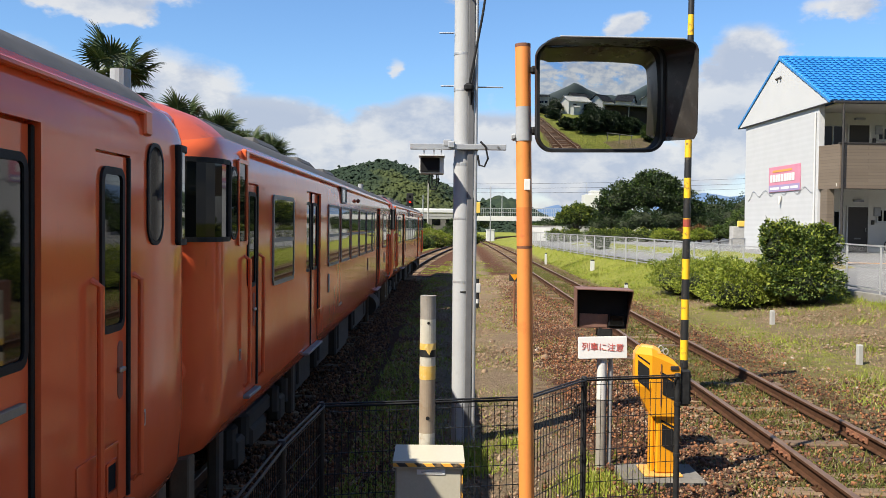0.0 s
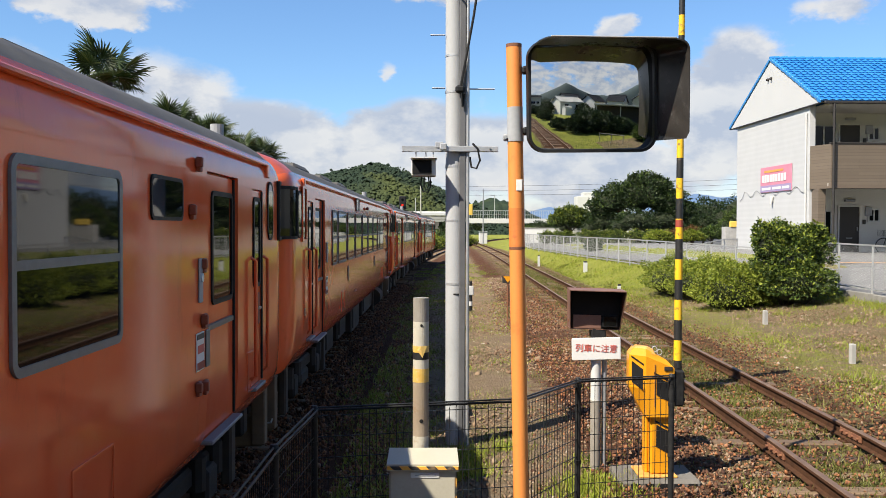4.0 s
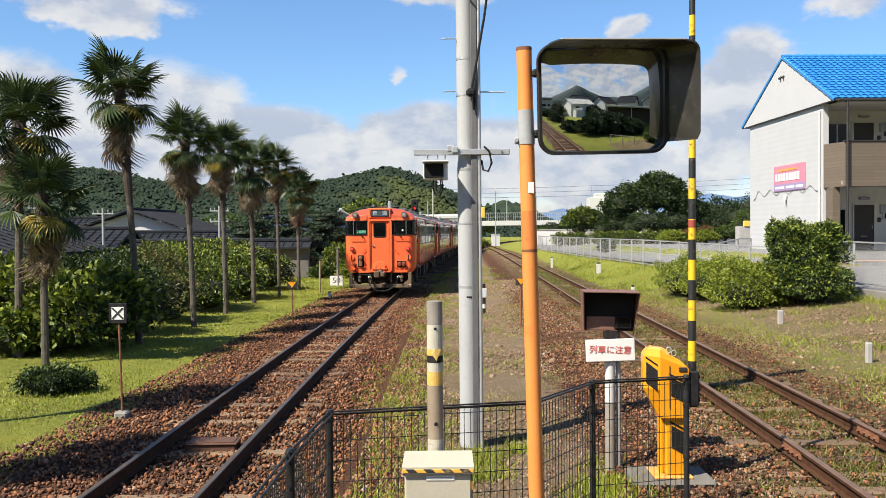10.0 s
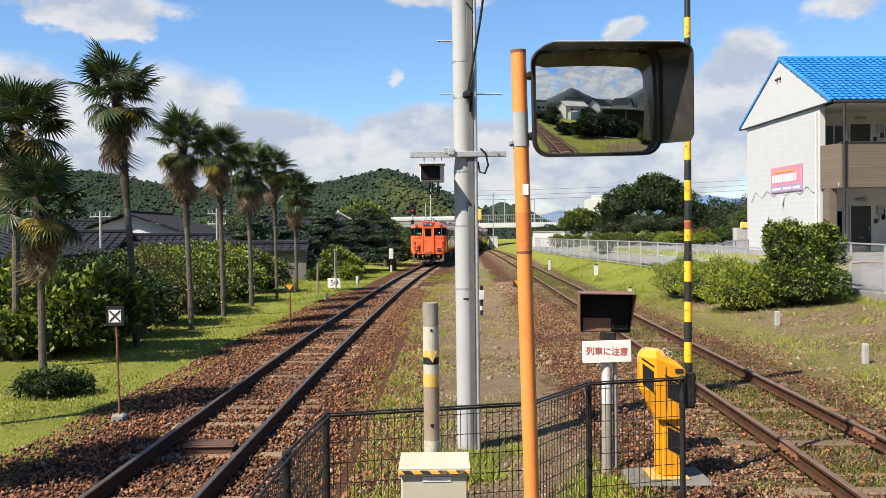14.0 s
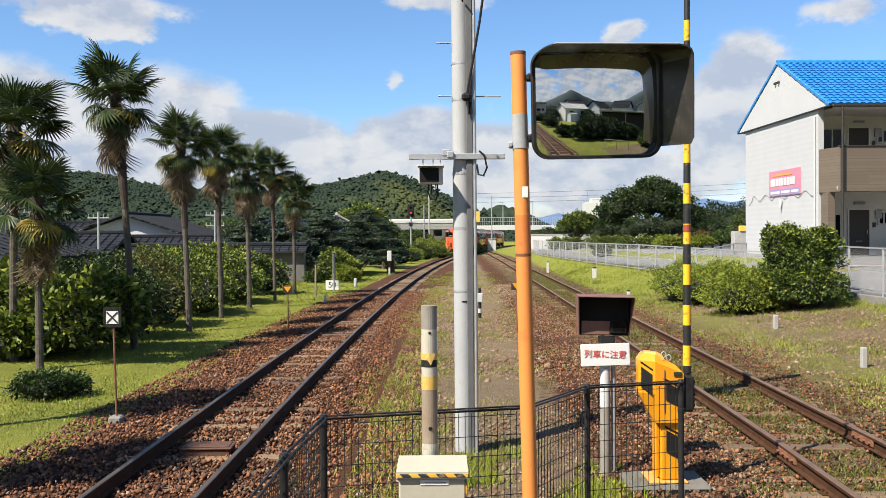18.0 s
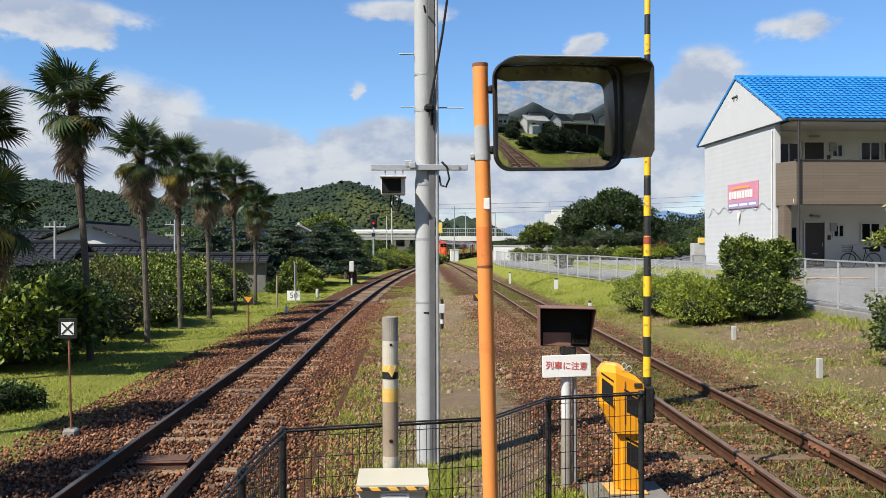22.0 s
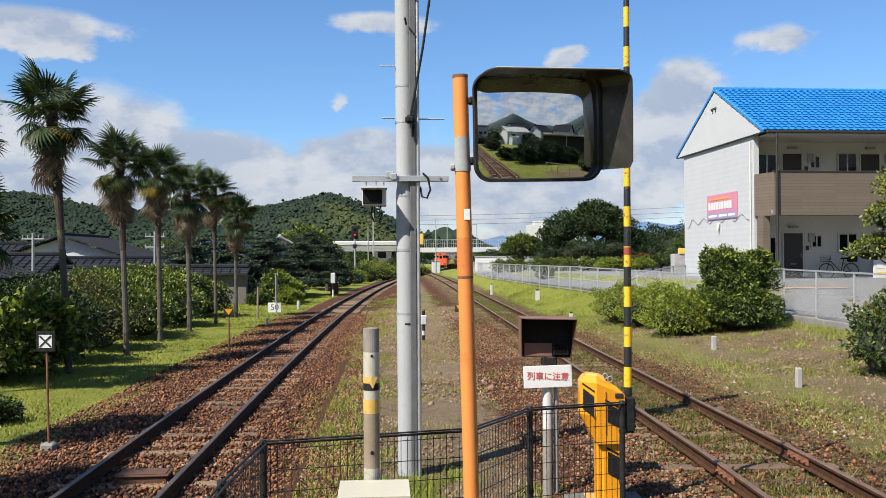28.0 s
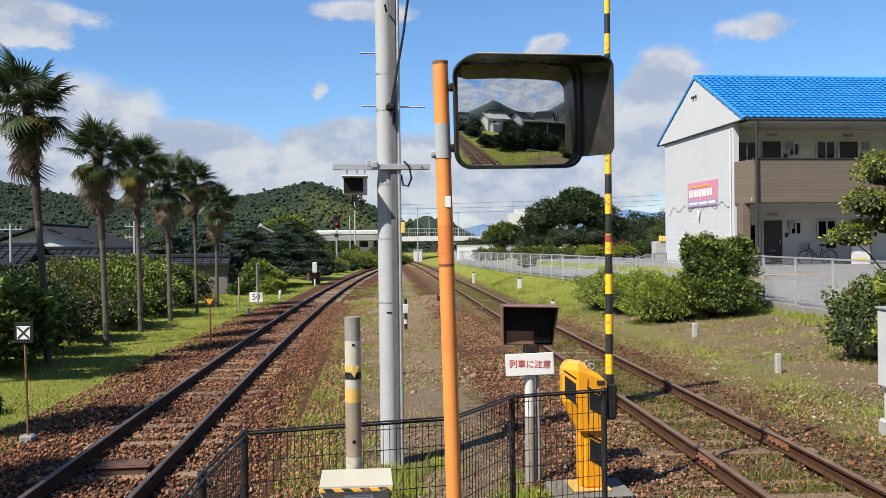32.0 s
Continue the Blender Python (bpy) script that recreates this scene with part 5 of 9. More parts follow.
        put("grab_rail", Geo().tube([(s * 0.58, 0, 1.18), (s * 0.58, -0.05, 1.18), (s * 0.70, -0.05, 1.08), (s * 0.70, 0, 1.08)], 0.010, 6), "train")
        put("grab_rail", Geo().tube([(s * 0.53, 0.05, 3.25), (s * 0.53, -0.05, 3.23), (s * 0.66, -0.05, 3.08), (s * 0.66, 0, 3.08)], 0.010, 6), "train")
        # skirt, steps and pipes under the floor
        def skirt(x0, x1, z0, z1, y0, y1):
            return ((min(s * x0, s * x1), y0, z0), (max(s * x0, s * x1), y1, z1))
        pl_ = put("skirt", Geo().cbox(*skirt(0.0, 1.24, 0.27, 0.42, 0.06, 0.14), 0.012), "plough")
        part("skirt_post", Geo().cbox(*skirt(1.14, 1.28, 0.30, 0.90, 0.04, 0.20), 0.012), "plough", pl_)
        part("skirt_post", Geo().cbox(*skirt(0.40, 0.47, 0.40, 0.90, 0.10, 0.18), 0.010), "plough", pl_)
        part("gusset", Geo().add([(s * 1.15, 0.08, 0.62), (s * 1.15, 0.08, 0.41), (s * 0.90, 0.08, 0.41), (s * 1.15, 0.13, 0.62), (s * 1.15, 0.13, 0.41), (s * 0.90, 0.13, 0.41)],
                                 [(0, 1, 2), (5, 4, 3), (0, 3, 4, 1), (1, 4, 5, 2), (2, 5, 3, 0)]), "plough", pl_)
        part("foot_step", Geo().tube([(s * 1.12, 0.04, 0.40), (s * 1.12, -0.05, 0.38), (s * 1.25, -0.05, 0.40), (s * 1.25, 0.04, 0.42)], 0.011, 6), "chrome", pl_)
        part("hanging_lamp", Geo().cyl((s * 0.86, 0.16, 0.72), (s * 0.86, 0.02, 0.72), 0.075, 0.06, 12).cbox((s * 0.86 - 0.05, 0.06, 0.52), (s * 0.86 + 0.05, 0.14, 0.64), 0.01).cbox((s * 0.86 - 0.03, 0.08, 0.76), (s * 0.86 + 0.03, 0.14, 0.92), 0.008), "plough", pl_)
        hx = 0.46 if s < 0 else 0.72
        hs = put("air_hose", Geo().tube([(s * hx, 0.10, 0.74), (s * hx, -0.10, 0.70), (s * (hx - 0.02), -0.17, 0.52), (s * hx * 0.82, -0.18, 0.34), (s * hx * 0.52, -0.16, 0.20), (s * hx * 0.22, -0.12, 0.14), (s * 0.02, -0.08, 0.17)], 0.027, 8), "rubber", smooth=True)
        part("hose_cock", Geo().cbox((s * hx - 0.032, -0.13, 0.685), (s * hx + 0.032, -0.05, 0.755), 0.018).tube([(s * hx, -0.12, 0.75), (s * hx + 0.06, -0.14, 0.77), (s * hx + 0.11, -0.14, 0.70)], 0.010, 6), "letter", hs, "white-painted hose cock")
        part("hose_band", Geo().cyl((s * hx * 0.82, -0.18, 0.345), (s * hx * 0.80, -0.178, 0.315), 0.031, n=10), "alu", hs)
        put("brake_pipe", Geo().tube([(s * 0.38, 0.12, 0.66), (s * 0.34, -0.08, 0.60), (s * 0.26, -0.13, 0.42), (s * 0.16, -0.11, 0.28), (s * 0.05, -0.06, 0.30)], 0.022, 8), "rubber", smooth=True)
    # gangway door
    d = put("gangway_door", slab_geo(0.72, 1.98, 0.02, 0.06, m=pose(0, 0, 2.02)), "train")
    part("door_surround", ring_geo(0.98, 2.16, 0.075, 0.085, 0.14, m=pose(0, 0, 2.0)), "train", d)
    part("door_frame", ring_geo(0.80, 2.04, 0.04, 0.05, 0.10, m=pose(0, 0, 2.01)), "train", d)
    part("door_glass", slab_geo(0.46, 0.54, 0.028, 0.06, m=pose(0, 0, 2.64)), "glass", d)
    part("glass_seal", ring_geo(0.52, 0.60, 0.035, 0.036, 0.08, m=pose(0, 0, 2.64)), "rubber", d)
    part("handle", Geo().cbox((-0.32, -0.07, 1.98), (-0.20, -0.045, 2.01), 0.008).cyl((-0.30, -0.02, 2.0), (-0.30, -0.07, 2.0), 0.03, n=10), "chrome", d)
    part("gangway_plate", Geo().cbox((-0.30, -0.13, 1.02), (0.30, -0.03, 1.10), 0.02).cyl((0, -0.05, 1.08), (0, -0.09, 1.08), 0.28, 0.26, 20).cbox((-0.22, -0.14, 1.02), (-0.16, -0.06, 1.2), 0.01)
         .cbox((0.16, -0.14, 1.02), (0.22, -0.06, 1.2), 0.01).cbox((-0.02, -0.14, 1.0), (0.03, -0.06, 1.12), 0.01), "train", d)
    # destination box in the roof front
    b = put("destination_box", Geo().cbox((-0.46, -0.04, 3.12), (0.46, 0.62, 3.53), 0.03), "train")
    part("blind", slab_geo(0.68, 0.24, 0.012, 0.03, m=pose(0, -0.04, 3.32)), "blind", b)
    part("blind_frame", ring_geo(0.74, 0.30, 0.03, 0.022, 0.05, m=pose(0, -0.04, 3.32)), "rubber", b)
    for k, ch in ((-0.19, "普"), (0.21, "通")):
        words("blind_letter", ch, 0.20, "letter_blind", b, pose(k, -0.058, 3.32) @ FACE)
    # one-man plate behind the screen, jumper boxes
    op = put("operation_plate", Geo().cbox((-0.96, -0.024, 2.50), (-0.56, -0.016, 2.63), 0.003), "green_sign")
    words("plate_letters", "ワンマン", 0.105, "letter", op, pose(-0.76, -0.028, 2.565) @ FACE)
    put("cab_card", Geo().cbox((0.90, -0.022, 2.58), (0.97, -0.016, 2.66), 0.002), "sign_white")
    j = put("jumper_box", Geo().cbox((-0.94, -0.03, 1.10), (-0.62, 0.0, 1.64), 0.012), "train")
    part("jumper_recess", Geo().cbox((-0.91, -0.035, 1.13), (-0.65, -0.028, 1.61), 0.004), "inside_hood", j)
    part("jumper_head", Geo().cyl((-0.80, -0.03, 1.50), (-0.78, -0.16, 1.48), 0.075, 0.06, 12).cbox((-0.86, -0.12, 1.16), (-0.72, -0.03, 1.40), 0.02), "rust", j)
    part("jumper_cable", Geo().tube([(-0.95, -0.02, 1.24), (-1.02, -0.08, 1.18), (-1.0, -0.06, 0.95), (-0.9, 0.0, 0.9)], 0.02, 6), "rubber", j)
    part("jumper_socket", Geo().cyl((-1.06, 0, 1.26), (-1.06, -0.1, 1.25), 0.06, 0.05, 10), "train_dirty", j)
    part("socket_bracket", Geo().cbox((-1.16, -0.06, 1.0), (-1.0, 0, 1.07), 0.01), "train", j)
    k = put("coupling_box", Geo().cbox((0.66, -0.02, 1.10), (1.10, 0.0, 1.40), 0.008), "train")
    part("box_recess", Geo().cbox((0.69, -0.026, 1.13), (1.07, -0.018, 1.37), 0.003), "inside_hood", k)
    for x in (0.79, 0.97):
        part("plug_cap", Geo().cyl((x, -0.02, 1.25), (x, -0.10, 1.24), 0.082, 0.075, 16).cyl((x, -0.1, 1.27), (x, -0.13, 1.27), 0.02, n=8), "train_dirty", k)
    # dark gear behind the coupler
    put("gear_beam", Geo().cbox((-1.15, 0.42, 0.48), (1.15, 0.62, 0.92), 0.03), "under")
    put("air_tank", Geo().cyl((-0.95, 0.95, 0.62), (-0.30, 0.95, 0.62), 0.2, n=14), "under", smooth=True)
    # coupler
    c = put("coupler", Geo().cbox((-0.13, -0.30, 0.72), (0.13, 0.3, 1.0), 0.04).cbox((-0.22, -0.36, 0.68), (0.02, -0.14, 0.98), 0.05).cbox((0.06, -0.42, 0.72), (0.24, -0.16, 0.94), 0.05)
            .cbox((-0.30, 0.0, 0.86), (-0.2, 0.1, 0.98), 0.02), "coupler_rust")
    ch = Geo()
    for sx in (-0.06, 0.10):
        for k in range(9):
            ch.cbox((sx - 0.012 + 0.004 * k, -0.26, 0.62 - 0.05 * k), (sx + 0.012 + 0.004 * k, -0.245, 0.655 - 0.05 * k), 0.004)
    part("chain", ch, "under", c)
    part("lift_bar", Geo().tube([(-0.9, 0.0, 0.84), (-0.3, -0.02, 0.80), (-0.1, -0.1, 0.92)], 0.014, 6), "under", c)


def bogie(car, u):
    b = part("bogie", Geo().cbox((-1.12, u - 1.6, 0.48), (-1.02, u + 1.6, 0.66), 0.03).cbox((1.02, u - 1.6, 0.48), (1.12, u + 1.6, 0.66), 0.03).cbox((-1.05, u - 0.25, 0.5), (1.05, u + 0.25, 0.75), 0.03)
             .cbox((-1.15, u - 0.35, 0.3), (-1.05, u + 0.35, 0.5), 0.03).cbox((1.05, u - 0.35, 0.3), (1.15, u + 0.35, 0.5), 0.03), "under", car)
    for du in (-1.05, 1.05):
        w = part("wheelset", Geo().cyl((-0.62, u + du, 0.43), (-0.5, u + du, 0.43), 0.43, n=24).cyl((0.5, u + du, 0.43), (0.62, u + du, 0.43), 0.43, n=24).cyl((-1.05, u + du, 0.43), (1.05, u + du, 0.43), 0.07, n=10), "under", b)
        for s in (-1, 1):
            part("axle_box", Geo().cbox((s * 1.12 - 0.08, u + du - 0.16, 0.30), (s * 1.12 + 0.08, u + du + 0.16, 0.58), 0.03).cyl((s * 1.12, u + du - 0.28, 0.45), (s * 1.12, u + du - 0.28, 0.72), 0.09, n=10)
                 .cyl((s * 1.12, u + du + 0.28, 0.45), (s * 1.12, u + du + 0.28, 0.72), 0.09, n=10), "under", w)
    for s in (-1, 1):
        for du in (-1.81, 1.81):
            part("step_bracket", Geo().cbox((s * 1.15 - 0.05, u + du - 0.09, 0.22), (s * 1.15 + 0.05, u + du + 0.09, 0.88), 0.02), "step_iron", car)


def make_car(kind, label):
    car = thing("railcar", pose(-3.05, -60, 0), label, "railcar", "train of four railcars")
    body, roof = car_shell(kind)
    part("body", body, "train", car)
    part("roof", roof, ["train_roof", "train_dome"], car, "dark grey roof with painted end domes")
    for s in (-1, 1):
        flank(car, s, kind)
    for end in (0, 1):
        face(car, end)
    for u in (3.1, CAR_LEN - 3.1):
        bogie(car, u)
    r = random.Random(9)
    for u0, u1, z0, x in ((5.6, 6.9, 0.32, 0.75), (7.2, 8.6, 0.40, 0.8), (8.8, 10.4, 0.36, 0.9), (10.7, 11.6, 0.3, 0.8), (11.9, 14.2, 0.42, 0.85), (14.5, 15.4, 0.38, 0.8)):
        part("equipment_box", Geo().cbox((-x - 0.35, u0, z0), (x + 0.35, u1, 0.92), 0.03).cbox((-x - 0.38, u0 + 0.1, z0 + 0.1), (x + 0.38, u0 + 0.3, 0.9), 0.02), "under", car)
    for s in (-1, 1):
        part("air_tank", Geo().cyl((s * 1.15, 15.6, 0.6), (s * 1.15, 16.6, 0.6), 0.24, n=16), "under", car)
    for u in (3.9, 7.4, 10.4, 13.4, 16.9):
        v = part("roof_vent", Geo().cbox((-0.42, u - 0.42, 3.50), (0.42, u + 0.42, 3.66), 0.06), "train_roof", car)
        part("vent_lid", Geo().cbox((-0.46, u - 0.46, 3.66), (0.46, u + 0.46, 3.69), 0.01), "train_roof", v)
    for u in (5.6, 8.9, 11.9):
        part("cooler", Geo().cbox((-0.75, u - 0.7, 3.42), (0.75, u + 0.7, 3.64), 0.08), "train_roof", car)
    part("exhaust", Geo().cyl((0.30, 1.4, 3.40), (0.30, 1.4, 3.86), 0.085, n=14).cyl((0.30, 1.4, 3.40), (0.30, 1.4, 3.60), 0.11, n=12), "grey_pipe", car)
    part("horn", Geo().cyl((-0.35, 0.9, 3.58), (-0.35, 0.75, 3.66), 0.03, 0.06, 10), "train_roof", car)
    for a, e in ((7.4, 7.45), (7.50, 7.55), (7.60, 7.82)):
        part("number_bar", Geo().cbox((1.452, a, 1.32), (1.455, e, 1.365), 0.001), "letter_dull", car)
    return car


car_a = make_car("single", "vermilion diesel railcar with single end doors and dark roof")
car_b = make_car("double", "vermilion diesel railcar with paired mid doors and dark roof")
cars = [car_a, copy_thing(car_a, pose(-3.05, -80, 0)), car_b, copy_thing(car_b, pose(-3.05, -120, 0))]
# seconds, place of the train's rear end along the line
RUN = ((0, -35.8), (1, -30.0), (2, -23.95), (3, -17.6), (3.5, -14.5), (5.5, -0.45), (6.0, 3.45), (6.6, 8.40), (7, 11.6), (7.5, 15.7), (8.5, 24.2), (9, 28.5), (10, 36.9), (11, 45.2),
       (12, 53.8), (13, 63.2), (14, 73.5), (15, 84), (16.5, 100.5), (17.5, 111.5), (20, 137.5), (23, 158), (25, 172), (28, 197.5), (30, 219), (32, 242))


def place_on_line(s):
    return Vector((track_x(s), s, 0.0))


def motions():
    ts, ss = [r[0] for r in RUN], [r[1] for r in RUN]
    for n, car in enumerate(cars):
        rows = []
        for k in range(129):
            t = k / 4
            s = float(np.interp(t, ts, ss)) + PITCH * n
            # the bogies run on the rails: pose from their two pivots
            p, q = place_on_line(s + 3.1), place_on_line(s + 17.7)
            d = (q - p).normalized()
            o = p - d * 3.1
            rows.append((t, pose(o.x, o.y, 0.0, 0, 0, -math.degrees(math.atan2(d.x, d.y)))))
        walk(car, rows)
# ---- things by the crossing ----
def at_ground(x, y, dz=0.0, rz=0.0):
    return pose(x, y, land(x, y) + dz, 0, 0, rz)


# concrete pole with crossbar, camera and cables
Z0 = land(0.25, 11.06)
cp = thing("utility_pole", pose(0.25, 11.06, Z0), "pale round concrete pole with crossbar and cable troughs", "utility pole")
part("shaft", Geo().cyl((0, 0, 0), (-0.05, 0, 9.2), 0.122, 0.098, 28, mi=0), "pole", cp, smooth=True)
part("cable_trough", Geo().cbox((0.034, -0.140, 0.0), (0.112, -0.075, 7.6), 0.008), "trough", cp)
part("conduit", Geo().cyl((0.139, -0.118, 0.0), (0.130, -0.118, 7.4), 0.021, n=14), "galv", cp, smooth=True)
part("conduit_cap", Geo().cyl((0.1345, -0.118, 3.55), (0.1345, -0.118, 3.62), 0.025, n=14), "dark_pipe", cp)
for z in (1.95, 2.72, 3.38, 4.28, 4.72):
    part("band", Geo().cyl((-0.03 * z / 5, 0, z), (-0.03 * z / 5, 0, z + 0.025), 0.124 - 0.0026 * z, n=28), "galv", cp)
part("dark_band", Geo().cyl((0, 0, 1.83), (0, 0, 1.85), 0.120, n=28), "black", cp)
bar = part("crossbar", Geo().cbox((-0.66, -0.17, 3.56), (0.50, -0.11, 3.63), 0.006), "galv", cp)
part("bracket", Geo().cbox((-0.20, -0.20, 3.58), (-0.12, -0.10, 3.66), 0.01).cbox((-0.26, -0.18, 3.60), (-0.16, -0.14, 3.68), 0.01), "galv", bar)
part("bolt", Geo().cyl((0.40, -0.175, 3.60), (0.40, -0.19, 3.60), 0.012, n=8), "chrome", bar)
camb = part("detector_box", Geo().cbox((-0.54, -0.30, 3.26), (-0.25, -0.05, 3.47), 0.012), "white", cp, "white detector box with black front")
part("front_panel", Geo().cbox((-0.53, -0.312, 3.28), (-0.30, -0.30, 3.45), 0.006), "inside_hood", camb)
part("visor", Geo().cbox((-0.55, -0.40, 3.462), (-0.24, -0.06, 3.478), 0.004), "white", camb)
for x in (-0.50, -0.38, -0.29):
    part("hanger", Geo().cbox((x, -0.15, 3.47), (x + 0.018, -0.13, 3.57), 0.003), "galv", camb)
part("cable_loop", Geo().tube([(-0.42, -0.2, 3.26), (-0.43, -0.2, 3.16), (-0.40, -0.2, 3.08), (-0.34, -0.2, 3.07), (-0.31, -0.2, 3.15), (-0.32, -0.2, 3.26)], 0.009, 6), "rubber", camb, smooth=True)
part("cable_loop", Geo().tube([(-0.39, -0.22, 3.26), (-0.39, -0.22, 3.14), (-0.36, -0.22, 3.1), (-0.33, -0.22, 3.16), (-0.34, -0.22, 3.26)], 0.008, 6), "rubber", camb, smooth=True)
part("side_cable", Geo().tube([(0.19, -0.16, 3.66), (0.25, -0.18, 3.60), (0.28, -0.18, 3.46), (0.24, -0.16, 3.36), (0.18, -0.12, 3.38), (0.16, -0.10, 3.5)], 0.013, 7), "rubber", cp, smooth=True)
part("down_cable", Geo().tube([(0.36, -0.1, 6.6), (0.30, -0.12, 5.9), (0.20, -0.16, 5.2), (0.12, -0.17, 4.75), (0.05, -0.17, 4.36), (0.07, -0.17, 4.1), (0.09, -0.17, 4.25)], 0.016, 7), "rubber", cp, smooth=True)
part("cable_knot", Geo().cbox((-0.02, -0.20, 4.26), (0.10, -0.12, 4.36), 0.03), "rubber", cp)
for z, a, b in ((4.98, -0.32, -0.14), (4.33, 0.12, 0.46), (4.34, -0.30, -0.14)):
    part("step_bolt", Geo().cyl((a, -0.05, z), (b, -0.05, z), 0.009, n=6), "galv", cp)
part("step_bolt", Geo().cyl((0.0, -0.14, 5.46), (-0.02, -0.24, 5.52), 0.012, n=6), "black", cp)
part("yellow_tag", Geo().cbox((0.150, -0.168, 2.80), (0.195, -0.155, 2.93), 0.004), "tag", cp)
topb = part("top_bracket", Geo().cbox((-0.16, -0.17, 5.95), (0.32, -0.11, 6.0), 0.006).cbox((0.22, -0.22, 5.98), (0.34, -0.08, 6.12), 0.01), "galv", cp)
part("top_clamp", Geo().cbox((-0.08, -0.2, 6.02), (0.10, -0.1, 6.12), 0.02), "black", topb)
part("top_cable", Geo().tube([(0.0, -0.17, 6.02), (0.06, -0.18, 5.84), (0.16, -0.18, 5.78), (0.24, -0.18, 5.95)], 0.012, 6), "rubber", topb, smooth=True)

# traffic mirror on its orange pole
mp_ = thing("traffic_mirror", pose(0.455, 4.5, land(0.45, 4.5)), "convex traffic mirror with dark hood on an orange pole", "traffic mirror")
zb = land(0.45, 4.5)


def lean(z):
    return -0.0215 * (z - zb)


def pole_piece(name, z0, z1, r, mat, label=""):
    return part(name, Geo().cyl((lean(z0), 0, z0 - zb), (lean(z1), 0, z1 - zb), r, n=24), mat, mp_, label, True)


pole_piece("pole", zb - 0.05, 3.46, 0.0385, "orange")
pole_piece("pole_cap", 3.455, 3.472, 0.039, "rust")
pole_piece("reflector_band", 3.03, 3.16, 0.0390, "reflector")
pole_piece("clamp", 2.99, 3.03, 0.0415, "reflector")
pole_piece("paint_sleeve", 2.47, 2.66, 0.0392, "orange_dark")
pole_piece("paint_crack", 2.455, 2.468, 0.0396, "rust")
part("clamp_bolt", Geo().cbox((lean(3.0) - 0.062, -0.014, 2.992 - zb), (lean(3.0) - 0.036, 0.014, 3.028 - zb), 0.008).cyl((lean(3.0) - 0.052, -0.014, 3.010 - zb), (lean(3.0) - 0.052, -0.024, 3.010 - zb), 0.009, n=8), "reflector", mp_)
part("sticker", Geo().cbox((lean(2.77) - 0.002, -0.0405, 2.745 - zb), (lean(2.77) + 0.028, -0.034, 2.80 - zb), 0.002), "sign_white", mp_)
MIRROR = pose(0.755, 4.46, 3.205, 0, 0, 0) @ pose(0, 0, 0, 2.0, -1.2, 8)
to_mirror = pose(0.455, 4.5, zb).inverted() @ MIRROR


def mirror_glass():
    """A pillow of a sphere, with rounded corners, bulging towards -y."""
    w, h, r, R, n = 0.632, 0.52, 0.075, 1.75, 22
    vs, fs = [], []
    for j in range(n + 1):
        for i in range(n + 1):
            x, z = w * (i / n - 0.5), h * (j / n - 0.5)
            ox, oz = abs(x) - (w / 2 - r), abs(z) - (h / 2 - r)
            if ox > 0 and oz > 0 and math.hypot(ox, oz) > r:
                k = r / math.hypot(ox, oz)
                x, z = math.copysign(w / 2 - r + ox * k, x), math.copysign(h / 2 - r + oz * k, z)
            y = -(math.sqrt(R * R - x * x - z * z) - math.sqrt(R * R - (w / 2) ** 2 - (h / 2) ** 2))
            vs.append((x, y, z))
    for j in range(n):
        for i in range(n):
            a = j * (n + 1) + i
            fs.append((a, a + 1, a + n + 2, a + n + 1))
    return Geo().add(vs, fs)


part("mirror_glass", mirror_glass(), "mirror", mp_, "convex mirror showing lawn, hedges and houses", True, to_mirror)
part("mirror_rim", ring_geo(0.650, 0.540, 0.014, 0.045, 0.085, 8), "black", mp_, "black rounded rim", False, to_mirror)
part("mirror_shell", slab_geo(0.56, 0.46, 0.03, 0.11, 8, m=pose(0.02, 0.06, 0)), "orange", mp_, m=to_mirror)


def hood():
    """Visor over the top and round the side, flaring forwards and to the right."""
    g, vs = Geo(), []
    top, r = 0.246, 0.055
    path = [(-0.322, 0.13, 0.03)]
    for k in range(7):
        a = radians(180 - 15 * k)
        path.append((-0.322 + r + r * math.cos(a), top - r + r * math.sin(a), 0.03 + 0.18 * k / 6))
    path.append((0.0, top, 0.22))
    for k in range(7):
        a = radians(90 - 15 * k)
        path.append((0.322 - r + r * math.cos(a), top - r + r * math.sin(a), 0.22))
    path += [(0.322, 0.0, 0.22), (0.322, -0.19, 0.215), (0.316, -0.215, 0.20)]
    for x, z, deep in path:
        side = min(max((x - 0.20) / 0.10, 0.0), 1.0)
        fx = 0.078 * side - 0.012 * (x < -0.2)
        for dx, dy, up in ((0, 0, 0), (fx, -deep, -0.002), (fx + 0.004 * side, -deep, 0.005), (0.004 * side, 0, 0.005)):
            vs.append((x + dx, -0.035 + dy, z + up))
    fs = []
    for i in range(len(path) - 1):
        for k in range(4):
            fs.append((i * 4 + k, i * 4 + (k + 1) % 4, (i + 1) * 4 + (k + 1) % 4, (i + 1) * 4 + k))
    e = (len(path) - 1) * 4
    fs += [(3, 2, 1, 0), (e, e + 1, e + 2, e + 3)]
    return g.add(vs, fs)


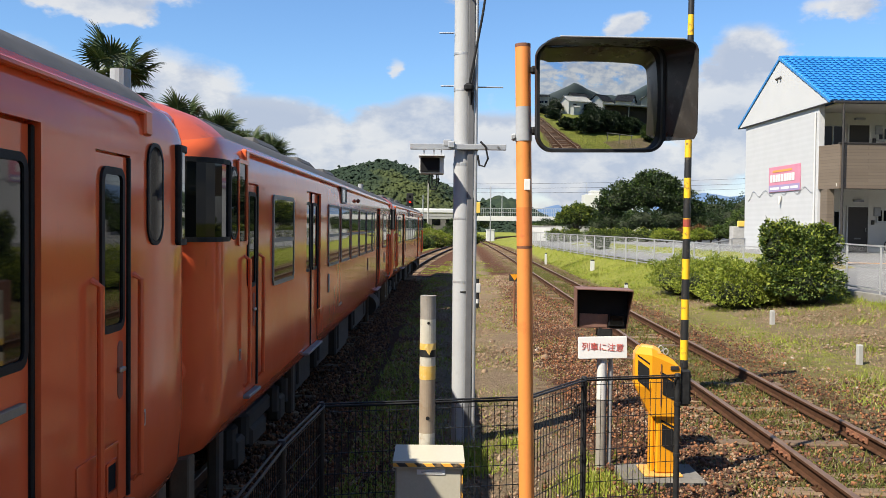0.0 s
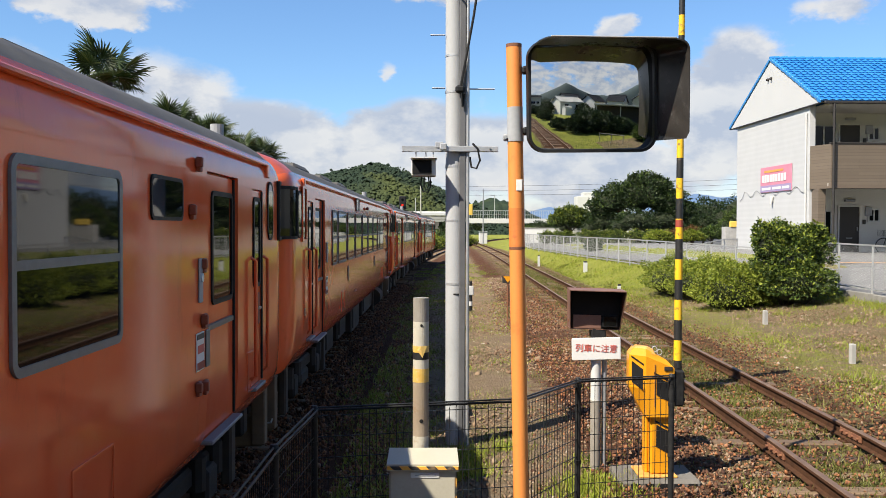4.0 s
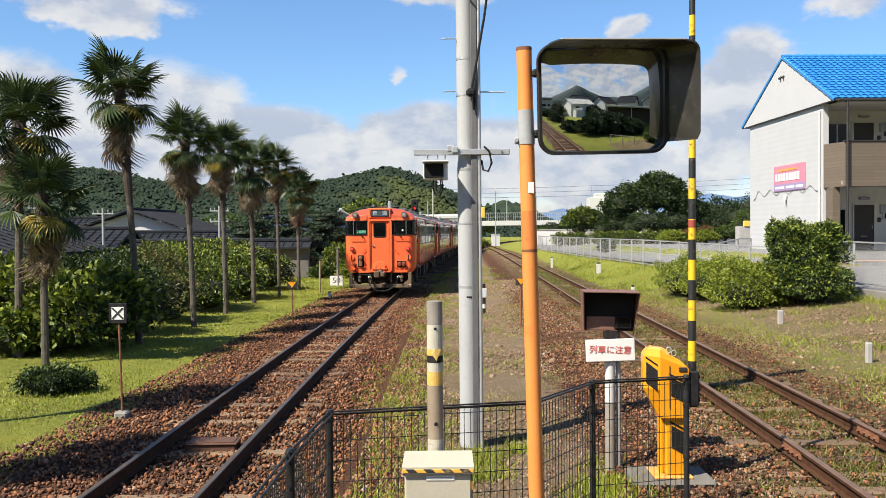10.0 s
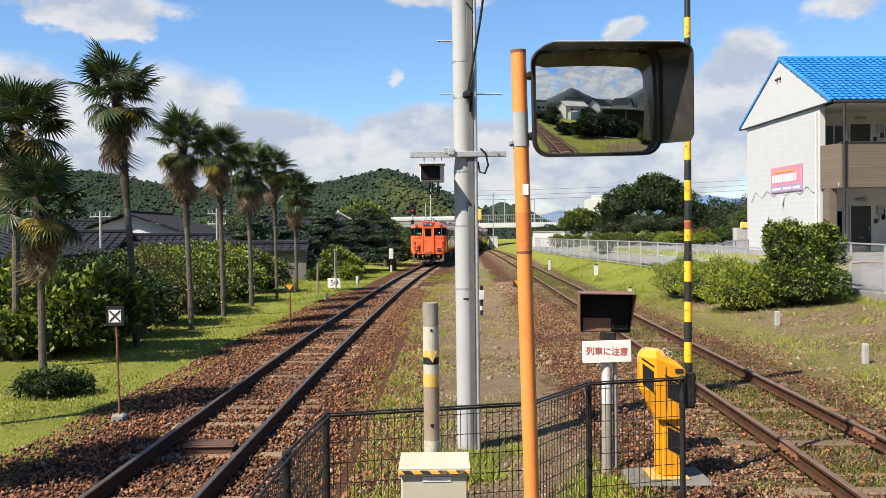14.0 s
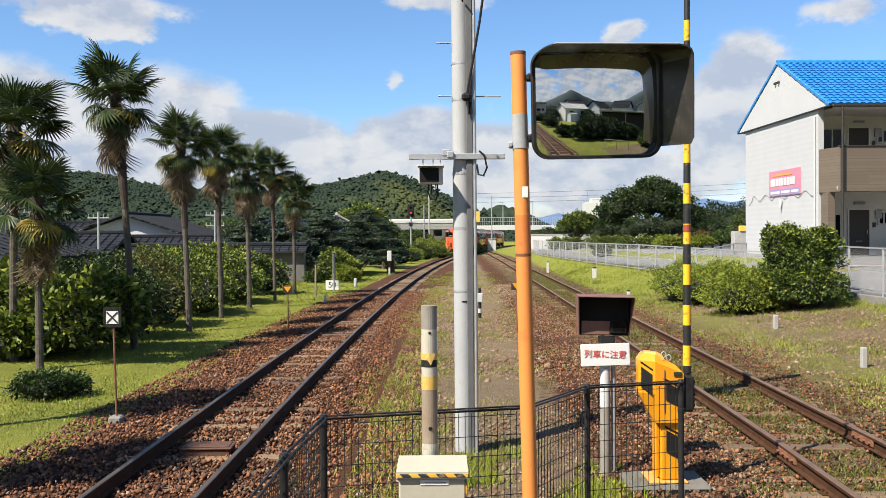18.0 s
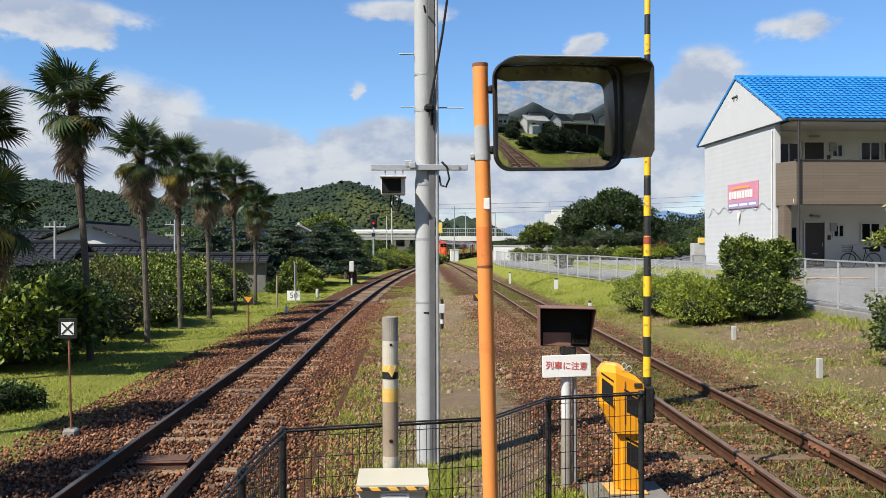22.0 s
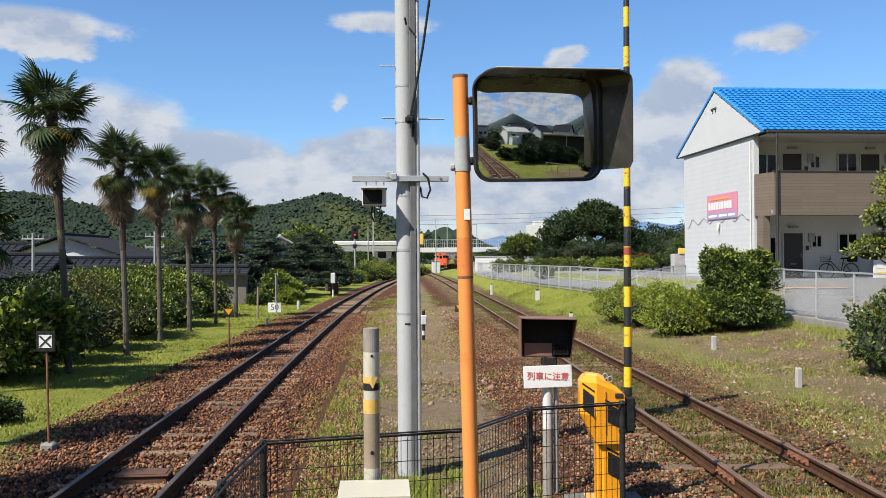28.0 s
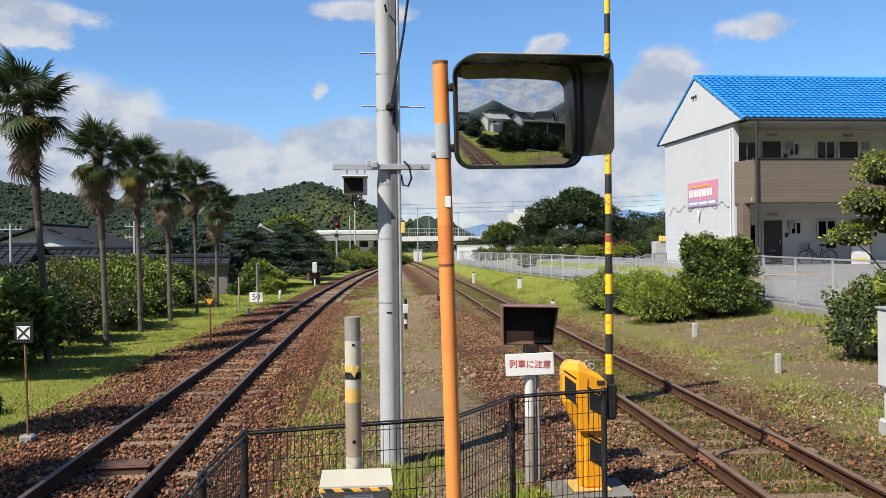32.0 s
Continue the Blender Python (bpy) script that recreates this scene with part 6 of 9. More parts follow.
part("hood", hood(), "mirror_back", mp_, "dark weathered acrylic hood", False, to_mirror)
# the glint along the front of the hood, made as a pale strip
part("hood_edge", Geo().cbox((-0.27, -0.264, 0.2465), (0.335, -0.252, 0.2545), 0.003), "mesh_wire", mp_, "pale strip drawn as the highlight on the hood edge", False, to_mirror)
part("bracket", Geo().cbox((-0.33, 0.055, -0.18), (-0.24, 0.095, -0.14), 0.01).cbox((-0.33, 0.055, 0.12), (-0.24, 0.095, 0.16), 0.01), "black", mp_, m=to_mirror)

# barrier machine and its raised arm
gx, gy = 2.15, 9.0
gb = thing("barrier_machine", pose(gx, gy, land(gx, gy)), "yellow level-crossing barrier machine with black panels", "barrier machine")
z = -land(gx, gy)
blk = part("footing", Geo().cbox((-0.34, -0.26, -0.06), (0.46, 0.36, 0.10), 0.03), "footing", gb, "grey concrete footing with slots")
for i in range(5):
    part("slot", Geo().cbox((-0.24 + 0.14 * i, -0.265, 0.02), (-0.15 + 0.14 * i, -0.258, 0.07), 0.004), "inside_hood", blk)
part("base_plate", Geo().cbox((-0.14, -0.18, 0.10), (0.24, 0.22, 0.125), 0.008), "yellow_worn", gb)
part("neck", Geo().cbox((-0.025, -0.12, 0.12), (0.20, 0.16, 0.80), 0.02).cbox((-0.06, -0.05, 0.12), (-0.025, 0.08, 0.82), 0.01), "yellow", gb)


def head():
    """A five-sided housing: a front to the camera, a front to the crossing and a sloping lid."""
    ring = ((-0.22, -0.02), (-0.08, -0.16), (0.20, -0.16), (0.20, 0.18), (-0.20, 0.18))
    vs = [(max(x, -0.07) if x < 0 else x, y, 0.70) for x, y in ring] + [(x, y, 0.98) for x, y in ring] + [(x, y, 1.30 - 0.22 * max(x + 0.08, 0) * 1.9) for x, y in ring]
    vs += [(x * 0.72 - 0.02, y * 0.72, 1.37 - 0.20 * max(x + 0.08, 0) * 1.9) for x, y in ring]
    fs = [(4, 3, 2, 1, 0), (15, 16, 17, 18, 19)]
    for k in range(3):
        fs += [(k * 5 + i, k * 5 + (i + 1) % 5, (k + 1) * 5 + (i + 1) % 5, (k + 1) * 5 + i) for i in range(5)]
    return Geo().add(vs, fs)


part("head", head(), "yellow", gb)
lid = part("lid", Geo().add([(-0.19, -0.02, 1.33), (-0.07, -0.13, 1.33), (0.02, -0.13, 1.31), (0.02, 0.15, 1.31), (-0.17, 0.15, 1.33), (-0.15, -0.01, 1.385), (-0.06, -0.09, 1.385), (0.0, -0.09, 1.365), (0.0, 0.12, 1.365), (-0.13, 0.12, 1.385)],
                            [(5, 6, 7, 8, 9), (0, 1, 6, 5), (1, 2, 7, 6), (2, 3, 8, 7), (3, 4, 9, 8), (4, 0, 5, 9)]), "yellow_worn", gb, "sun-faded orange lid")
def slant(name, x0, x1, z0, z1, y, drop, mat, parent=None, yy=None):
    y2 = y if yy is None else yy
    g = Geo().add([(x0, y, z0), (x1, y2, z0 - drop), (x1, y2, z1 - drop), (x0, y, z1), (x0, y + 0.01, z0), (x1, y2 + 0.01, z0 - drop), (x1, y2 + 0.01, z1 - drop), (x0, y + 0.01, z1)],
                  [(0, 1, 2, 3), (7, 6, 5, 4), (0, 4, 5, 1), (1, 5, 6, 2), (2, 6, 7, 3), (3, 7, 4, 0)])
    return part(name, g, mat, gb)
slant("black_panel", 0.025, 0.195, 0.92, 1.10, -0.166, 0.09, "inside_hood")
slant("black_panel", 0.035, 0.195, 0.40, 0.62, -0.126, 0.09, "inside_hood")
slant("black_panel", -0.195, -0.105, 1.03, 1.24, -0.052, 0.07, "inside_hood", None, -0.142)
slant("stripe", 0.0, 0.195, 1.125, 1.145, -0.166, 0.10, "inside_hood")
slant("stripe", 0.02, 0.195, 0.645, 0.665, -0.126, 0.09, "inside_hood")
slant("stripe", -0.20, -0.10, 1.275, 1.295, -0.045, 0.07, "inside_hood", None, -0.145)
part("maker_plate", Geo().cbox((0.10, -0.172, 1.16), (0.18, -0.160, 1.20), 0.003), "bronze", gb)
part("seam", Geo().cbox((0.005, -0.170, 0.80), (0.012, -0.158, 1.22), 0.002), "rust", gb)
part("lifting_eye", Geo().tube([(0.04 + 0.025 * math.cos(a), 0.0, 1.35 + 0.03 * math.sin(a)) for a in np.linspace(0, 6.0, 9)], 0.006, 5).tube([(0.09 + 0.025 * math.cos(a), 0.0, 1.32 + 0.03 * math.sin(a)) for a in np.linspace(0, 6.0, 9)], 0.006, 5), "galv", gb)
ho = part("arm_holder", Geo().cbox((0.19, -0.14, 0.80), (0.31, -0.03, 1.16), 0.02).cbox((0.215, -0.12, 1.10), (0.285, -0.05, 1.24), 0.012), "black", gb)
for zz in (0.86, 0.97, 1.09):
    part("holder_bolt", Geo().cyl((0.31, -0.085, zz), (0.325, -0.085, zz), 0.018, n=8), "black", ho)
part("arm", Geo().cyl((0.25, -0.085, 1.18), (0.265, -0.085, 5.9), 0.040, 0.026, 14), "arm", gb, "raised barrier arm banded black and yellow", True)
part("arm_reflector", Geo().cyl((0.2545, -0.085, 2.57), (0.2545, -0.085, 2.645), 0.0372, n=14), "red_mark", gb)

# warning lamp with hood, and the notice under it
sx_, sy_ = 1.72, 9.65
sp = thing("warning_post", pose(sx_, sy_, land(sx_, sy_)), "white and grey post with brown lamp hood and red-lettered notice", "warning sign")
h0 = -land(sx_, sy_)
part("post_top", Geo().cyl((0, 0, 0.75), (0, 0, 1.22 + h0), 0.054, n=20), "white", sp, smooth=True)
part("post", Geo().cyl((0, 0, 0), (0, 0, 0.75), 0.055, n=20), "post_grey", sp, smooth=True)
part("conduit", Geo().cyl((0.095, 0.02, 0), (0.095, 0.02, 1.3 + h0), 0.026, n=12), "galv", sp, smooth=True)
pl = part("notice", slab_geo(0.52, 0.235, 0.012, 0.012, 3, m=pose(-0.01, -0.07, 1.285 + h0, 0, -1.6)), "sign_white", sp, "white plate with red lettering")
words("lettering", "列車に注意", 0.091, "red_letter", pl, pose(-0.01, -0.085, 1.285 + h0) @ FACE @ pose(0, 0, 0, 0, 0, -1.6))
nk = part("lamp_neck", Geo().cbox((-0.06, -0.05, 1.39 + h0), (0.10, 0.08, 1.52 + h0), 0.015), "black", sp)
lamp_m = pose(-0.01, 0.0, 1.70 + h0, 0, 1.2, -4)


def lamp_hood():
    """A box lantern whose sides and roof project as a visor."""
    g = Geo()
    w0, w1, h, d = 0.27, 0.295, 0.215, 0.42
    t = 0.008
    f, b = -0.27, 0.15
    # roof, floor, cheeks and back
    g.add([(-w1, f, h), (w1, f, h), (w1, b, h), (-w1, b, h), (-w1, f, h - t), (w1, f, h - t), (w1, b, h - t), (-w1, b, h - t)],
          [(0, 1, 2, 3), (7, 6, 5, 4), (0, 4, 5, 1), (1, 5, 6, 2), (2, 6, 7, 3), (3, 7, 4, 0)])
    for s in (-1, 1):
        x0, x1 = s * w1, s * w0
        g.add([(x0, f, h), (x1 * 0.98, -0.05, -h), (x1 * 0.98, b, -h), (x0, b, h), (x0 - s * t, f, h), (x1 * 0.98 - s * t, -0.05, -h), (x1 * 0.98 - s * t, b, -h), (x0 - s * t, b, h)],
              [(0, 1, 2, 3), (7, 6, 5, 4), (0, 4, 5, 1), (1, 5, 6, 2), (2, 6, 7, 3), (3, 7, 4, 0)])
    g.box((-w0, -0.05, -h), (w0, b, -h + t))
    g.box((-w1 + t, b - t, -h + t), (w1 - t, b, h - t))
    return g


lh = part("lamp_hood", lamp_hood(), "brown_hood", sp, "weathered brown sheet hood", False, lamp_m)
part("lamp_front", Geo().cbox((-0.26, -0.045, -0.205), (0.26, 0.13, 0.20), 0.004), "inside_hood", lh)
part("lower_panel", Geo().cbox((-0.24, -0.055, -0.205), (0.06, -0.045, -0.06), 0.004), "brown_hood", lh)
lw = part("lamp_window", Geo().cbox((0.065, -0.075, -0.185), (0.235, -0.045, -0.055), 0.006), "inside_hood", lh)
part("lamp_glass", Geo().cbox((0.085, -0.079, -0.17), (0.215, -0.073, -0.07), 0.003), "glass", lw)
part("rivet", Geo().cyl((-0.285, -0.1, -0.12), (-0.295, -0.1, -0.12), 0.018, n=8), "rust", lh)

# striped post and the cream cabinet before it
wp = thing("striped_post", pose(-0.105, 6.35, land(-0.1, 6.35)), "old round post with flaking cream paint and torn tape", "post")
h1 = -land(-0.1, 6.35)
for name, za, zb2, mat in (("cap", 1.905, 2.07, "post_grey"), ("ring", 1.86, 1.905, "post_cream"), ("painted_section", 1.735, 1.86, "post_cream"), ("yellow_tape", 1.69, 1.735, "tape_yellow"), ("black_tape", 1.64, 1.69, "black"),
                           ("painted_section", 1.575, 1.64, "post_cream"), ("yellow_tape", 1.48, 1.575, "tape_yellow"), ("bare_section", 1.10, 1.48, "post_brown"), ("foot", -0.1, 1.10, "post_cream")):
    r = 0.0555 if "tape" not in name else 0.0570
    part(name, Geo().cyl((0, 0, za + h1), (0, 0, zb2 + h1), r, n=22), mat, wp, smooth=False)
part("tape_flap", Geo().add([(-0.056, -0.02, 1.735 + h1), (0.0, -0.060, 1.735 + h1), (0.045, -0.045, 1.735 + h1), (0.012, -0.062, 1.655 + h1), (-0.02, -0.059, 1.70 + h1)], [(0, 4, 1), (1, 4, 3), (1, 3, 2)]), "tape_yellow", wp)
part("hole", Geo().cyl((0.005, -0.05, 1.21 + h1), (0.005, -0.0575, 1.21 + h1), 0.014, n=10), "inside_hood", wp)
part("hole", Geo().cyl((0.005, -0.05, 1.88 + h1), (0.005, -0.0575, 1.88 + h1), 0.010, n=10), "inside_hood", wp)
cb = thing("cable_cabinet", pose(-0.085, 6.12, land(-0.1, 6.1)), "cream metal cabinet with black and orange striped lid", "cabinet")
h2 = -land(-0.1, 6.1)
part("body", Geo().cbox((-0.225, -0.12, -0.05), (0.225, 0.13, 0.955 + h2), 0.012), "cream", cb)
lidb = part("lid", Geo().add([(-0.24, -0.145, 0.945 + h2), (0.24, -0.145, 0.945 + h2), (0.24, 0.15, 0.985 + h2), (-0.24, 0.15, 0.985 + h2), (-0.24, -0.145, 0.99 + h2), (0.24, -0.145, 0.99 + h2), (0.235, 0.15, 1.03 + h2), (-0.235, 0.15, 1.03 + h2)],
                             [(3, 2, 1, 0), (4, 5, 6, 7), (0, 1, 5, 4), (1, 2, 6, 5), (2, 3, 7, 6), (3, 0, 4, 7)]), "cream", cb)
part("hazard_strip", Geo().cbox((-0.238, -0.150, 0.953 + h2), (0.238, -0.144, 0.978 + h2), 0.002), "hazard", lidb)
part("hazard_strip", Geo().cbox((0.226, -0.125, 0.3 + h2), (0.230, -0.085, 0.93 + h2), 0.002), "hazard", cb)
part("label", Geo().cbox((-0.08, -0.125, 0.895 + h2), (0.11, -0.119, 0.93 + h2), 0.002), "sign_white", cb)
part("label_bar", Geo().cbox((-0.05, -0.128, 0.908 + h2), (0.09, -0.124, 0.917 + h2), 0.001), "grey_pipe", cb)


# ---- black mesh fence round the platform end ----
def mesh_panel(length, height, step=0.05, rows=8):
    g = Geo()
    n = max(int(length / step), 1)
    r = 0.0022
    for i in range(n + 1):
        x = length * i / n
        g.box((x - r, -r, 0.06), (x + r, r, height - 0.02))
        g.add([(x - r, -r, height - 0.02), (x + r, -r, height - 0.02), (x + r, -0.03, height + 0.01), (x - r, -0.03, height + 0.01)], [(0, 1, 2, 3)])
    for k in range(rows + 1):
        zz = 0.08 + (height - 0.12) * k / rows
        g.box((0, -0.003, zz - 0.0025), (length, 0.003, zz + 0.0025))
    for yy, zz in ((-0.03, 0.01), (0.0, 0.02), (0.018, -0.005)):
        g.cyl((0, yy, height + zz), (length, yy, height + zz), 0.007, n=6)
    return g


fence = thing("mesh_fence", pose(0, 0, 0), "black coated wire mesh fence with round posts", "fence")
FP = ((-1.0, 1.9), (-0.985, 3.0), (-0.97, 4.15), (-0.95, 5.3), (-0.87, 6.46), (0.64, 6.82), (1.22, 7.7), (2.08, 7.92))
for i, (x, y) in enumerate(FP):
    z0 = land(x, y)
    po = part("post", Geo().cyl((x, y, z0 - 0.05), (x, y, 1.265), 0.026, n=14), "black", fence, smooth=True)
    part("cap", Geo().cyl((x, y, 1.265), (x, y, 1.285), 0.030, 0.022, 14), "black", po)
    for zz in (0.55, 1.0, 1.2):
        part("clip", Geo().cyl((x, y, zz), (x, y, zz + 0.03), 0.031, n=12), "black", po)
    if i:
        p, q = Vector((*FP[i - 1], 0)), Vector((x, y, 0))
        d = q - p
        part("mesh_panel", mesh_panel(d.length, 1.25 - z0, 0.05, 8), "black", fence, m=pose(p.x, p.y, z0, 0, 0, math.degrees(math.atan2(d.y, d.x))))

# white equipment cabinet on the bank
ec = thing("equipment_cabinet", pose(6.79, 10.9, land(6.79, 10.9), 0, 0, -6), "white equipment cabinet with dark lettering on a footing", "cabinet")
part("footing", Geo().cbox((-0.30, -0.25, -0.1), (0.32, 0.25, 0.20), 0.03), "concrete", ec)
part("pedestal", Geo().cbox((-0.24, -0.2, 0.20), (0.26, 0.2, 0.62), 0.01), "white", ec)
part("body", Geo().cbox((-0.30, -0.24, 0.62), (0.34, 0.24, 1.60), 0.012), "white", ec)
part("lid", Geo().cbox((-0.32, -0.27, 1.60), (0.36, 0.27, 1.635), 0.01), "galv", ec)
part("lifting_ring", Geo().tube([(-0.24 + 0.025 * math.cos(a), -0.2, 1.66 + 0.025 * math.sin(a)) for a in np.linspace(0, 6.2, 9)], 0.006, 5), "galv", ec)
for i in range(4):
    part("lettering_bar", Geo().cbox((-0.20 + 0.085 * i, -0.245, 1.30), (-0.14 + 0.085 * i, -0.239, 1.37), 0.002), "black_letter", ec)
for zz, w in ((1.24, 0.16), (0.98, 0.22), (0.90, 0.22), (0.80, 0.22)):
    part("lettering_bar", Geo().cbox((-0.18, -0.245, zz), (-0.18 + w, -0.239, zz + 0.03), 0.002), "grey_pipe", ec)
for x, zz in ((-0.27, 1.5), (-0.27, 1.1), (-0.27, 0.72)):
    part("screw", Geo().cyl((x, -0.238, zz), (x, -0.248, zz), 0.012, n=8), "galv", ec)

# ---- signs and markers along the line ----
xs_ = thing("cross_sign", at_ground(-4.94, 13.56), "square dark sign with white field and black cross", "railway sign")
part("footing", Geo().cbox((-0.10, -0.10, -0.05), (0.10, 0.10, 0.12), 0.025), "kerb_old", xs_)
part("post", Geo().cyl((0, 0, 0.1), (-0.03, 0, 1.62), 0.017, n=8), "rust", xs_)
sg = part("plate", slab_geo(0.27, 0.30, 0.012, 0.01, 3, m=pose(-0.035, -0.02, 1.60)), "black", xs_)
part("field", slab_geo(0.185, 0.19, 0.004, 0.005, 3, m=pose(-0.035, -0.033, 1.60)), "sign_white", sg)
part("cross", Geo().box((-0.115, -0.002, -0.013), (0.115, 0.0, 0.013), pose(-0.035, -0.0385, 1.60, 0, 45)).box((-0.115, -0.003, -0.013), (0.115, -0.0005, 0.013), pose(-0.035, -0.0385, 1.60, 0, -45)), "black_letter", sg)


def triangle_sign(x, y, h, label):
    t = thing("triangle_marker", at_ground(x, y), label, "railway sign", "triangle markers")
    part("post", Geo().cyl((0, 0, 0), (0, 0, h), 0.025, n=8), "rust", t)
    p = part("plate", slab_geo(0.29, 0.20, 0.01, 0.01, 3, m=pose(0, -0.03, h)), "bronze", t)
    part("triangle", Geo().add([(-0.12, -0.046, h + 0.085), (0.12, -0.046, h + 0.085), (0, -0.046, h - 0.085), (-0.12, -0.043, h + 0.085), (0.12, -0.043, h + 0.085), (0, -0.043, h - 0.085)],
                               [(0, 2, 1), (3, 4, 5), (0, 1, 4, 3), (1, 2, 5, 4), (2, 0, 3, 5)]), "yellow", p)


triangle_sign(-4.67, 27.0, 1.22, "rusty post with dark plate and orange triangle")
triangle_sign(1.93, 24.0, 1.25, "rusty post with yellow triangle plate")
s5 = thing("speed_sign", at_ground(-5.75, 46.5), "low white speed board with black numerals", "railway sign")
part("board", slab_geo(0.66, 0.50, 0.015, 0.02, 3, m=pose(0, 0, 0.30)), "sign_white", s5)
words("numerals", "50", 0.42, "black_letter", s5, pose(0, -0.018, 0.30) @ FACE)
part("post", Geo().cyl((-0.05, 0.03, 0), (-0.05, 0.03, 0.55), 0.025, n=8), "rust", s5)
for x, y, h, mat in ((-5.9, 41.5, 1.5, "post_brown"), (-5.6, 46.0, 1.9, "grey_pipe"), (-6.0, 49.0, 2.0, "post_grey")):
    st = thing("stake", at_ground(x, y), "thin upright stake in the lawn", "stake", "stakes")
    part("rod", Geo().cyl((0, 0, 0), (0.02, 0, h), 0.045, n=8), mat, st)
    part("tip", Geo().cyl((0.02, 0, h), (0.02, 0, h + 0.08), 0.05, 0.03, 8), "black", st)


def stub(x, y, h, r, mat, cap, label):
    t = thing("marker_stub", at_ground(x, y, -0.02), label, "marker post", "marker stubs")
    part("stub", Geo().cbox((-r, -r, 0), (r, r, h), 0.012), mat, t)
    if cap:
        part("cap", Geo().cbox((-r * 0.9, -r * 0.9, h), (r * 0.9, r * 0.9, h + 0.07), 0.012), cap, t)


stub(8.26, 22.5, 0.38, 0.055, "concrete", None, "small square concrete boundary stub")
stub(7.53, 16.2, 0.40, 0.05, "concrete", None, "small square concrete boundary stub")
stub(7.83, 47.0, 0.52, 0.10, "white", "black", "white stub with dark cap on the lawn")
stub(7.07, 34.6, 0.30, 0.06, "white", "black", "white stub with dark cap on the lawn")
stub(6.9, 60.0, 0.70, 0.07, "white", "black", "white stub with dark cap on the lawn")
stub(-4.9, 50.0, 0.5, 0.07, "white", None, "white stub beside the main line")
stub(-5.0, 38.0, 0.35, 0.05, "white", None, "white stub beside the main line")
mk = thing("banded_marker", at_ground(1.15, 29.0), "short black and white banded marker post", "marker post")
part("post", Geo().cyl((0, 0, 0), (0, 0, 0.95), 0.05, n=10), "black", mk)
part("white_box", Geo().cbox((-0.09, -0.07, 0.5), (0.09, 0.07, 0.80), 0.015), "white", mk)
part("white_band", Geo().cyl((0, 0, 0.16), (0, 0, 0.3), 0.055, n=10), "white", mk)
# ---- plants ----
LEAF = [(0, 0, 0), (0.28, 0.45, 0.07), (0, 1.0, -0.05), (-0.28, 0.45, 0.07)]
LEAF_F = [(0, 1, 2), (0, 2, 3)]


def leaf_cloud(name, blobs, n, size, mat, parent, seed, droop=0.9, label="", shell=0.35):
    """Leaves strewn through and over a set of ellipsoids (x, y, z, rx, ry, rz), in the parent's space."""
    g = np.random.default_rng(seed)
    blobs = np.asarray(blobs, float)
    area = (blobs[:, 3] * blobs[:, 4] + blobs[:, 4] * blobs[:, 5] + blobs[:, 3] * blobs[:, 5])
    pick = g.choice(len(blobs), n, p=area / area.sum())
    d = g.normal(0, 1, (n, 3))
    d /= np.linalg.norm(d, axis=1)[:, None]
    d[:, 2] = np.where(d[:, 2] < -0.45, -d[:, 2], d[:, 2])
    lump = 1 + 0.16 * np.sin(d[:, 0] * 7 + pick) * np.sin(d[:, 1] * 6 + 2 * pick) + 0.12 * np.sin(d[:, 2] * 9 + d[:, 0] * 5)
    p = blobs[pick, :3] + d * blobs[pick, 3:] * (lump * (1 - shell * g.uniform(0, 1, n) ** 2))[:, None]
    # leaves lie roughly outwards, hanging over
    out = d + 0.75 * g.normal(0, 1, (n, 3)) + np.array([0, 0, -0.25 * droop])
    out /= np.linalg.norm(out, axis=1)[:, None]
    side = np.cross(out, g.normal(0, 1, (n, 3)))
    side /= np.linalg.norm(side, axis=1)[:, None]
    up = np.cross(side, out)
    s = size * g.uniform(0.6, 1.35, n)
    rot = np.stack([side, out, up], -1) * s[:, None, None]
    me = many(LEAF, LEAF_F, (rot, p), name)
    me.materials.append(M[mat])
    ob = new(name, me)
    ob.parent = parent
    if label:
        tagged(ob, label=label)
    return ob


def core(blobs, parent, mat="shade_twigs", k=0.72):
    """Lumpy dark masses that fill a plant, its inner shade put into their colour."""
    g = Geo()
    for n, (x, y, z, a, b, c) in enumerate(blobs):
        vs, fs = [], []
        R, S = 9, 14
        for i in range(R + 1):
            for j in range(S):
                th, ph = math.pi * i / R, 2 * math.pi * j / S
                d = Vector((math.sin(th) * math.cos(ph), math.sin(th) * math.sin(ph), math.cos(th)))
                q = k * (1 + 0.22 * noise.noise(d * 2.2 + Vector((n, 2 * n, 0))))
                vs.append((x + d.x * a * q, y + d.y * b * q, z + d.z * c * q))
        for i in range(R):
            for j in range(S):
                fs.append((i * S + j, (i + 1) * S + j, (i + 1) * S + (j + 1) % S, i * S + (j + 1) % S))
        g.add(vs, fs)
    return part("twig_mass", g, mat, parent)


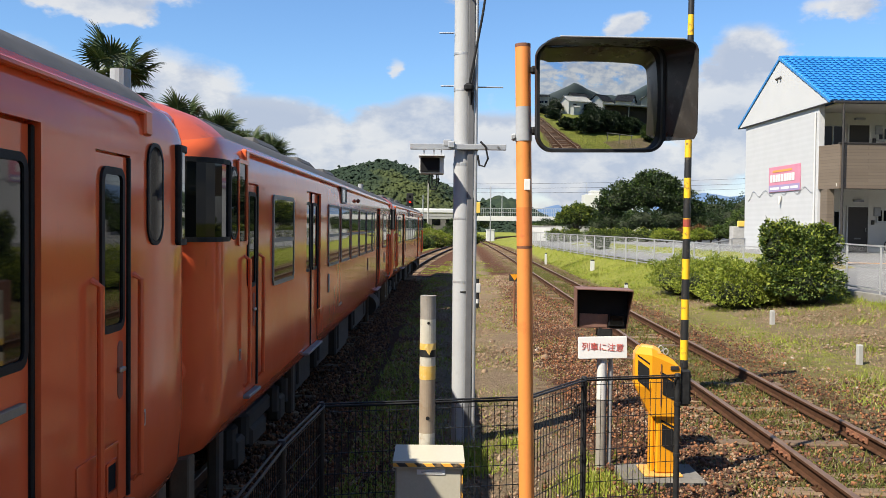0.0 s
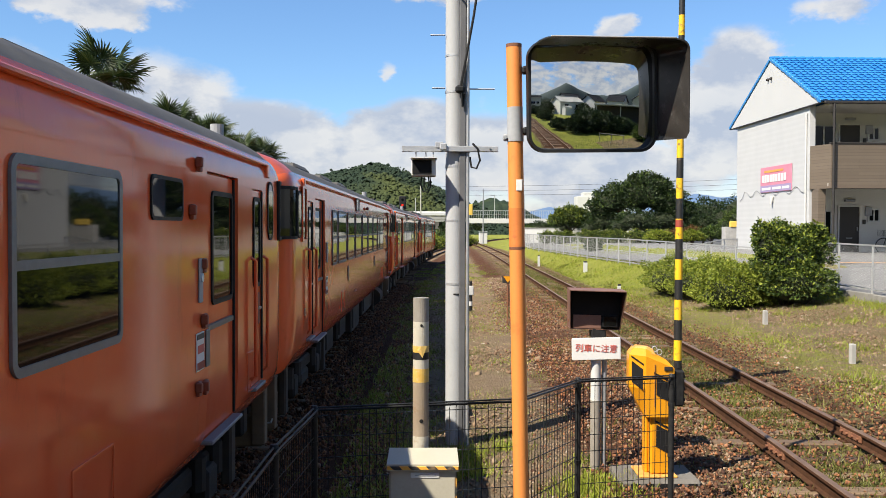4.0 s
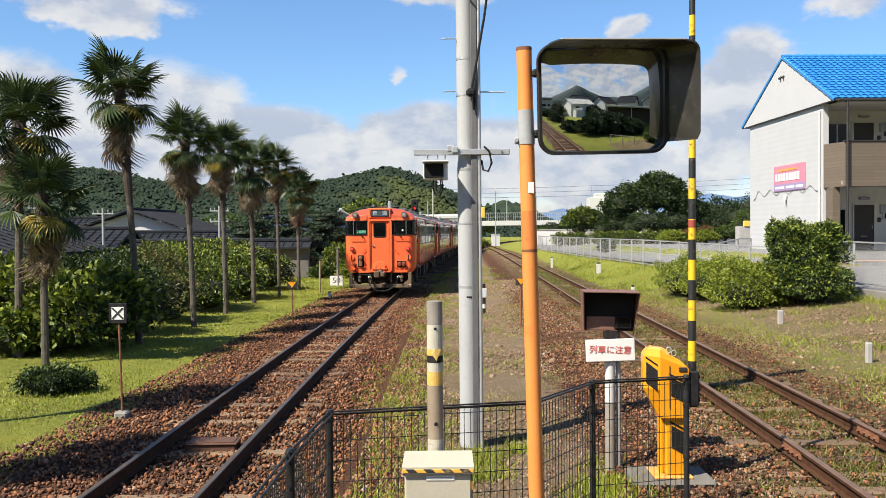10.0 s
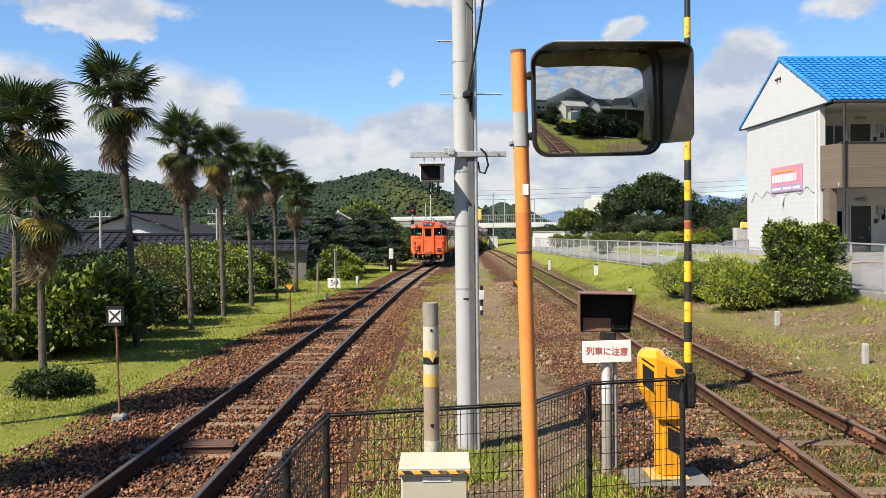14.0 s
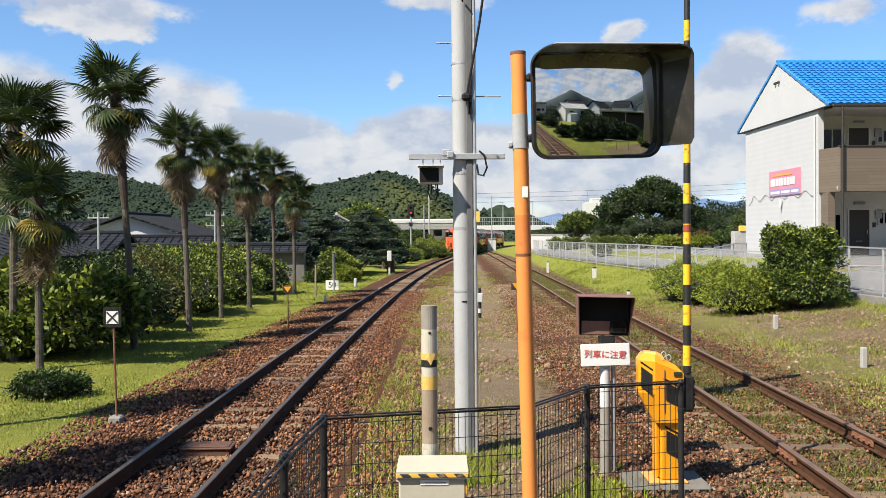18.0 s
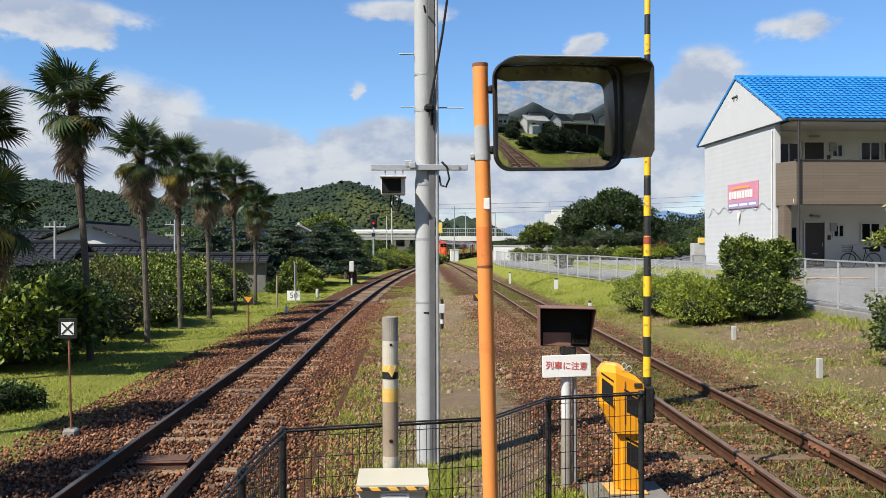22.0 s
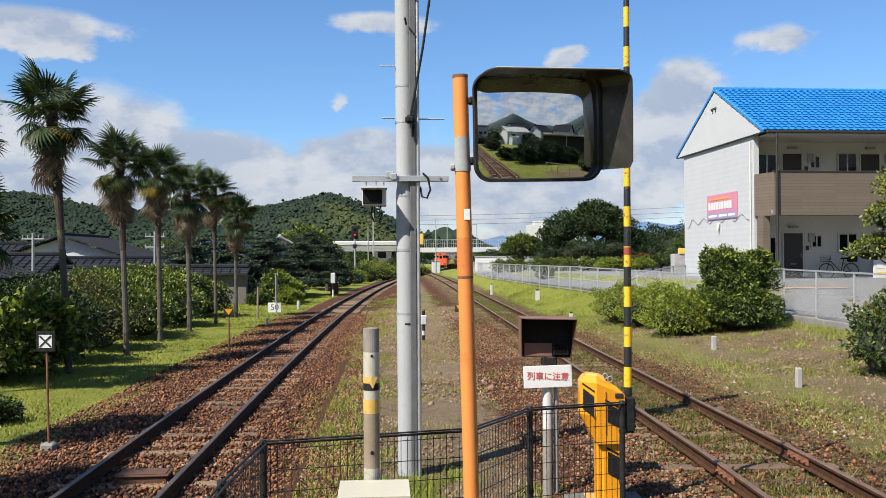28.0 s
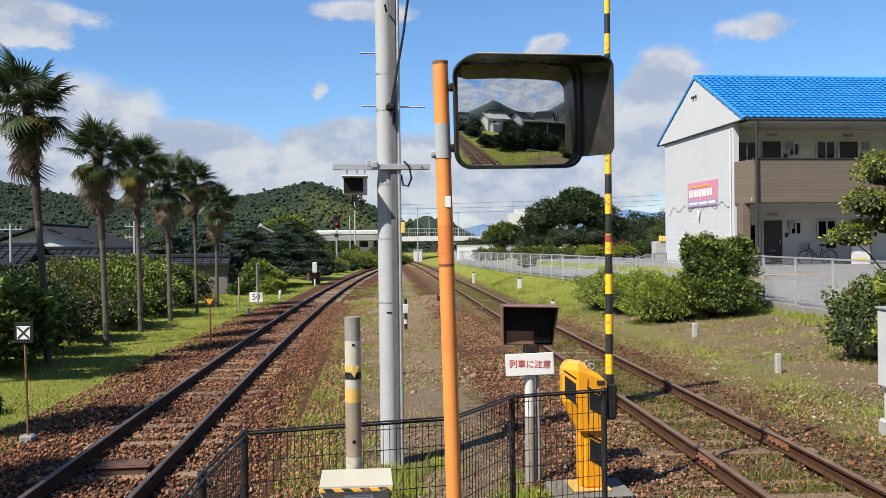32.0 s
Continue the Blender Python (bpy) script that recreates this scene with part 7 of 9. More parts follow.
def shrub(name, x, y, blobs, n, size, mat, label, seed, group="", mat2=None, n2=0, size2=0.1):
    t = thing(name, at_ground(x, y, -0.03), label, "shrub", group)
    st = Geo()
    r = random.Random(seed)
    for b in blobs[:4]:
        st.tube([(b[0] * 0.3, b[1] * 0.3, 0), (b[0] * 0.7 + r.uniform(-0.1, 0.1), b[1] * 0.7, b[2] * 0.5), (b[0], b[1], b[2])], [0.05, 0.035, 0.015], 6)
    part("stem", st, "bark", t)
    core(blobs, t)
    leaf_cloud("foliage", blobs, n, size, mat, t, seed)
    # second leaf colour set a little higher; lighter ones paint sun on the top
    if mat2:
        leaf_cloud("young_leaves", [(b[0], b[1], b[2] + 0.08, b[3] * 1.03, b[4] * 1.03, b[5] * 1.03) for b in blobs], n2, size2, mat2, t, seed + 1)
    return t


# hedge of mixed shrubs behind the palms
shrub("large_leaf_shrub", -10.4, 22.0, [(0, 0, 1.0, 1.5, 1.3, 1.05), (1.5, -0.9, 0.75, 1.1, 1.1, 0.85), (-1.5, -0.4, 1.0, 1.3, 1.3, 1.1), (0.6, -1.4, 0.5, 0.9, 0.8, 0.6), (2.0, 0.4, 0.9, 1.0, 1.0, 0.95)], 9000, 0.16, "leaf_a",
      "large-leaved green shrub with pale drooping leaves", 31, "hedge shrubs", "leaf_b", 5200, 0.18)
shrub("round_shrub", -9.5, 25.2, [(0, 0, 1.25, 1.3, 1.2, 1.0), (1.0, -0.5, 0.9, 0.9, 0.9, 0.9), (-1.1, 0.2, 1.2, 1.0, 1.0, 0.95)], 7500, 0.10, "leaf_c", "dense dark green rounded shrub", 32, "hedge shrubs", "leaf_a", 2500, 0.10)
shrub("feathery_shrub", -9.3, 28.6, [(0, 0, 1.2, 1.0, 1.0, 1.15), (0.7, -0.7, 0.8, 0.8, 0.8, 0.9), (-0.8, 0.2, 1.15, 0.9, 0.9, 1.1)], 7500, 0.09, "leaf_dry", "feathery yellow-brown and green shrub", 33, "hedge shrubs", "leaf_a", 2500, 0.10)
shrub("broad_shrub", -9.8, 33.0, [(0, 0, 1.15, 1.7, 1.8, 1.1), (1.2, -1.0, 0.75, 1.1, 1.2, 0.85), (-1.2, 1.5, 1.15, 1.5, 1.5, 1.1)], 9500, 0.11, "leaf_a", "broad green shrub, its sunlit top given lighter leaves", 34, "hedge shrubs", "leaf_b", 5000, 0.11)
shrub("broad_shrub", -10.2, 38.5, [(0, 0, 1.2, 1.8, 2.0, 1.15), (1.5, -0.8, 0.8, 1.1, 1.4, 0.9), (-1.4, 0.8, 1.1, 1.5, 1.6, 1.1)], 9000, 0.12, "leaf_a", "broad green shrub, its sunlit top given lighter leaves", 35, "hedge shrubs", "leaf_b", 4500, 0.12)
shrub("broad_shrub", -10.4, 44.0, [(0, 0, 1.15, 1.7, 2.2, 1.1), (1.6, 0.2, 0.8, 1.1, 1.6, 0.9)], 8000, 0.13, "leaf_c", "broad dark green shrub at the hedge end", 36, "hedge shrubs", "leaf_b", 2500, 0.13)
shrub("low_shrub", -7.1, 16.0, [(0, 0, 0.18, 0.58, 0.5, 0.24), (0.34, 0.1, 0.16, 0.40, 0.4, 0.20)], 3800, 0.062, "leaf_c", "low rounded clipped shrub on the lawn", 37, "", "leaf_a", 800, 0.06)


# ---- palms ----
def fan_mesh(seed, kind):
    """A fan leaf on its stalk, along +y from the origin: a pleated web that splits into stiff fingers."""
    r = random.Random(seed)
    g = Geo()
    dead, old = kind == "dead_frond", kind != "frond"
    stalk, reach = (0.34, 0.66) if dead else (0.52, 0.60)
    g.tube([(0, 0, 0), (0, stalk * 0.5, 0.03), (0, stalk, 0.0)], [0.016, 0.011, 0.008], 4)
    n, spread = (16, 60) if dead else (28, 142)
    step = radians(2 * spread / n)
    sag = 0.40 if dead else (0.22 if old else 0.10)
    def at(a, k, L, lift=0.0):
        d = Vector((math.sin(a), math.cos(a), 0)) * (L * k)
        return Vector((0, stalk, lift - (0.10 if not dead else 0.0) * (1 - math.cos(a)) * k)) + d - Vector((0, 0, sag * k ** 3))
    for i in range(n):
        a = -radians(spread) + step * (i + 0.5)
        L = reach * (0.74 + 0.26 * math.cos(a * 0.7)) * r.uniform(0.90, 1.06)
        web = r.uniform(0.40, 0.54)
        bend = r.uniform(-0.02, 0.02) - (r.choice((0.0, 0.0, 0.10, 0.16)) if old else r.choice((0.0, 0.0, 0.0, 0.07)))
        q = step * 0.5
        c0, cw = at(a, 0.02, L), at(a, web, L, -0.016)
        l, m_ = at(a - q, web, L), at(a + q, web, L)
        l2, r2, c2 = at(a - q * 0.46, 0.78, L), at(a + q * 0.46, 0.78, L), at(a, 0.78, L, -0.010)
        tip = at(a, 1.0, L) + Vector((0, 0, bend))
        g.add([c0, l, cw, m_, l2, c2, r2, tip], [(0, 2, 1), (0, 3, 2), (1, 2, 5), (1, 5, 4), (2, 3, 6), (2, 6, 5), (4, 5, 7), (5, 6, 7)])
    return g


FANS = {}
for kind, mat in (("frond", "frond"), ("old_frond", "frond"), ("yellow_frond", "frond_yellow"), ("dead_frond", "frond_dead")):
    FANS[kind] = []
    for i in range(3):
        me = fan_mesh(50 + i, kind).mesh("frond" if kind == "old_frond" else kind)
        me.materials.append(M[mat])
        FANS[kind].append(me)


def palm(x, y, top, lean, size, seed, skirt, label):
    r = random.Random(seed)
    base = land(x, y) - 0.05
    t = thing("fan_palm", pose(x, y, base), label, "palm tree", "row of palms")
    h = top - 0.12 - base
    pts = [Vector((lean[0] * k ** 1.3, lean[1] * k, h * k)) for k in (0, 0.15, 0.35, 0.55, 0.7, 0.84, 1.0)]
    def trunk(i0, i1, rad, mat, name, rough):
        sub, rr = [], []
        for i in range(i0, i1):
            for k in range(6):
                f = k / 6
                sub.append(pts[i].lerp(pts[i + 1], f))
                rr.append((rad[0] + (rad[1] - rad[0]) * ((i - i0) + f) / (i1 - i0)) * (1 + 0.07 * ((k + i) % 2) + r.uniform(-rough, rough)))
        sub.append(pts[i1])
        rr.append(rad[1])
        part(name, Geo().tube(sub, rr, 11), mat, t)
    trunk(0, 3, (0.082 * size, 0.072 * size), "trunk_low", "lower_trunk", 0.05)
    trunk(3, 4, (0.080 * size, 0.105 * size), "trunk_red", "middle_trunk", 0.08)
    trunk(4, 6, (0.108 * size, 0.135 * size), "trunk", "fibrous_trunk", 0.16)
    # loose fibre and old leaf bases under the crown
    fib = Geo()
    for k in range(60):
        f = r.uniform(0.66, 0.99)
        c = Vector((lean[0] * f ** 1.3, lean[1] * f, h * f))
        a = r.uniform(0, 2 * math.pi)
        d = Vector((math.cos(a), math.sin(a), 0))
        e = Vector((-d.y, d.x, 0)) * 0.022 * size
        p0, p1 = c + d * 0.10 * size, c + d * r.uniform(0.15, 0.24) * size + Vector((0, 0, r.uniform(-0.10, 0.16)))
        fib.add([p0 - e, p0 + e, p1 + e * 0.5, p1 - e * 0.5, p0 + Vector((0, 0, 0.03))], [(0, 1, 2, 3), (0, 3, 4), (1, 4, 2)])
    part("leaf_bases", fib, "trunk", t)
    head_ = pts[-1]
    def leaf(kind, az, el, k, drop):
        ob = new("frond" if kind == "old_frond" else kind, FANS[kind][r.randrange(3)])
        ob.parent = t
        m = Matrix.Translation(head_ + Vector((0, 0, drop)))
        m = m @ pose(0, 0, 0, 0, 0, az) @ pose(0, 0.06, 0, el, 0, 0) @ pose(0, 0, 0, 0, r.uniform(-28, 28), 0)
        ob.matrix_basis = m @ Matrix.Scale(k, 4)
    for i in range(19):
        el = 80 - 88 * (i / 18) ** 0.9
        leaf("frond", i * 137.5 + r.uniform(-22, 22), el + r.uniform(-9, 9), size * r.uniform(0.84, 1.14), r.uniform(-0.14, 0.06))
    for i in range(8):
        leaf("old_frond", i * 137.5 + r.uniform(-25, 25), -14 - 6.0 * i + r.uniform(-9, 9), size * r.uniform(0.78, 1.06), r.uniform(-0.34, -0.10))
    for i in range(3):
        leaf("yellow_frond", 150 + r.uniform(-80, 170), r.uniform(-58, -18), size * r.uniform(0.7, 0.95), -0.25)
    for i in range(skirt + 8):
        leaf("dead_frond", i * 137.5 + r.uniform(-25, 25), r.uniform(-94, -58), size * r.uniform(0.66, 1.05), -0.16 - 0.85 * (i / (skirt + 6)) + r.uniform(-0.08, 0.08))
    return t


palm(-8.60, 19.15, 3.55, (-0.05, 0.1), 1.0, 61, 16, "fan palm with a broad low crown and dead skirt")
palm(-7.80, 22.7, 6.35, (-0.42, 0.0), 1.08, 62, 12, "tall slender fan palm with a dead leaf skirt")
palm(-7.56, 26.75, 5.55, (-0.20, 0.0), 1.05, 63, 14, "fan palm with a shaggy brown skirt")
palm(-7.65, 31.0, 5.75, (-0.10, 0.0), 1.0, 64, 14, "fan palm with a shaggy brown skirt")
palm(-7.62, 35.4, 5.45, (-0.10, 0.0), 1.12, 65, 14, "fan palm with yellowing lower leaves")
palm(-7.32, 39.1, 5.75, (-0.08, 0.0), 0.9, 66, 8, "thin fan palm with a sparse crown")
palm(-7.21, 43.6, 4.85, (0.0, 0.0), 1.08, 67, 10, "fan palm with yellowing lower leaves")
palm(-9.70, 20.3, 5.35, (0.1, 0.0), 1.15, 68, 16, "fan palm with a broad crown and dead skirt")
palm(-8.3, 12.2, 5.6, (0.0, 0.1), 1.1, 70, 12, "fan palm beside the lawn")
palm(-8.1, 8.0, 5.8, (0.0, 0.1), 1.1, 71, 12, "fan palm beside the lawn")


# ---- houses behind the hedge ----
def tiled_roof(parent, w, d, z, rise, over, mat="kawara"):
    """A gable roof, ridge along x, with rows of tiles, a ridge cap and verge tiles."""
    g = Geo()
    hw, hd = w / 2 + over, d / 2 + over
    for s in (-1, 1):
        n = int(2 * hw / 0.55)
        rows = max(int(math.hypot(hd, rise) / 0.5), 3)
        for j in range(rows):
            f0, f1 = j / rows, (j + 1) / rows
            y0, y1 = s * hd * (1 - f0), s * hd * (1 - f1)
            z0, z1 = z + rise * f0 + 0.05, z + rise * f1
            g.add([(-hw, y0, z0), (hw, y0, z0), (hw, y1, z1), (-hw, y1, z1), (-hw, y0, z0 - 0.12), (hw, y0, z0 - 0.12), (hw, y1, z1 - 0.12), (-hw, y1, z1 - 0.12)],
                  [(0, 1, 2, 3), (7, 6, 5, 4), (0, 4, 5, 1), (1, 5, 6, 2), (3, 2, 6, 7), (0, 3, 7, 4)])
        for i in range(n + 1):
            x = -hw + 2 * hw * i / n
            g.add([(x - 0.05, s * hd, z + 0.05), (x + 0.05, s * hd, z + 0.05), (x + 0.05, 0, z + rise + 0.03), (x - 0.05, 0, z + rise + 0.03), (x, s * hd, z + 0.12), (x, 0, z + rise + 0.10)],
                  [(0, 4, 5, 3), (4, 1, 2, 5), (0, 1, 4), (2, 3, 5)])
    ro = part("roof", g, mat, parent)
    part("ridge", Geo().cbox((-hw, -0.14, z + rise - 0.02), (hw, 0.14, z + rise + 0.22), 0.05), mat, ro)
    return ro


def house(x, y, rz, w, d, h, rise, wall, roof, label, windows=(), over=0.6, group="village houses"):
    t = thing("house", at_ground(x, y, -0.1, rz), label, "house", group)
    g = Geo().cbox((-w / 2, -d / 2, 0), (w / 2, d / 2, h), 0.02)
    g.add([(-w / 2, -d / 2, h), (-w / 2, d / 2, h), (-w / 2, 0, h + rise * 0.92), (w / 2, -d / 2, h), (w / 2, d / 2, h), (w / 2, 0, h + rise * 0.92)], [(0, 1, 2), (3, 5, 4)])
    part("wall", g, wall, t)
    tiled_roof(t, w, d, h, rise, over, roof)
    for s in (-1, 1):
        part("bargeboard", Geo().add([(s * (w / 2 + over), -d / 2 - over, h - 0.1), (s * (w / 2 + over), 0, h + rise - 0.06), (s * (w / 2 + over), d / 2 + over, h - 0.1), (s * (w / 2 + over), -d / 2 - over, h + 0.08), (s * (w / 2 + over), 0, h + rise + 0.1), (s * (w / 2 + over), d / 2 + over, h + 0.08),
                                      (s * (w / 2 + over - 0.06), -d / 2 - over, h - 0.1), (s * (w / 2 + over - 0.06), 0, h + rise - 0.06), (s * (w / 2 + over - 0.06), d / 2 + over, h - 0.1)],
                                     [(0, 1, 4, 3), (1, 2, 5, 4), (0, 6, 7, 1), (1, 7, 8, 2)]), "white", t)
    for wx, wz, ww, wh in windows:
        wn = part("window", Geo().cbox((wx - ww / 2, -d / 2 - 0.02, wz - wh / 2), (wx + ww / 2, -d / 2 + 0.02, wz + wh / 2), 0.005), "glass", t)
        part("window_frame", ring_geo(ww + 0.1, wh + 0.1, 0.06, 0.05, 0.01, 2, m=pose(wx, -d / 2 - 0.01, wz)), "alu", wn)
        part("window_bar", Geo().box((wx - 0.025, -d / 2 - 0.04, wz - wh / 2), (wx + 0.025, -d / 2 - 0.02, wz + wh / 2)), "alu", wn)
    return t


house(-23.5, 72, 88, 9, 11, 2.6, 2.0, "white", "kawara", "white plastered house with dark tiled gable roof", ((0, 1.6, 1.8, 1.0),))
house(-16.5, 66, 4, 14, 6.5, 1.7, 1.2, "grey_wall", "kawara", "long low house with dark tiled roof", ((-3, 1.0, 1.6, 0.8), (3, 1.0, 1.6, 0.8)))
house(-27, 57, 2, 13, 7, 1.7, 1.4, "grey_wall", "kawara", "low grey house with dark tiled roof", ((-3, 1.0, 1.6, 0.8), (2, 1.0, 1.6, 0.8)))
house(-15.0, 92, 10, 8, 7, 2.6, 1.8, "grey_wall", "blue_roof", "house with navy metal roof", ((0, 1.6, 1.4, 1.0),))
house(-11.2, 96, 95, 7, 7, 2.9, 2.2, "plaster", "grey_wall", "house with pale brown hipped roof", ((0, 1.6, 1.4, 1.0),))
house(-34, 82, 5, 14, 8, 2.6, 1.6, "grey_wall", "kawara", "grey house with dark tiled roof", ((-3, 1.5, 1.6, 1.0), (3, 1.5, 1.6, 1.0)))
house(-17.5, 30, 84, 9, 7, 2.2, 1.3, "grey_wall", "kawara", "weathered grey house beyond the shrubs", ((-2, 1.2, 1.4, 0.9), (2, 1.2, 1.4, 0.9)))
# tile-capped garden wall
gw_ = thing("garden_wall", pose(-17.5, 56, -0.2, 0, 0, -3), "long garden wall with a dark tiled coping", "wall")
part("wall", Geo().cbox((-9, -0.2, 0), (9, 0.2, 1.85), 0.02), "old_wall", gw_)
tiled_roof(gw_, 18, 0.9, 1.85, 0.38, 0.15)


def power_pole(x, y, h, arms, label):
    t = thing("power_pole", at_ground(x, y), label, "utility pole", "far utility poles")
    part("shaft", Geo().cyl((0, 0, 0), (0, 0, h), 0.10, 0.075, 10), "grey_pipe", t, smooth=True)
    for k in range(arms):
        a = part("arm", Geo().cbox((-0.65, -0.04, h - 0.38 - 0.7 * k), (0.65, 0.04, h - 0.3 - 0.7 * k), 0.01), "grey_pipe", t)
        for xx in (-0.58, -0.3, 0.3, 0.58):
            part("insulator", Geo().cyl((xx, 0, h - 0.3 - 0.7 * k), (xx, 0, h - 0.12 - 0.7 * k), 0.03, n=8), "grey_pipe", a)
    return t


power_pole(-20.6, 54, 4.3, 1, "concrete utility pole with crossarm behind the hedge")
power_pole(-15.4, 61, 4.6, 2, "concrete utility pole with two crossarms")
power_pole(-14.2, 70, 4.6, 1, "concrete utility pole with crossarm")
power_pole(-30, 66, 5.0, 1, "concrete utility pole with crossarm")
power_pole(-3.0, 140, 7.5, 0, "plain pole behind the pines")
power_pole(7.86, 147.6, 9.0, 0, "plain pole beside the road bridge")


# ---- trees ----
def tree(name, x, y, h, blobs, n, size, mat, label, seed, trunk=0.22, group="", mat2=None, n2=0):
    t = thing(name, at_ground(x, y, -0.05), label, "tree", group)
    r = random.Random(seed)
    part("trunk", Geo().tube([(0, 0, 0), (0.05, 0, h * 0.25), (-0.05, 0.05, h * 0.5), (0, 0, h * 0.8)], [trunk, trunk * 0.8, trunk * 0.6, trunk * 0.25], 8), "bark", t)
    lim = Geo()
    for b in blobs:
        z0 = min(b[2] * 0.7, h * 0.6)
        lim.tube([(0, 0, z0 * 0.75), (b[0] * 0.5 + r.uniform(-0.1, 0.1), b[1] * 0.5, (z0 + b[2]) / 2), (b[0], b[1], b[2])], [trunk * 0.45, trunk * 0.3, trunk * 0.1], 5)
    part("branchwork", lim, "bark", t)
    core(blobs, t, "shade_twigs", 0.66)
    leaf_cloud("crown", blobs, n, size, mat, t, seed)
    # raised second colour: where lighter, sunlight on the crown is in the leaves
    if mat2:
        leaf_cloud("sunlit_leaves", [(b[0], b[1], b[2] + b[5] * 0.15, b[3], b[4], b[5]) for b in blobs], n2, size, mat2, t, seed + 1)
    return t


def pine(x, y, h, spread, seed, label="dark layered pine tree with cloud-pruned boughs"):
    r = random.Random(seed)
    blobs = []
    for k in range(11):
        f = k / 10
        z = h * (0.28 + 0.68 * f)
        rad = spread * (1.05 - 0.75 * f)
        a = k * 2.4 + r.uniform(-0.4, 0.4)
        blobs.append((math.cos(a) * rad * 0.75, math.sin(a) * rad * 0.6, z, rad * 0.62 + 0.3, rad * 0.55 + 0.3, 0.24 + 0.10 * (1 - f)))
    return tree("pine_tree", x, y, h, blobs, 5200, 0.17, "leaf_d", label, seed, 0.2, "garden pines")


for i, (x, y, h, s) in enumerate(((-12.6, 58, 3.7, 2.2), (-10.6, 61, 4.0, 2.4), (-8.4, 64, 4.2, 2.3), (-6.4, 68, 4.1, 2.1), (-9.6, 70, 4.6, 2.6), (-13.4, 66, 4.4, 2.5), (-5.2, 78, 4.0, 2.0), (-7.2, 82, 5.2, 2.6))):
    pine(x, y, h, s, 80 + i)
shrub("flowering_shrub", -6.9, 57.5, [(0, 0, 0.9, 1.0, 1.0, 1.0), (1.0, -0.4, 0.6, 0.7, 0.7, 0.7)], 5500, 0.13, "leaf_a", "rounded green garden shrub", 95, "", "leaf_b", 2500, 0.13)
shrub("flowering_shrub", -5.9, 55.0, [(0, 0, 0.45, 0.8, 0.7, 0.5)], 3000, 0.12, "leaf_b", "low yellow-green garden shrub", 96)
shrub("flowering_shrub", -7.7, 54.6, [(0, 0, 0.35, 0.7, 0.6, 0.42)], 2500, 0.12, "leaf_a", "low green garden shrub", 97)
tree("broadleaf_tree", -9.0, 100, 6.2, [(0, 0, 4.2, 2.6, 2.2, 1.9), (2.0, 0, 3.2, 1.8, 1.8, 1.4), (-2.2, 0, 3.4, 2.0, 1.8, 1.5)], 7000, 0.26, "leaf_a", "green broadleaf tree below the hill", 98, 0.25, "far trees", "leaf_b", 2500)
tree("broadleaf_tree", -17.0, 104, 5.5, [(0, 0, 3.8, 2.4, 2.0, 1.7), (2.2, 0, 3.0, 1.8, 1.6, 1.3), (-2.2, 0, 3.1, 1.9, 1.7, 1.4)], 5000, 0.28, "leaf_c", "dark broadleaf tree below the hill", 99, 0.25, "far trees")
for i, (x, y) in enumerate(((-4.6, 92), (-3.6, 99), (-2.4, 106), (-0.6, 113), (-5.8, 88), (0.6, 121), (-6.5, 97), (-4.0, 118), (2.6, 128), (5.0, 137))):
    shrub("lineside_bush", x - 1.0, y, [(0, 0, 0.9, 1.6, 1.6, 1.1), (1.3, 0.5, 0.6, 1.1, 1.1, 0.8), (-1.2, 1, 1.2, 1.3, 1.3, 1.2)], 3600, 0.20, "leaf_b" if i % 2 else "leaf_a", "overgrown green bush beside the line", 110 + i, "lineside bushes", "leaf_dry" if i % 3 == 0 else None, 700, 0.2)

# colour light signal and lineside posts on the left
sg_ = thing("railway_signal", at_ground(-3.6, 100), "colour light signal with black head showing red", "railway signal")
part("mast", Geo().cyl((0, 0, 0), (0, 0, 5.1), 0.10, n=10), "grey_pipe", sg_)
hd_ = part("head", Geo().cbox((-0.38, -0.1, 4.85), (0.38, 0.14, 6.35), 0.08), "black", sg_)
part("hood", Geo().cyl((0, -0.1, 5.35), (0, -0.5, 5.35), 0.16, n=14, caps=False), "black", hd_)
part("red_lamp", Geo().cyl((0, -0.10, 5.35), (0, -0.13, 5.35), 0.10, n=14), "signal_red", hd_)
part("dark_lamp", Geo().cyl((0, -0.10, 5.95), (0, -0.13, 5.95), 0.13, n=14), "glass", hd_)
part("platform", Geo().cbox((-0.6, -0.1, 4.3), (0.6, 0.3, 4.37), 0.01), "galv", sg_)
part("lower_box", Geo().cbox((-0.2, -0.14, 3.9), (0.2, 0.12, 4.3), 0.03), "black", sg_)
bp = thing("banded_marker", at_ground(-3.9, 65), "white and black banded lineside post", "marker post")
part("post", Geo().cyl((0, 0, 0), (0, 0, 1.9), 0.06, n=10), "black", bp)
part("white_box", Geo().cbox((-0.16, -0.1, 1.0), (0.16, 0.1, 1.75), 0.03), "white", bp)
part("white_band", Geo().cyl((0, 0, 0.05), (0, 0, 0.55), 0.075, n=10), "white", bp)
rb = thing("relay_box", at_ground(-4.1, 70), "rusty brown relay box beside the line", "box")
part("body", Geo().cbox((-0.3, -0.25, 0), (0.3, 0.25, 0.95), 0.03), "rust", rb)
part("lid", Geo().cbox((-0.33, -0.28, 0.95), (0.33, 0.28, 1.0), 0.01), "rust", rb)
# ---- apartment house with the blue roof ----
BX = pose(15.45, 37.3, 1.5, 0, 0, 2)
apt = thing("apartment_house", BX, "two-storey white apartment house with blue tiled roof", "apartment house")
L_, D_, EV = 24.0, 8.1, 6.20
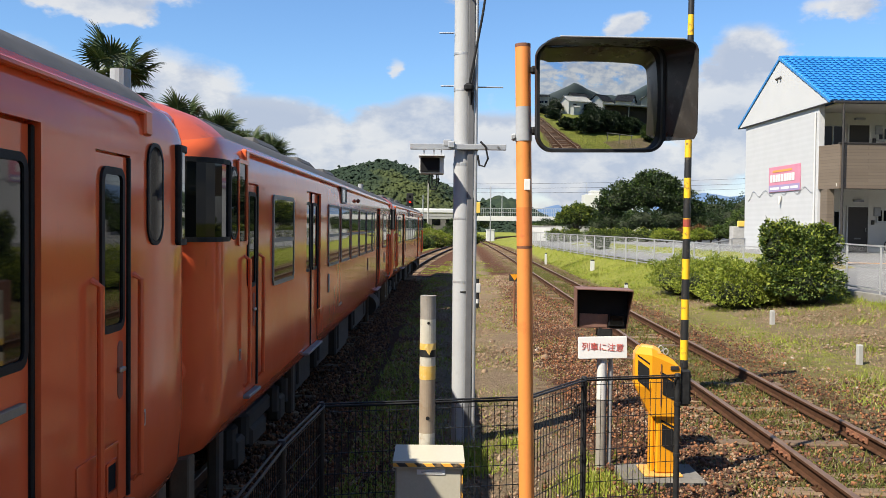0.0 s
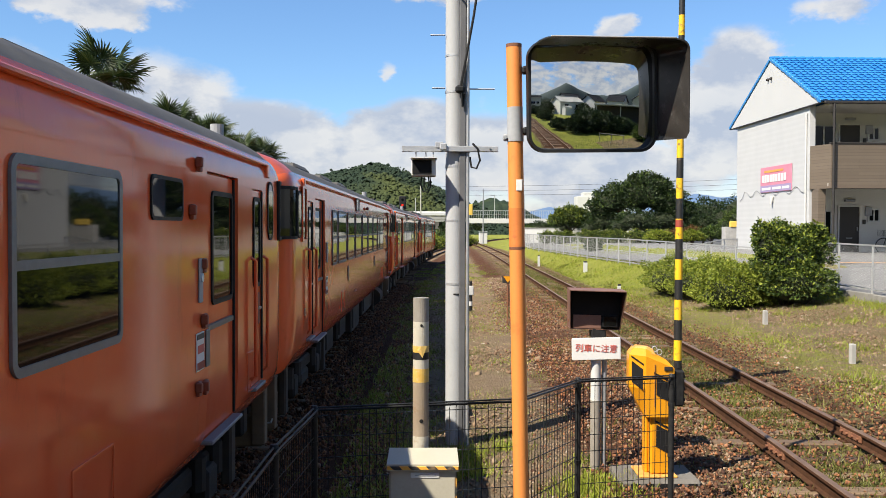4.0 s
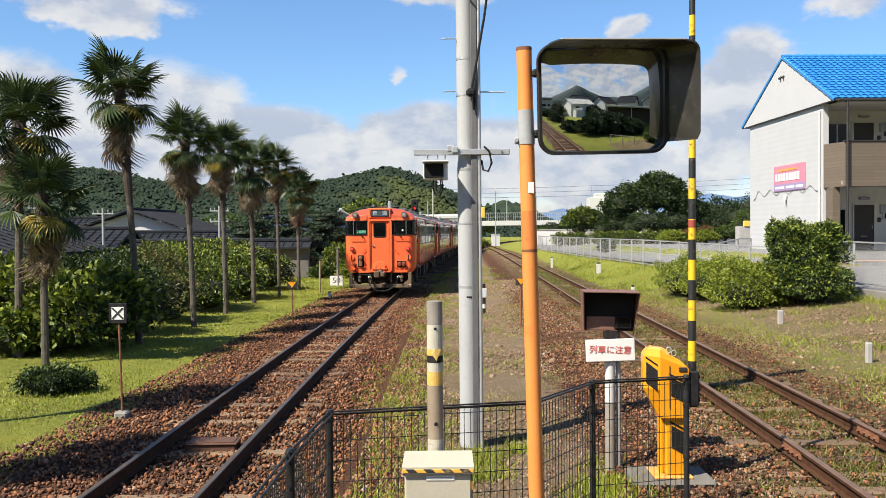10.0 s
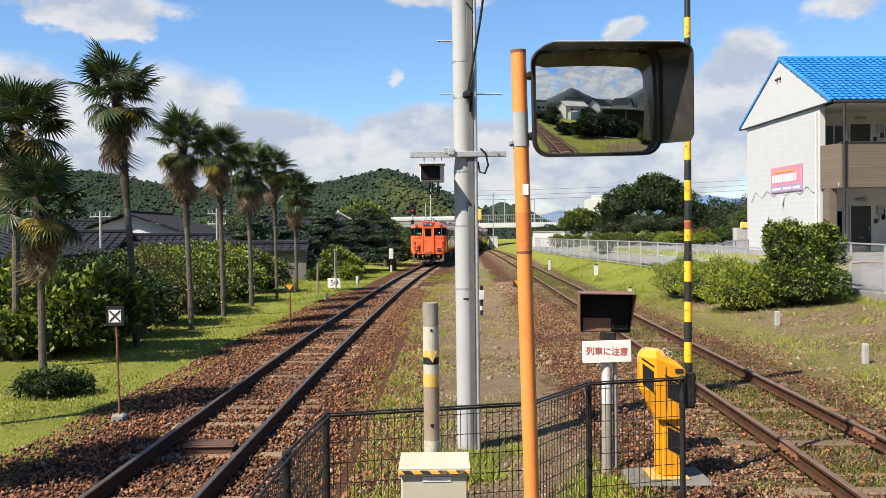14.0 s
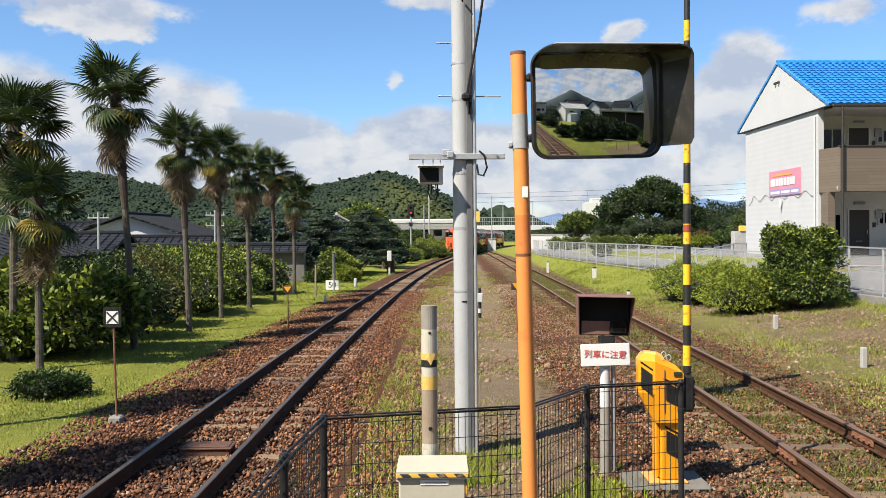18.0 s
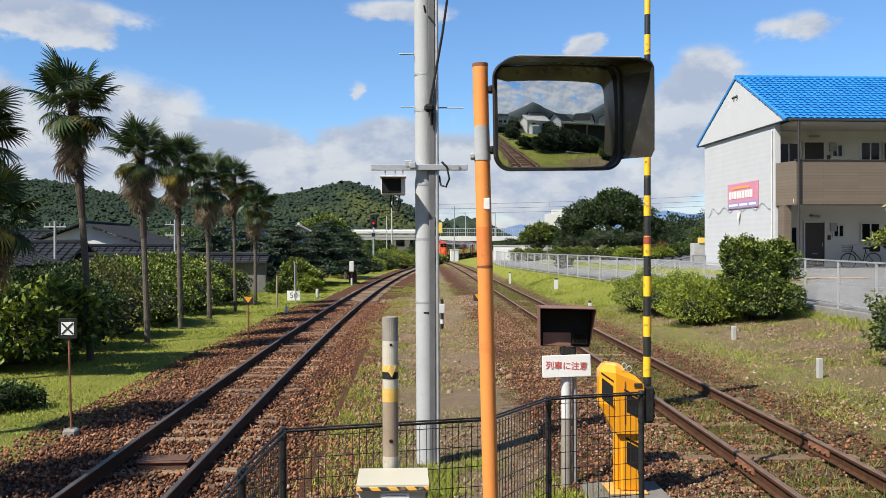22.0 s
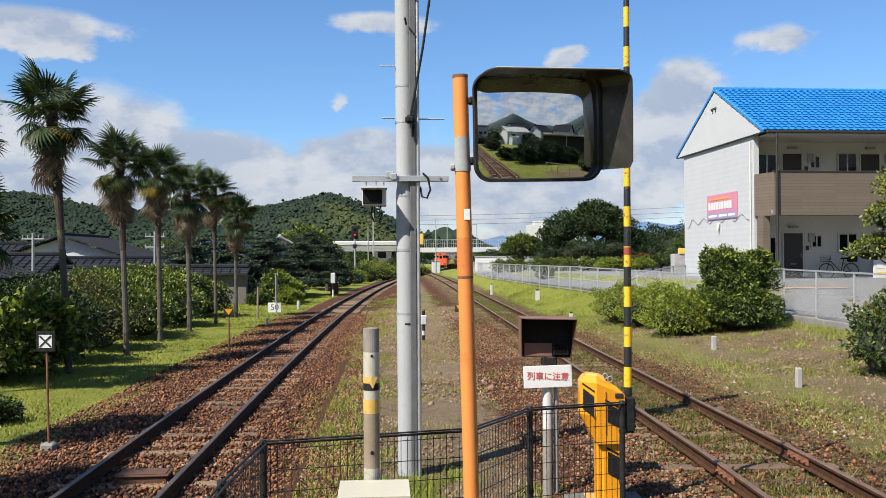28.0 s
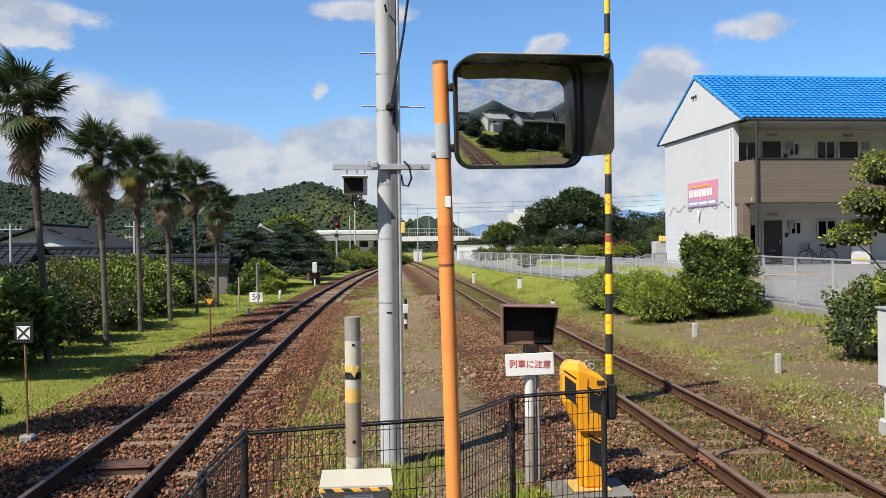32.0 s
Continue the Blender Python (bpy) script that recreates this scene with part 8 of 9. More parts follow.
OF, OB, OX = 1.2, 0.8, 0.12      # overhang of the roof before, behind and beyond the gable
MID = (D_ + OB - OF) / 2
RISE = 2.60
part("gable_wall", Geo().cbox((0, 0, -0.8), (0.25, D_, EV), 0.01).add([(0, 0, EV), (0.25, 0, EV), (0.25, D_, EV), (0, D_, EV), (0, MID, EV + 2.1), (0.25, MID, EV + 2.1)], [(0, 4, 3), (1, 2, 5), (0, 1, 5, 4), (4, 5, 2, 3)]), "siding", apt, "white block-textured gable wall")
part("door_wall", Geo().cbox((0.25, 1.45, -0.8), (L_, 1.65, EV - 0.05), 0.01), "plaster", apt)
part("back_wall", Geo().cbox((0.25, D_ - 0.2, -0.8), (L_, D_, EV - 0.05), 0.01), "siding", apt)
part("far_wall", Geo().cbox((L_, 0, -0.8), (L_ + 0.25, D_, EV), 0.01), "siding", apt)
g = Geo().add([(-0.10, -OF, EV - 0.03), (-0.10, D_ + OB, EV - 0.03), (-0.10, MID, EV + RISE - 0.08), (-0.005, -OF, EV - 0.03), (-0.005, D_ + OB, EV - 0.03), (-0.005, MID, EV + RISE - 0.08)],
              [(0, 2, 1), (3, 4, 5), (0, 3, 5, 2), (1, 2, 5, 4), (0, 1, 4, 3)])
part("gable_panel", g, "gable_white", apt, "white gable panel")
part("panel_drip", Geo().cbox((-0.11, -OF, EV - 0.075), (-0.004, D_ + OB, EV - 0.032), 0.006), "bronze", apt)
for s in (-0.17, 0.17):
    part("gable_vent", Geo().cyl((-0.10, MID + s, EV + 1.72), (-0.20, MID + s, EV + 1.66), 0.06, n=10), "bronze", apt)
# roof: two slopes of wavy tiles
half = (D_ + OF + OB) / 2
pitch = math.atan2(RISE, half)
run = math.hypot(RISE, half)


def tile_rows():
    g = Geo()
    rows, cols = 17, 82
    w = (L_ + 0.55) / cols
    for j in range(rows):
        d0, d1 = run * j / rows, run * (j + 1) / rows
        for i in range(cols):
            x = -0.10 + w * i
            vs = []
            for k in range(5):
                f = k / 4
                bump = 0.045 * math.sin(math.pi * f) ** 1.3
                vs += [(x + w * f, d0 - 0.03, 0.055 + bump), (x + w * f, d1, 0.012 + bump * 0.9)]
            vs += [(x + w * k / 4, d0 - 0.03, 0.015) for k in range(5)]
            fs = [(2 * k, 2 * k + 2, 2 * k + 3, 2 * k + 1) for k in range(4)] + [(10 + k, 11 + k, 2 * k + 2, 2 * k) for k in range(4)]
            g.add(vs, fs)
    return g


front = pose(0, -OF, EV + 0.0) @ pose(0, 0, 0, math.degrees(pitch))
part("roof_tiles", tile_rows(), "blue_tile", apt, "glossy blue wavy roof tiles", True, front)
part("roof_deck", Geo().cbox((-0.005, 0, -0.07), (L_ + 0.4, run, 0.0), 0.01), "soffit", apt, m=front)
back = pose(0, D_ + OB, EV + 0.0) @ pose(0, 0, 0, 0, 0, 180) @ pose(-L_, 0, 0) @ pose(0, 0, 0, math.degrees(pitch))
part("roof_back", Geo().cbox((-0.4, 0, -0.07), (L_ + 0.12, run, 0.05), 0.02), "blue_tile", apt, m=back)
g = Geo()
for i in range(62):
    g.cyl((-0.14 + 0.395 * i, MID, EV + RISE + 0.02), (-0.14 + 0.395 * i + 0.42, MID, EV + RISE + 0.035), 0.10, 0.11, 10)
part("ridge_tiles", g, "blue_tile", apt)
g = Geo()
for j in range(17):
    g.cbox((-0.15, run * j / 17 - 0.02, -0.09 + 0.012 * (j % 2)), (-0.05, run * (j + 1) / 17, 0.075), 0.03)
part("verge_tiles", g, "blue_tile", apt, m=front)
part("verge_tiles_back", Geo().cbox((L_ + 0.05, 0, -0.1), (L_ + 0.15, run, 0.07), 0.03), "blue_tile", apt, m=back)
part("gutter", Geo().cbox((0.0, -OF - 0.12, EV - 0.11), (L_ + 0.3, -OF, EV + 0.0), 0.03), "bronze", apt)
part("soffit", Geo().cbox((0.25, -OF, EV - 0.14), (L_, 1.6, EV - 0.06), 0.01), "soffit", apt)
# balcony front, corner pier and slab
part("balcony_slab", Geo().cbox((0.30, -1.05, 2.80), (L_, 1.45, 2.95), 0.01), "soffit", apt)
part("balcony_front", Geo().cbox((0.36, -1.18, 2.72), (L_, -1.06, 4.50), 0.01), "brown_siding", apt, "brown boarded balcony front")
g = Geo().add([(0.02, -0.02, 2.72), (0.35, -1.18, 2.72), (0.35, -1.18, 4.50), (0.02, -0.02, 4.50), (0.16, -0.02, 2.72), (0.47, -1.055, 2.72), (0.47, -1.055, 4.50), (0.16, -0.02, 4.50)],
              [(0, 1, 2, 3), (7, 6, 5, 4), (0, 4, 5, 1), (1, 5, 6, 2), (2, 6, 7, 3), (3, 7, 4, 0)])
part("balcony_end", g, "brown_siding", apt)
part("balcony_cap", Geo().cbox((0.32, -1.21, 4.50), (L_, -1.03, 4.56), 0.01), "bronze", apt)
part("corner_pier", Geo().cbox((0.10, -0.62, -0.8), (0.42, -0.05, 2.715), 0.01), "brown_siding", apt, "brown boarded corner pier")
part("downpipe", Geo().cyl((0.42, -1.27, -0.3), (0.42, -1.27, EV - 0.1), 0.05, n=10), "bronze", apt, smooth=True)
part("white_pipe", Geo().cyl((-0.05, 0.22, -0.3), (-0.05, 0.22, 5.9), 0.04, n=10), "white", apt, smooth=True)
part("wire_swag", Geo().tube([(-0.03, 7.6 - 0.2 * k, 2.62 + 0.28 * math.sin(k * 0.44) ** 2 - 0.15 * (k < 3)) for k in range(38)], 0.012, 5), "grey_pipe", apt)
part("wall_lamp", Geo().cyl((-0.05, 3.6, 2.55), (-0.12, 3.6, 2.2), 0.10, 0.03, 10), "plaster", apt)
for u, upper in ((2.4, 0), (2.38, 1), (6.0, 1), (6.6, 0), (10.8, 0), (10.7, 1), (14.4, 1), (15.0, 0), (19.2, 0)):
    z0 = 3.55 if upper else 0.05
    d = part("door", Geo().cbox((u - 0.42, 1.40, z0), (u + 0.46, 1.47, z0 + 2.0), 0.008), "dark_door", apt)
    part("door_frame", ring_geo(1.0, 2.08, 0.06, 0.07, 0.01, 2, m=pose(u + 0.02, 1.44, z0 + 1.02)), "plaster", d)
    part("handle", Geo().cbox((u + 0.34, 1.34, z0 + 0.95), (u + 0.37, 1.40, z0 + 1.12), 0.006), "chrome", d)
    part("letter_slot", Geo().cbox((u - 0.12, 1.385, z0 + 0.62), (u + 0.16, 1.40, z0 + 0.68), 0.004), "alu", d)
    part("entry_phone", Geo().cbox((u + 0.62, 1.38, z0 + 1.25), (u + 0.75, 1.45, z0 + 1.45), 0.01), "bronze", apt)
    part("meter_box", Geo().cbox((u + 0.72, 1.36, z0 + 1.62), (u + 1.02, 1.45, z0 + 2.0), 0.015), "grey_pipe", apt)
    part("entry_lamp", Geo().cbox((u - 0.2, 1.3, z0 + 2.22), (u + 0.25, 1.45, z0 + 2.32), 0.02), "grey_pipe", apt)
for u, z0, w, h in ((1.25, 4.25, 0.85, 1.25), (3.45, 4.95, 0.42, 0.48), (4.95, 4.55, 0.82, 1.0), (3.5, 1.45, 0.42, 0.48), (4.95, 1.25, 0.8, 0.75), (1.35, 0.5, 0.5, 1.35), (8.3, 4.55, 0.82, 1.0), (9.0, 1.45, 0.42, 0.48), (12.6, 4.55, 0.82, 1.0), (12.6, 1.2, 0.8, 0.75)):
    wn = part("window", Geo().cbox((u - w / 2, 1.40, z0), (u + w / 2, 1.46, z0 + h), 0.006), "glass", apt)
    part("window_frame", ring_geo(w + 0.12, h + 0.12, 0.07, 0.08, 0.01, 2, m=pose(u, 1.45, z0 + h / 2)), "white", wn)
    part("mullion", Geo().box((u - 0.03, 1.37, z0), (u + 0.03, 1.40, z0 + h)), "white", wn)
part("step", Geo().cbox((0.9, 0.2, -0.7), (L_, 1.4, 0.04), 0.02), "concrete", apt)
# banner on the gable
bn = thing("banner", BX @ pose(-0.012, 3.30, 3.34, 0, 0, -90), "faded magenta and violet advertising banner on the gable", "banner")
part("sheet", Geo().cbox((-1.70, -0.03, -0.58), (1.70, 0.0, 0.58), 0.006), "banner_a", bn)
part("lower_field", Geo().cbox((-1.68, -0.036, -0.56), (1.68, -0.030, -0.26), 0.002), "banner_b", bn)
part("bar", Geo().cbox((-1.25, -0.042, 0.32), (0.85, -0.036, 0.42), 0.001), "banner_y", bn)
for k in range(9):
    part("bar", Geo().cbox((-1.50 + 0.30 * k, -0.042, -0.12), (-1.26 + 0.30 * k, -0.036, 0.22), 0.001), "letter", bn)
for x0, x1 in ((-1.5, -0.5), (-0.3, 0.6), (0.75, 1.5)):
    part("bar", Geo().cbox((x0, -0.042, -0.47), (x1, -0.036, -0.36), 0.001), "letter", bn)


# bicycle by the doors
def bicycle(m):
    b = thing("bicycle", m, "black city bicycle with front basket on its stand", "bicycle")
    for x in (-0.54, 0.54):
        w = part("wheel", Geo().tube([(x + 0.33 * math.cos(a), 0, 0.34 + 0.33 * math.sin(a)) for a in np.linspace(0, 2 * math.pi, 25)], 0.018, 6), "rubber", b)
        sp_ = Geo()
        for k in range(14):
            a = k * math.pi / 7
            sp_.box((0, -0.002, -0.002), (0.32, 0.002, 0.002), pose(x, 0, 0.34, 0, -math.degrees(a)))
        part("spokes", sp_, "chrome", w)
        part("mudguard", Geo().tube([(x + 0.365 * math.cos(a), 0, 0.34 + 0.365 * math.sin(a)) for a in np.linspace(0.3, 2.6, 10)], 0.016, 5), "galv", w)
    part("frame", Geo().tube([(-0.54, 0, 0.34), (-0.10, 0, 0.30), (0.0, 0, 0.40), (0.36, 0, 0.78)], 0.02, 7).tube([(-0.10, 0, 0.30), (-0.22, 0, 0.86)], 0.017, 7).tube([(-0.54, 0, 0.34), (-0.2, 0, 0.72)], 0.012, 6).tube([(0.54, 0, 0.34), (0.34, 0, 0.98)], 0.018, 7), "black", b)
    part("saddle", Geo().cbox((-0.36, -0.09, 0.86), (-0.10, 0.09, 0.93), 0.03), "rubber", b)
    part("handlebar", Geo().tube([(0.20, -0.28, 1.04), (0.34, -0.2, 1.05), (0.36, 0, 1.03), (0.34, 0.2, 1.05), (0.20, 0.28, 1.04)], 0.014, 6), "chrome", b)
    bk = Geo()
    for i in range(7):
        bk.box((0.42 + 0.05 * i, -0.16, 0.76), (0.425 + 0.05 * i, -0.155, 1.0)).box((0.42 + 0.05 * i, 0.155, 0.76), (0.425 + 0.05 * i, 0.16, 1.0))
    for z in (0.76, 0.84, 0.92, 1.0):
        bk.box((0.41, -0.163, z), (0.74, -0.155, z + 0.008)).box((0.41, 0.155, z), (0.74, 0.163, z + 0.008)).box((0.41, -0.16, z), (0.418, 0.16, z + 0.008)).box((0.732, -0.16, z), (0.74, 0.16, z + 0.008))
    bk.box((0.41, -0.16, 0.75), (0.74, 0.16, 0.756))
    part("basket", bk, "black", b)
    part("rear_box", Geo().cbox((-0.78, -0.16, 0.74), (-0.42, 0.16, 1.0), 0.04), "rubber", b)
    part("stand", Geo().tube([(-0.54, -0.12, 0.02), (-0.54, 0, 0.34), (-0.54, 0.12, 0.02)], 0.012, 5), "galv", b)


bicycle(BX @ pose(4.15, 0.75, 0.04, 0, 0, 176))
nb = thing("notice_board", BX @ pose(5.65, -0.1, -0.2, 0, 0, 0), "white notice board with orange and blue patches", "notice board")
part("board", Geo().cbox((-0.42, -0.04, 0.0), (0.42, 0.04, 1.45), 0.01), "plaster", nb)
for x0, x1, z0, z1, m_ in ((-0.3, 0.05, 1.10, 1.30, "tag"), (0.10, 0.32, 1.08, 1.28, "orange"), (-0.3, -0.02, 0.7, 0.95, "letter"), (-0.3, 0.25, 0.45, 0.56, "tag")):
    part("patch", Geo().cbox((x0, -0.05, z0), (x1, -0.04, z1), 0.002), m_, nb)


# ---- road and car park ----
def road_patch(name, label, x0, x1, ys, mat, lift):
    """A sheet laid a little over the ground between two lines."""
    vs, n = [], 14
    for y in ys:
        a, b = x0(y), x1(y)
        vs += [(a + (b - a) * i / n, y, land(a + (b - a) * i / n, y) + lift) for i in range(n + 1)]
    fs = [(j * (n + 1) + i, j * (n + 1) + i + 1, (j + 1) * (n + 1) + i + 1, (j + 1) * (n + 1) + i) for j in range(len(ys) - 1) for i in range(n)]
    me = bpy.data.meshes.new(name)
    me.from_pydata(vs, [], fs)
    me.materials.append(M[mat])
    return tagged(new(name, me), label, "road", kind="structure")


road_patch("road", "worn grey asphalt road and car park", lambda y: fence_x(y) + 0.25, lambda y: 60.0, np.arange(17, 200, 1.5), "asphalt", 0.10)
ln = thing("road_line", pose(14.6, 33.0, land(14.6, 33.0) + 0.108, 2.5, 0, -16), "faded orange line on the car park", "road marking", kind="structure")
part("paint", Geo().box((-2.4, -0.08, 0), (2.4, 0.08, 0.006)), "line_orange", ln)
kb = thing("kerb_wall", pose(0, 0, 0), "low concrete kerb wall under the wire fence", "kerb", kind="structure")
for y0 in np.arange(17, 38, 2.0):
    xa, xb = fence_x(y0), fence_x(y0 + 2.0)
    za = land(xa - 0.4, y0 + 1.0)
    part("kerb_block", Geo().cbox((-0.09, 0.01, -0.25), (0.09, math.hypot(2.0, xb - xa) - 0.01, 0.20), 0.015), "kerb_old", kb, m=pose(xa, y0, za + 0.05, 0, 0, -math.degrees(math.atan2(xb - xa, 2.0))))


# ---- wire fences ----
def wire_fence(name, label, pts, h, step, base=0.0):
    f = thing(name, pose(0, 0, 0), label, "fence", "wire fences")
    for i, (x, y) in enumerate(pts):
        z = land(x, y) + base
        part("post", Geo().cyl((x, y, z - 0.15), (x, y, z + h), 0.035, n=8), "mesh_wire", f)
        if i == 0:
            continue
        px, py = pts[i - 1]
        pz = land(px, py) + base
        L, dz = math.hypot(x - px, y - py), z - pz
        g = Geo()
        sh = dz / L
        def bar(x0, x1, z0, z1, r):
            g.add([(x0, -r, z0 + sh * x0), (x1, -r, z1 + sh * x1), (x1, r, z1 + sh * x1), (x0, r, z0 + sh * x0), (x0, -r, z0 + sh * x0 + 2 * r), (x1, -r, z1 + sh * x1 + 2 * r), (x1, r, z1 + sh * x1 + 2 * r), (x0, r, z0 + sh * x0 + 2 * r)],
                  [(3, 2, 1, 0), (4, 5, 6, 7), (0, 1, 5, 4), (1, 2, 6, 5), (2, 3, 7, 6), (3, 0, 4, 7)])
        m_ = pose(px, py, pz, 0, 0, math.degrees(math.atan2(y - py, x - px)))
        for rn, hh, rr in (("top_rail", h - 0.05, 0.022), ("bottom_rail", 0.06, 0.018), ("middle_wire", h * 0.5, 0.008)):
            g = Geo()
            bar(0, L, hh, hh, rr)
            part(rn, g, "mesh_wire", f, m=m_)
        g = Geo()
        k = max(int(L / step), 1)
        r = 0.0027 if step > 0.08 else 0.0014
        for j in range(-int(h / step), k + 1):
            for s in (0, 1):
                a0, a1 = (j * step, 0.1), (j * step + h - 0.15, h - 0.05)
                if a1[0] <= 0 or a0[0] >= L:
                    continue
                t0, t1 = max(0, -a0[0] / (a1[0] - a0[0])), min(1, (L - a0[0]) / (a1[0] - a0[0]))
                xa, xb = a0[0] + (a1[0] - a0[0]) * t0, a0[0] + (a1[0] - a0[0]) * t1
                za, zb_ = a0[1] + (a1[1] - a0[1]) * t0, a0[1] + (a1[1] - a0[1]) * t1
                if s:
                    za, zb_ = h + 0.05 - za, h + 0.05 - zb_
                g.add([(xa, 0, za - r + sh * xa), (xb, 0, zb_ - r + sh * xb), (xb, 0, zb_ + r + sh * xb), (xa, 0, za + r + sh * xa), (xa, r, za + sh * xa), (xb, r, zb_ + sh * xb)], [(0, 1, 2, 3), (0, 4, 5, 1), (3, 2, 5, 4)])
        part("wire_mesh", g, "mesh_wire", f, m=m_)


wire_fence("wire_fence", "galvanised chain-link fence along the car park", [(fence_x(y), y) for y in (17.2, 19.2, 21.2, 23.2, 25.2, 27.2, 29.2, 31.0)], 1.35, 0.075, 0.22)
wire_fence("wire_fence", "pale grey wire fence along the road", [(fence_x(y), y) for y in (32.5, 34.2, 36, 38, 40, 42, 44, 46, 48.2, 50.4, 52.6, 55, 57.5, 60, 62.6, 65.2, 68, 71, 74, 77, 80, 84, 88, 92, 96, 100, 105, 110, 116, 122)], 1.25, 0.13)
wire_fence("wire_fence", "pale grey wire fence before the garden", [(10.9, 40.2), (12.3, 41.0), (13.6, 42.4), (14.6, 43.6)], 1.25, 0.11, -0.62)

# ---- shrubs on the bank ----
shrub("clipped_hedge", 8.9, 30.5, [(-0.4, 1.5, 0.55, 1.1, 1.6, 0.75), (0.0, -0.6, 0.5, 1.2, 1.5, 0.72), (0.5, -2.2, 0.45, 1.0, 1.2, 0.68), (0.8, 0.6, 0.6, 1.1, 1.6, 0.72)], 26000, 0.072, "leaf_b", "broad low yellow-green hedge on the bank", 140, "", "leaf_b", 4500, 0.068)
shrub("clipped_hedge", 8.7, 26.6, [(0, 0, 0.5, 1.1, 1.0, 0.72), (0.8, 0.4, 0.55, 0.9, 0.9, 0.75)], 15000, 0.072, "leaf_b", "low rounded green hedge on the bank", 141, "", "leaf_b", 2000, 0.085)
shrub("tall_shrub", 10.3, 26.4, [(0, 0, 1.2, 0.95, 0.95, 1.0), (-0.55, -0.2, 1.7, 0.45, 0.45, 0.6), (0.55, 0.1, 1.55, 0.75, 0.7, 0.7), (0.1, -0.5, 0.6, 1.1, 0.9, 0.65), (-0.75, 0.1, 1.95, 0.22, 0.22, 0.45), (0.75, -0.2, 2.0, 0.3, 0.3, 0.35), (-0.2, 0.2, 2.15, 0.28, 0.28, 0.3)], 16000, 0.088, "leaf_a", "tall leafy green shrub before the fence", 142, "", "leaf_b", 4500, 0.09)
shrub("tangled_bush", 9.7, 16.9, [(0, 0, 0.65, 0.8, 0.85, 0.85), (0.9, -0.3, 0.95, 0.9, 0.9, 1.0), (1.7, 0.5, 1.0, 0.9, 0.9, 1.0)], 8000, 0.085, "leaf_a", "tangled bush of ferny green and dry leaves", 143, "", "leaf_dry", 2600, 0.085)
shrub("vine_bush", 9.8, 14.8, [(0, 0, 0.9, 1.0, 0.9, 1.0), (0.9, 0.3, 1.2, 0.9, 0.9, 1.1), (0.4, 0.8, 0.6, 0.9, 0.9, 0.7)], 6500, 0.15, "leaf_b", "broad-leaved vine bush behind the cabinet", 144, "", "leaf_a", 2000, 0.14)
tree("young_tree", 11.3, 18.6, 3.9, [(0, 0, 2.7, 0.75, 0.7, 0.55), (-0.75, -0.2, 3.0, 0.5, 0.5, 0.32), (0.6, 0, 3.2, 0.7, 0.7, 0.5), (-0.2, 0.1, 3.7, 0.6, 0.6, 0.42), (-1.0, 0.1, 2.3, 0.45, 0.4, 0.28)], 3800, 0.085, "leaf_b", "young tree with thin bright leaves by the fence", 145, 0.06, "", "leaf_dry", 1600)
shrub("dark_shrub", 10.0, 57, [(0, 0, 0.35, 0.55, 0.55, 0.45)], 1800, 0.1, "leaf_c", "small dark rounded shrub by the fence", 146)

# ---- garden and trees across the road ----
tree("garden_tree", 17.6, 78, 6.6, [(0, 0, 4.1, 2.7, 2.3, 1.6), (2.2, 0, 3.6, 2.0, 2.0, 1.3), (-2.2, 0, 3.6, 2.0, 2.0, 1.3), (0.6, 0.3, 5.2, 1.6, 1.5, 1.0), (3.4, 0, 2.8, 1.5, 1.5, 1.0), (-3.2, 0.4, 2.8, 1.4, 1.4, 1.0), (1.8, 0, 4.9, 1.1, 1.1, 0.8)], 14000, 0.20, "leaf_c", "spreading dark green garden tree", 150, 0.28, "", "leaf_a", 3000)
tree("garden_tree", 12.0, 80, 4.0, [(0, 0, 2.4, 1.4, 1.3, 0.9), (1.2, 0, 2.0, 1.1, 1.1, 0.8), (-1.0, 0, 2.0, 1.0, 1.0, 0.7)], 5000, 0.18, "leaf_a", "smaller garden tree beside the wall", 151, 0.15, "garden trees", "leaf_b", 1500)
for i, (x, y, h, mt, s) in enumerate(((14.6, 78, 3.0, "leaf_c", 1.5), (16.6, 75, 3.2, "leaf_c", 1.6), (19.4, 77, 3.4, "leaf_c", 1.7), (22.0, 79, 3.8, "leaf_c", 1.8), (13.2, 84, 3.4, "leaf_c", 1.5), (21.4, 72, 2.6, "leaf_c", 1.0), (23.6, 70, 3.2, "leaf_a", 1.2), (20.0, 70, 1.6, "leaf_red", 0.9), (19.3, 63, 1.5, "leaf_a", 0.9), (25.6, 76, 4.6, "leaf_c", 1.7), (22.6, 84, 4.4, "leaf_a", 1.8), (27.0, 70, 4.2, "leaf_c", 1.5), (17.6, 62, 1.2, "leaf_b", 0.7), (18.6, 70, 1.3, "leaf_red", 0.8), (16.4, 66, 1.2, "leaf_b", 0.8), (28.5, 78, 5.0, "leaf_a", 1.8))):
    tree("garden_shrub_tree", x, y, h, [(0, 0, h * 0.62, s, s, h * 0.3), (s * 0.7, 0.1, h * 0.5, s * 0.7, s * 0.7, h * 0.24), (-s * 0.7, 0, h * 0.48, s * 0.7, s * 0.7, h * 0.24)], 3200, 0.14, mt, "rounded garden tree behind the road fence" if mt != "leaf_red" else "rust-leaved garden maple behind the fence", 152 + i, 0.1, "garden trees")
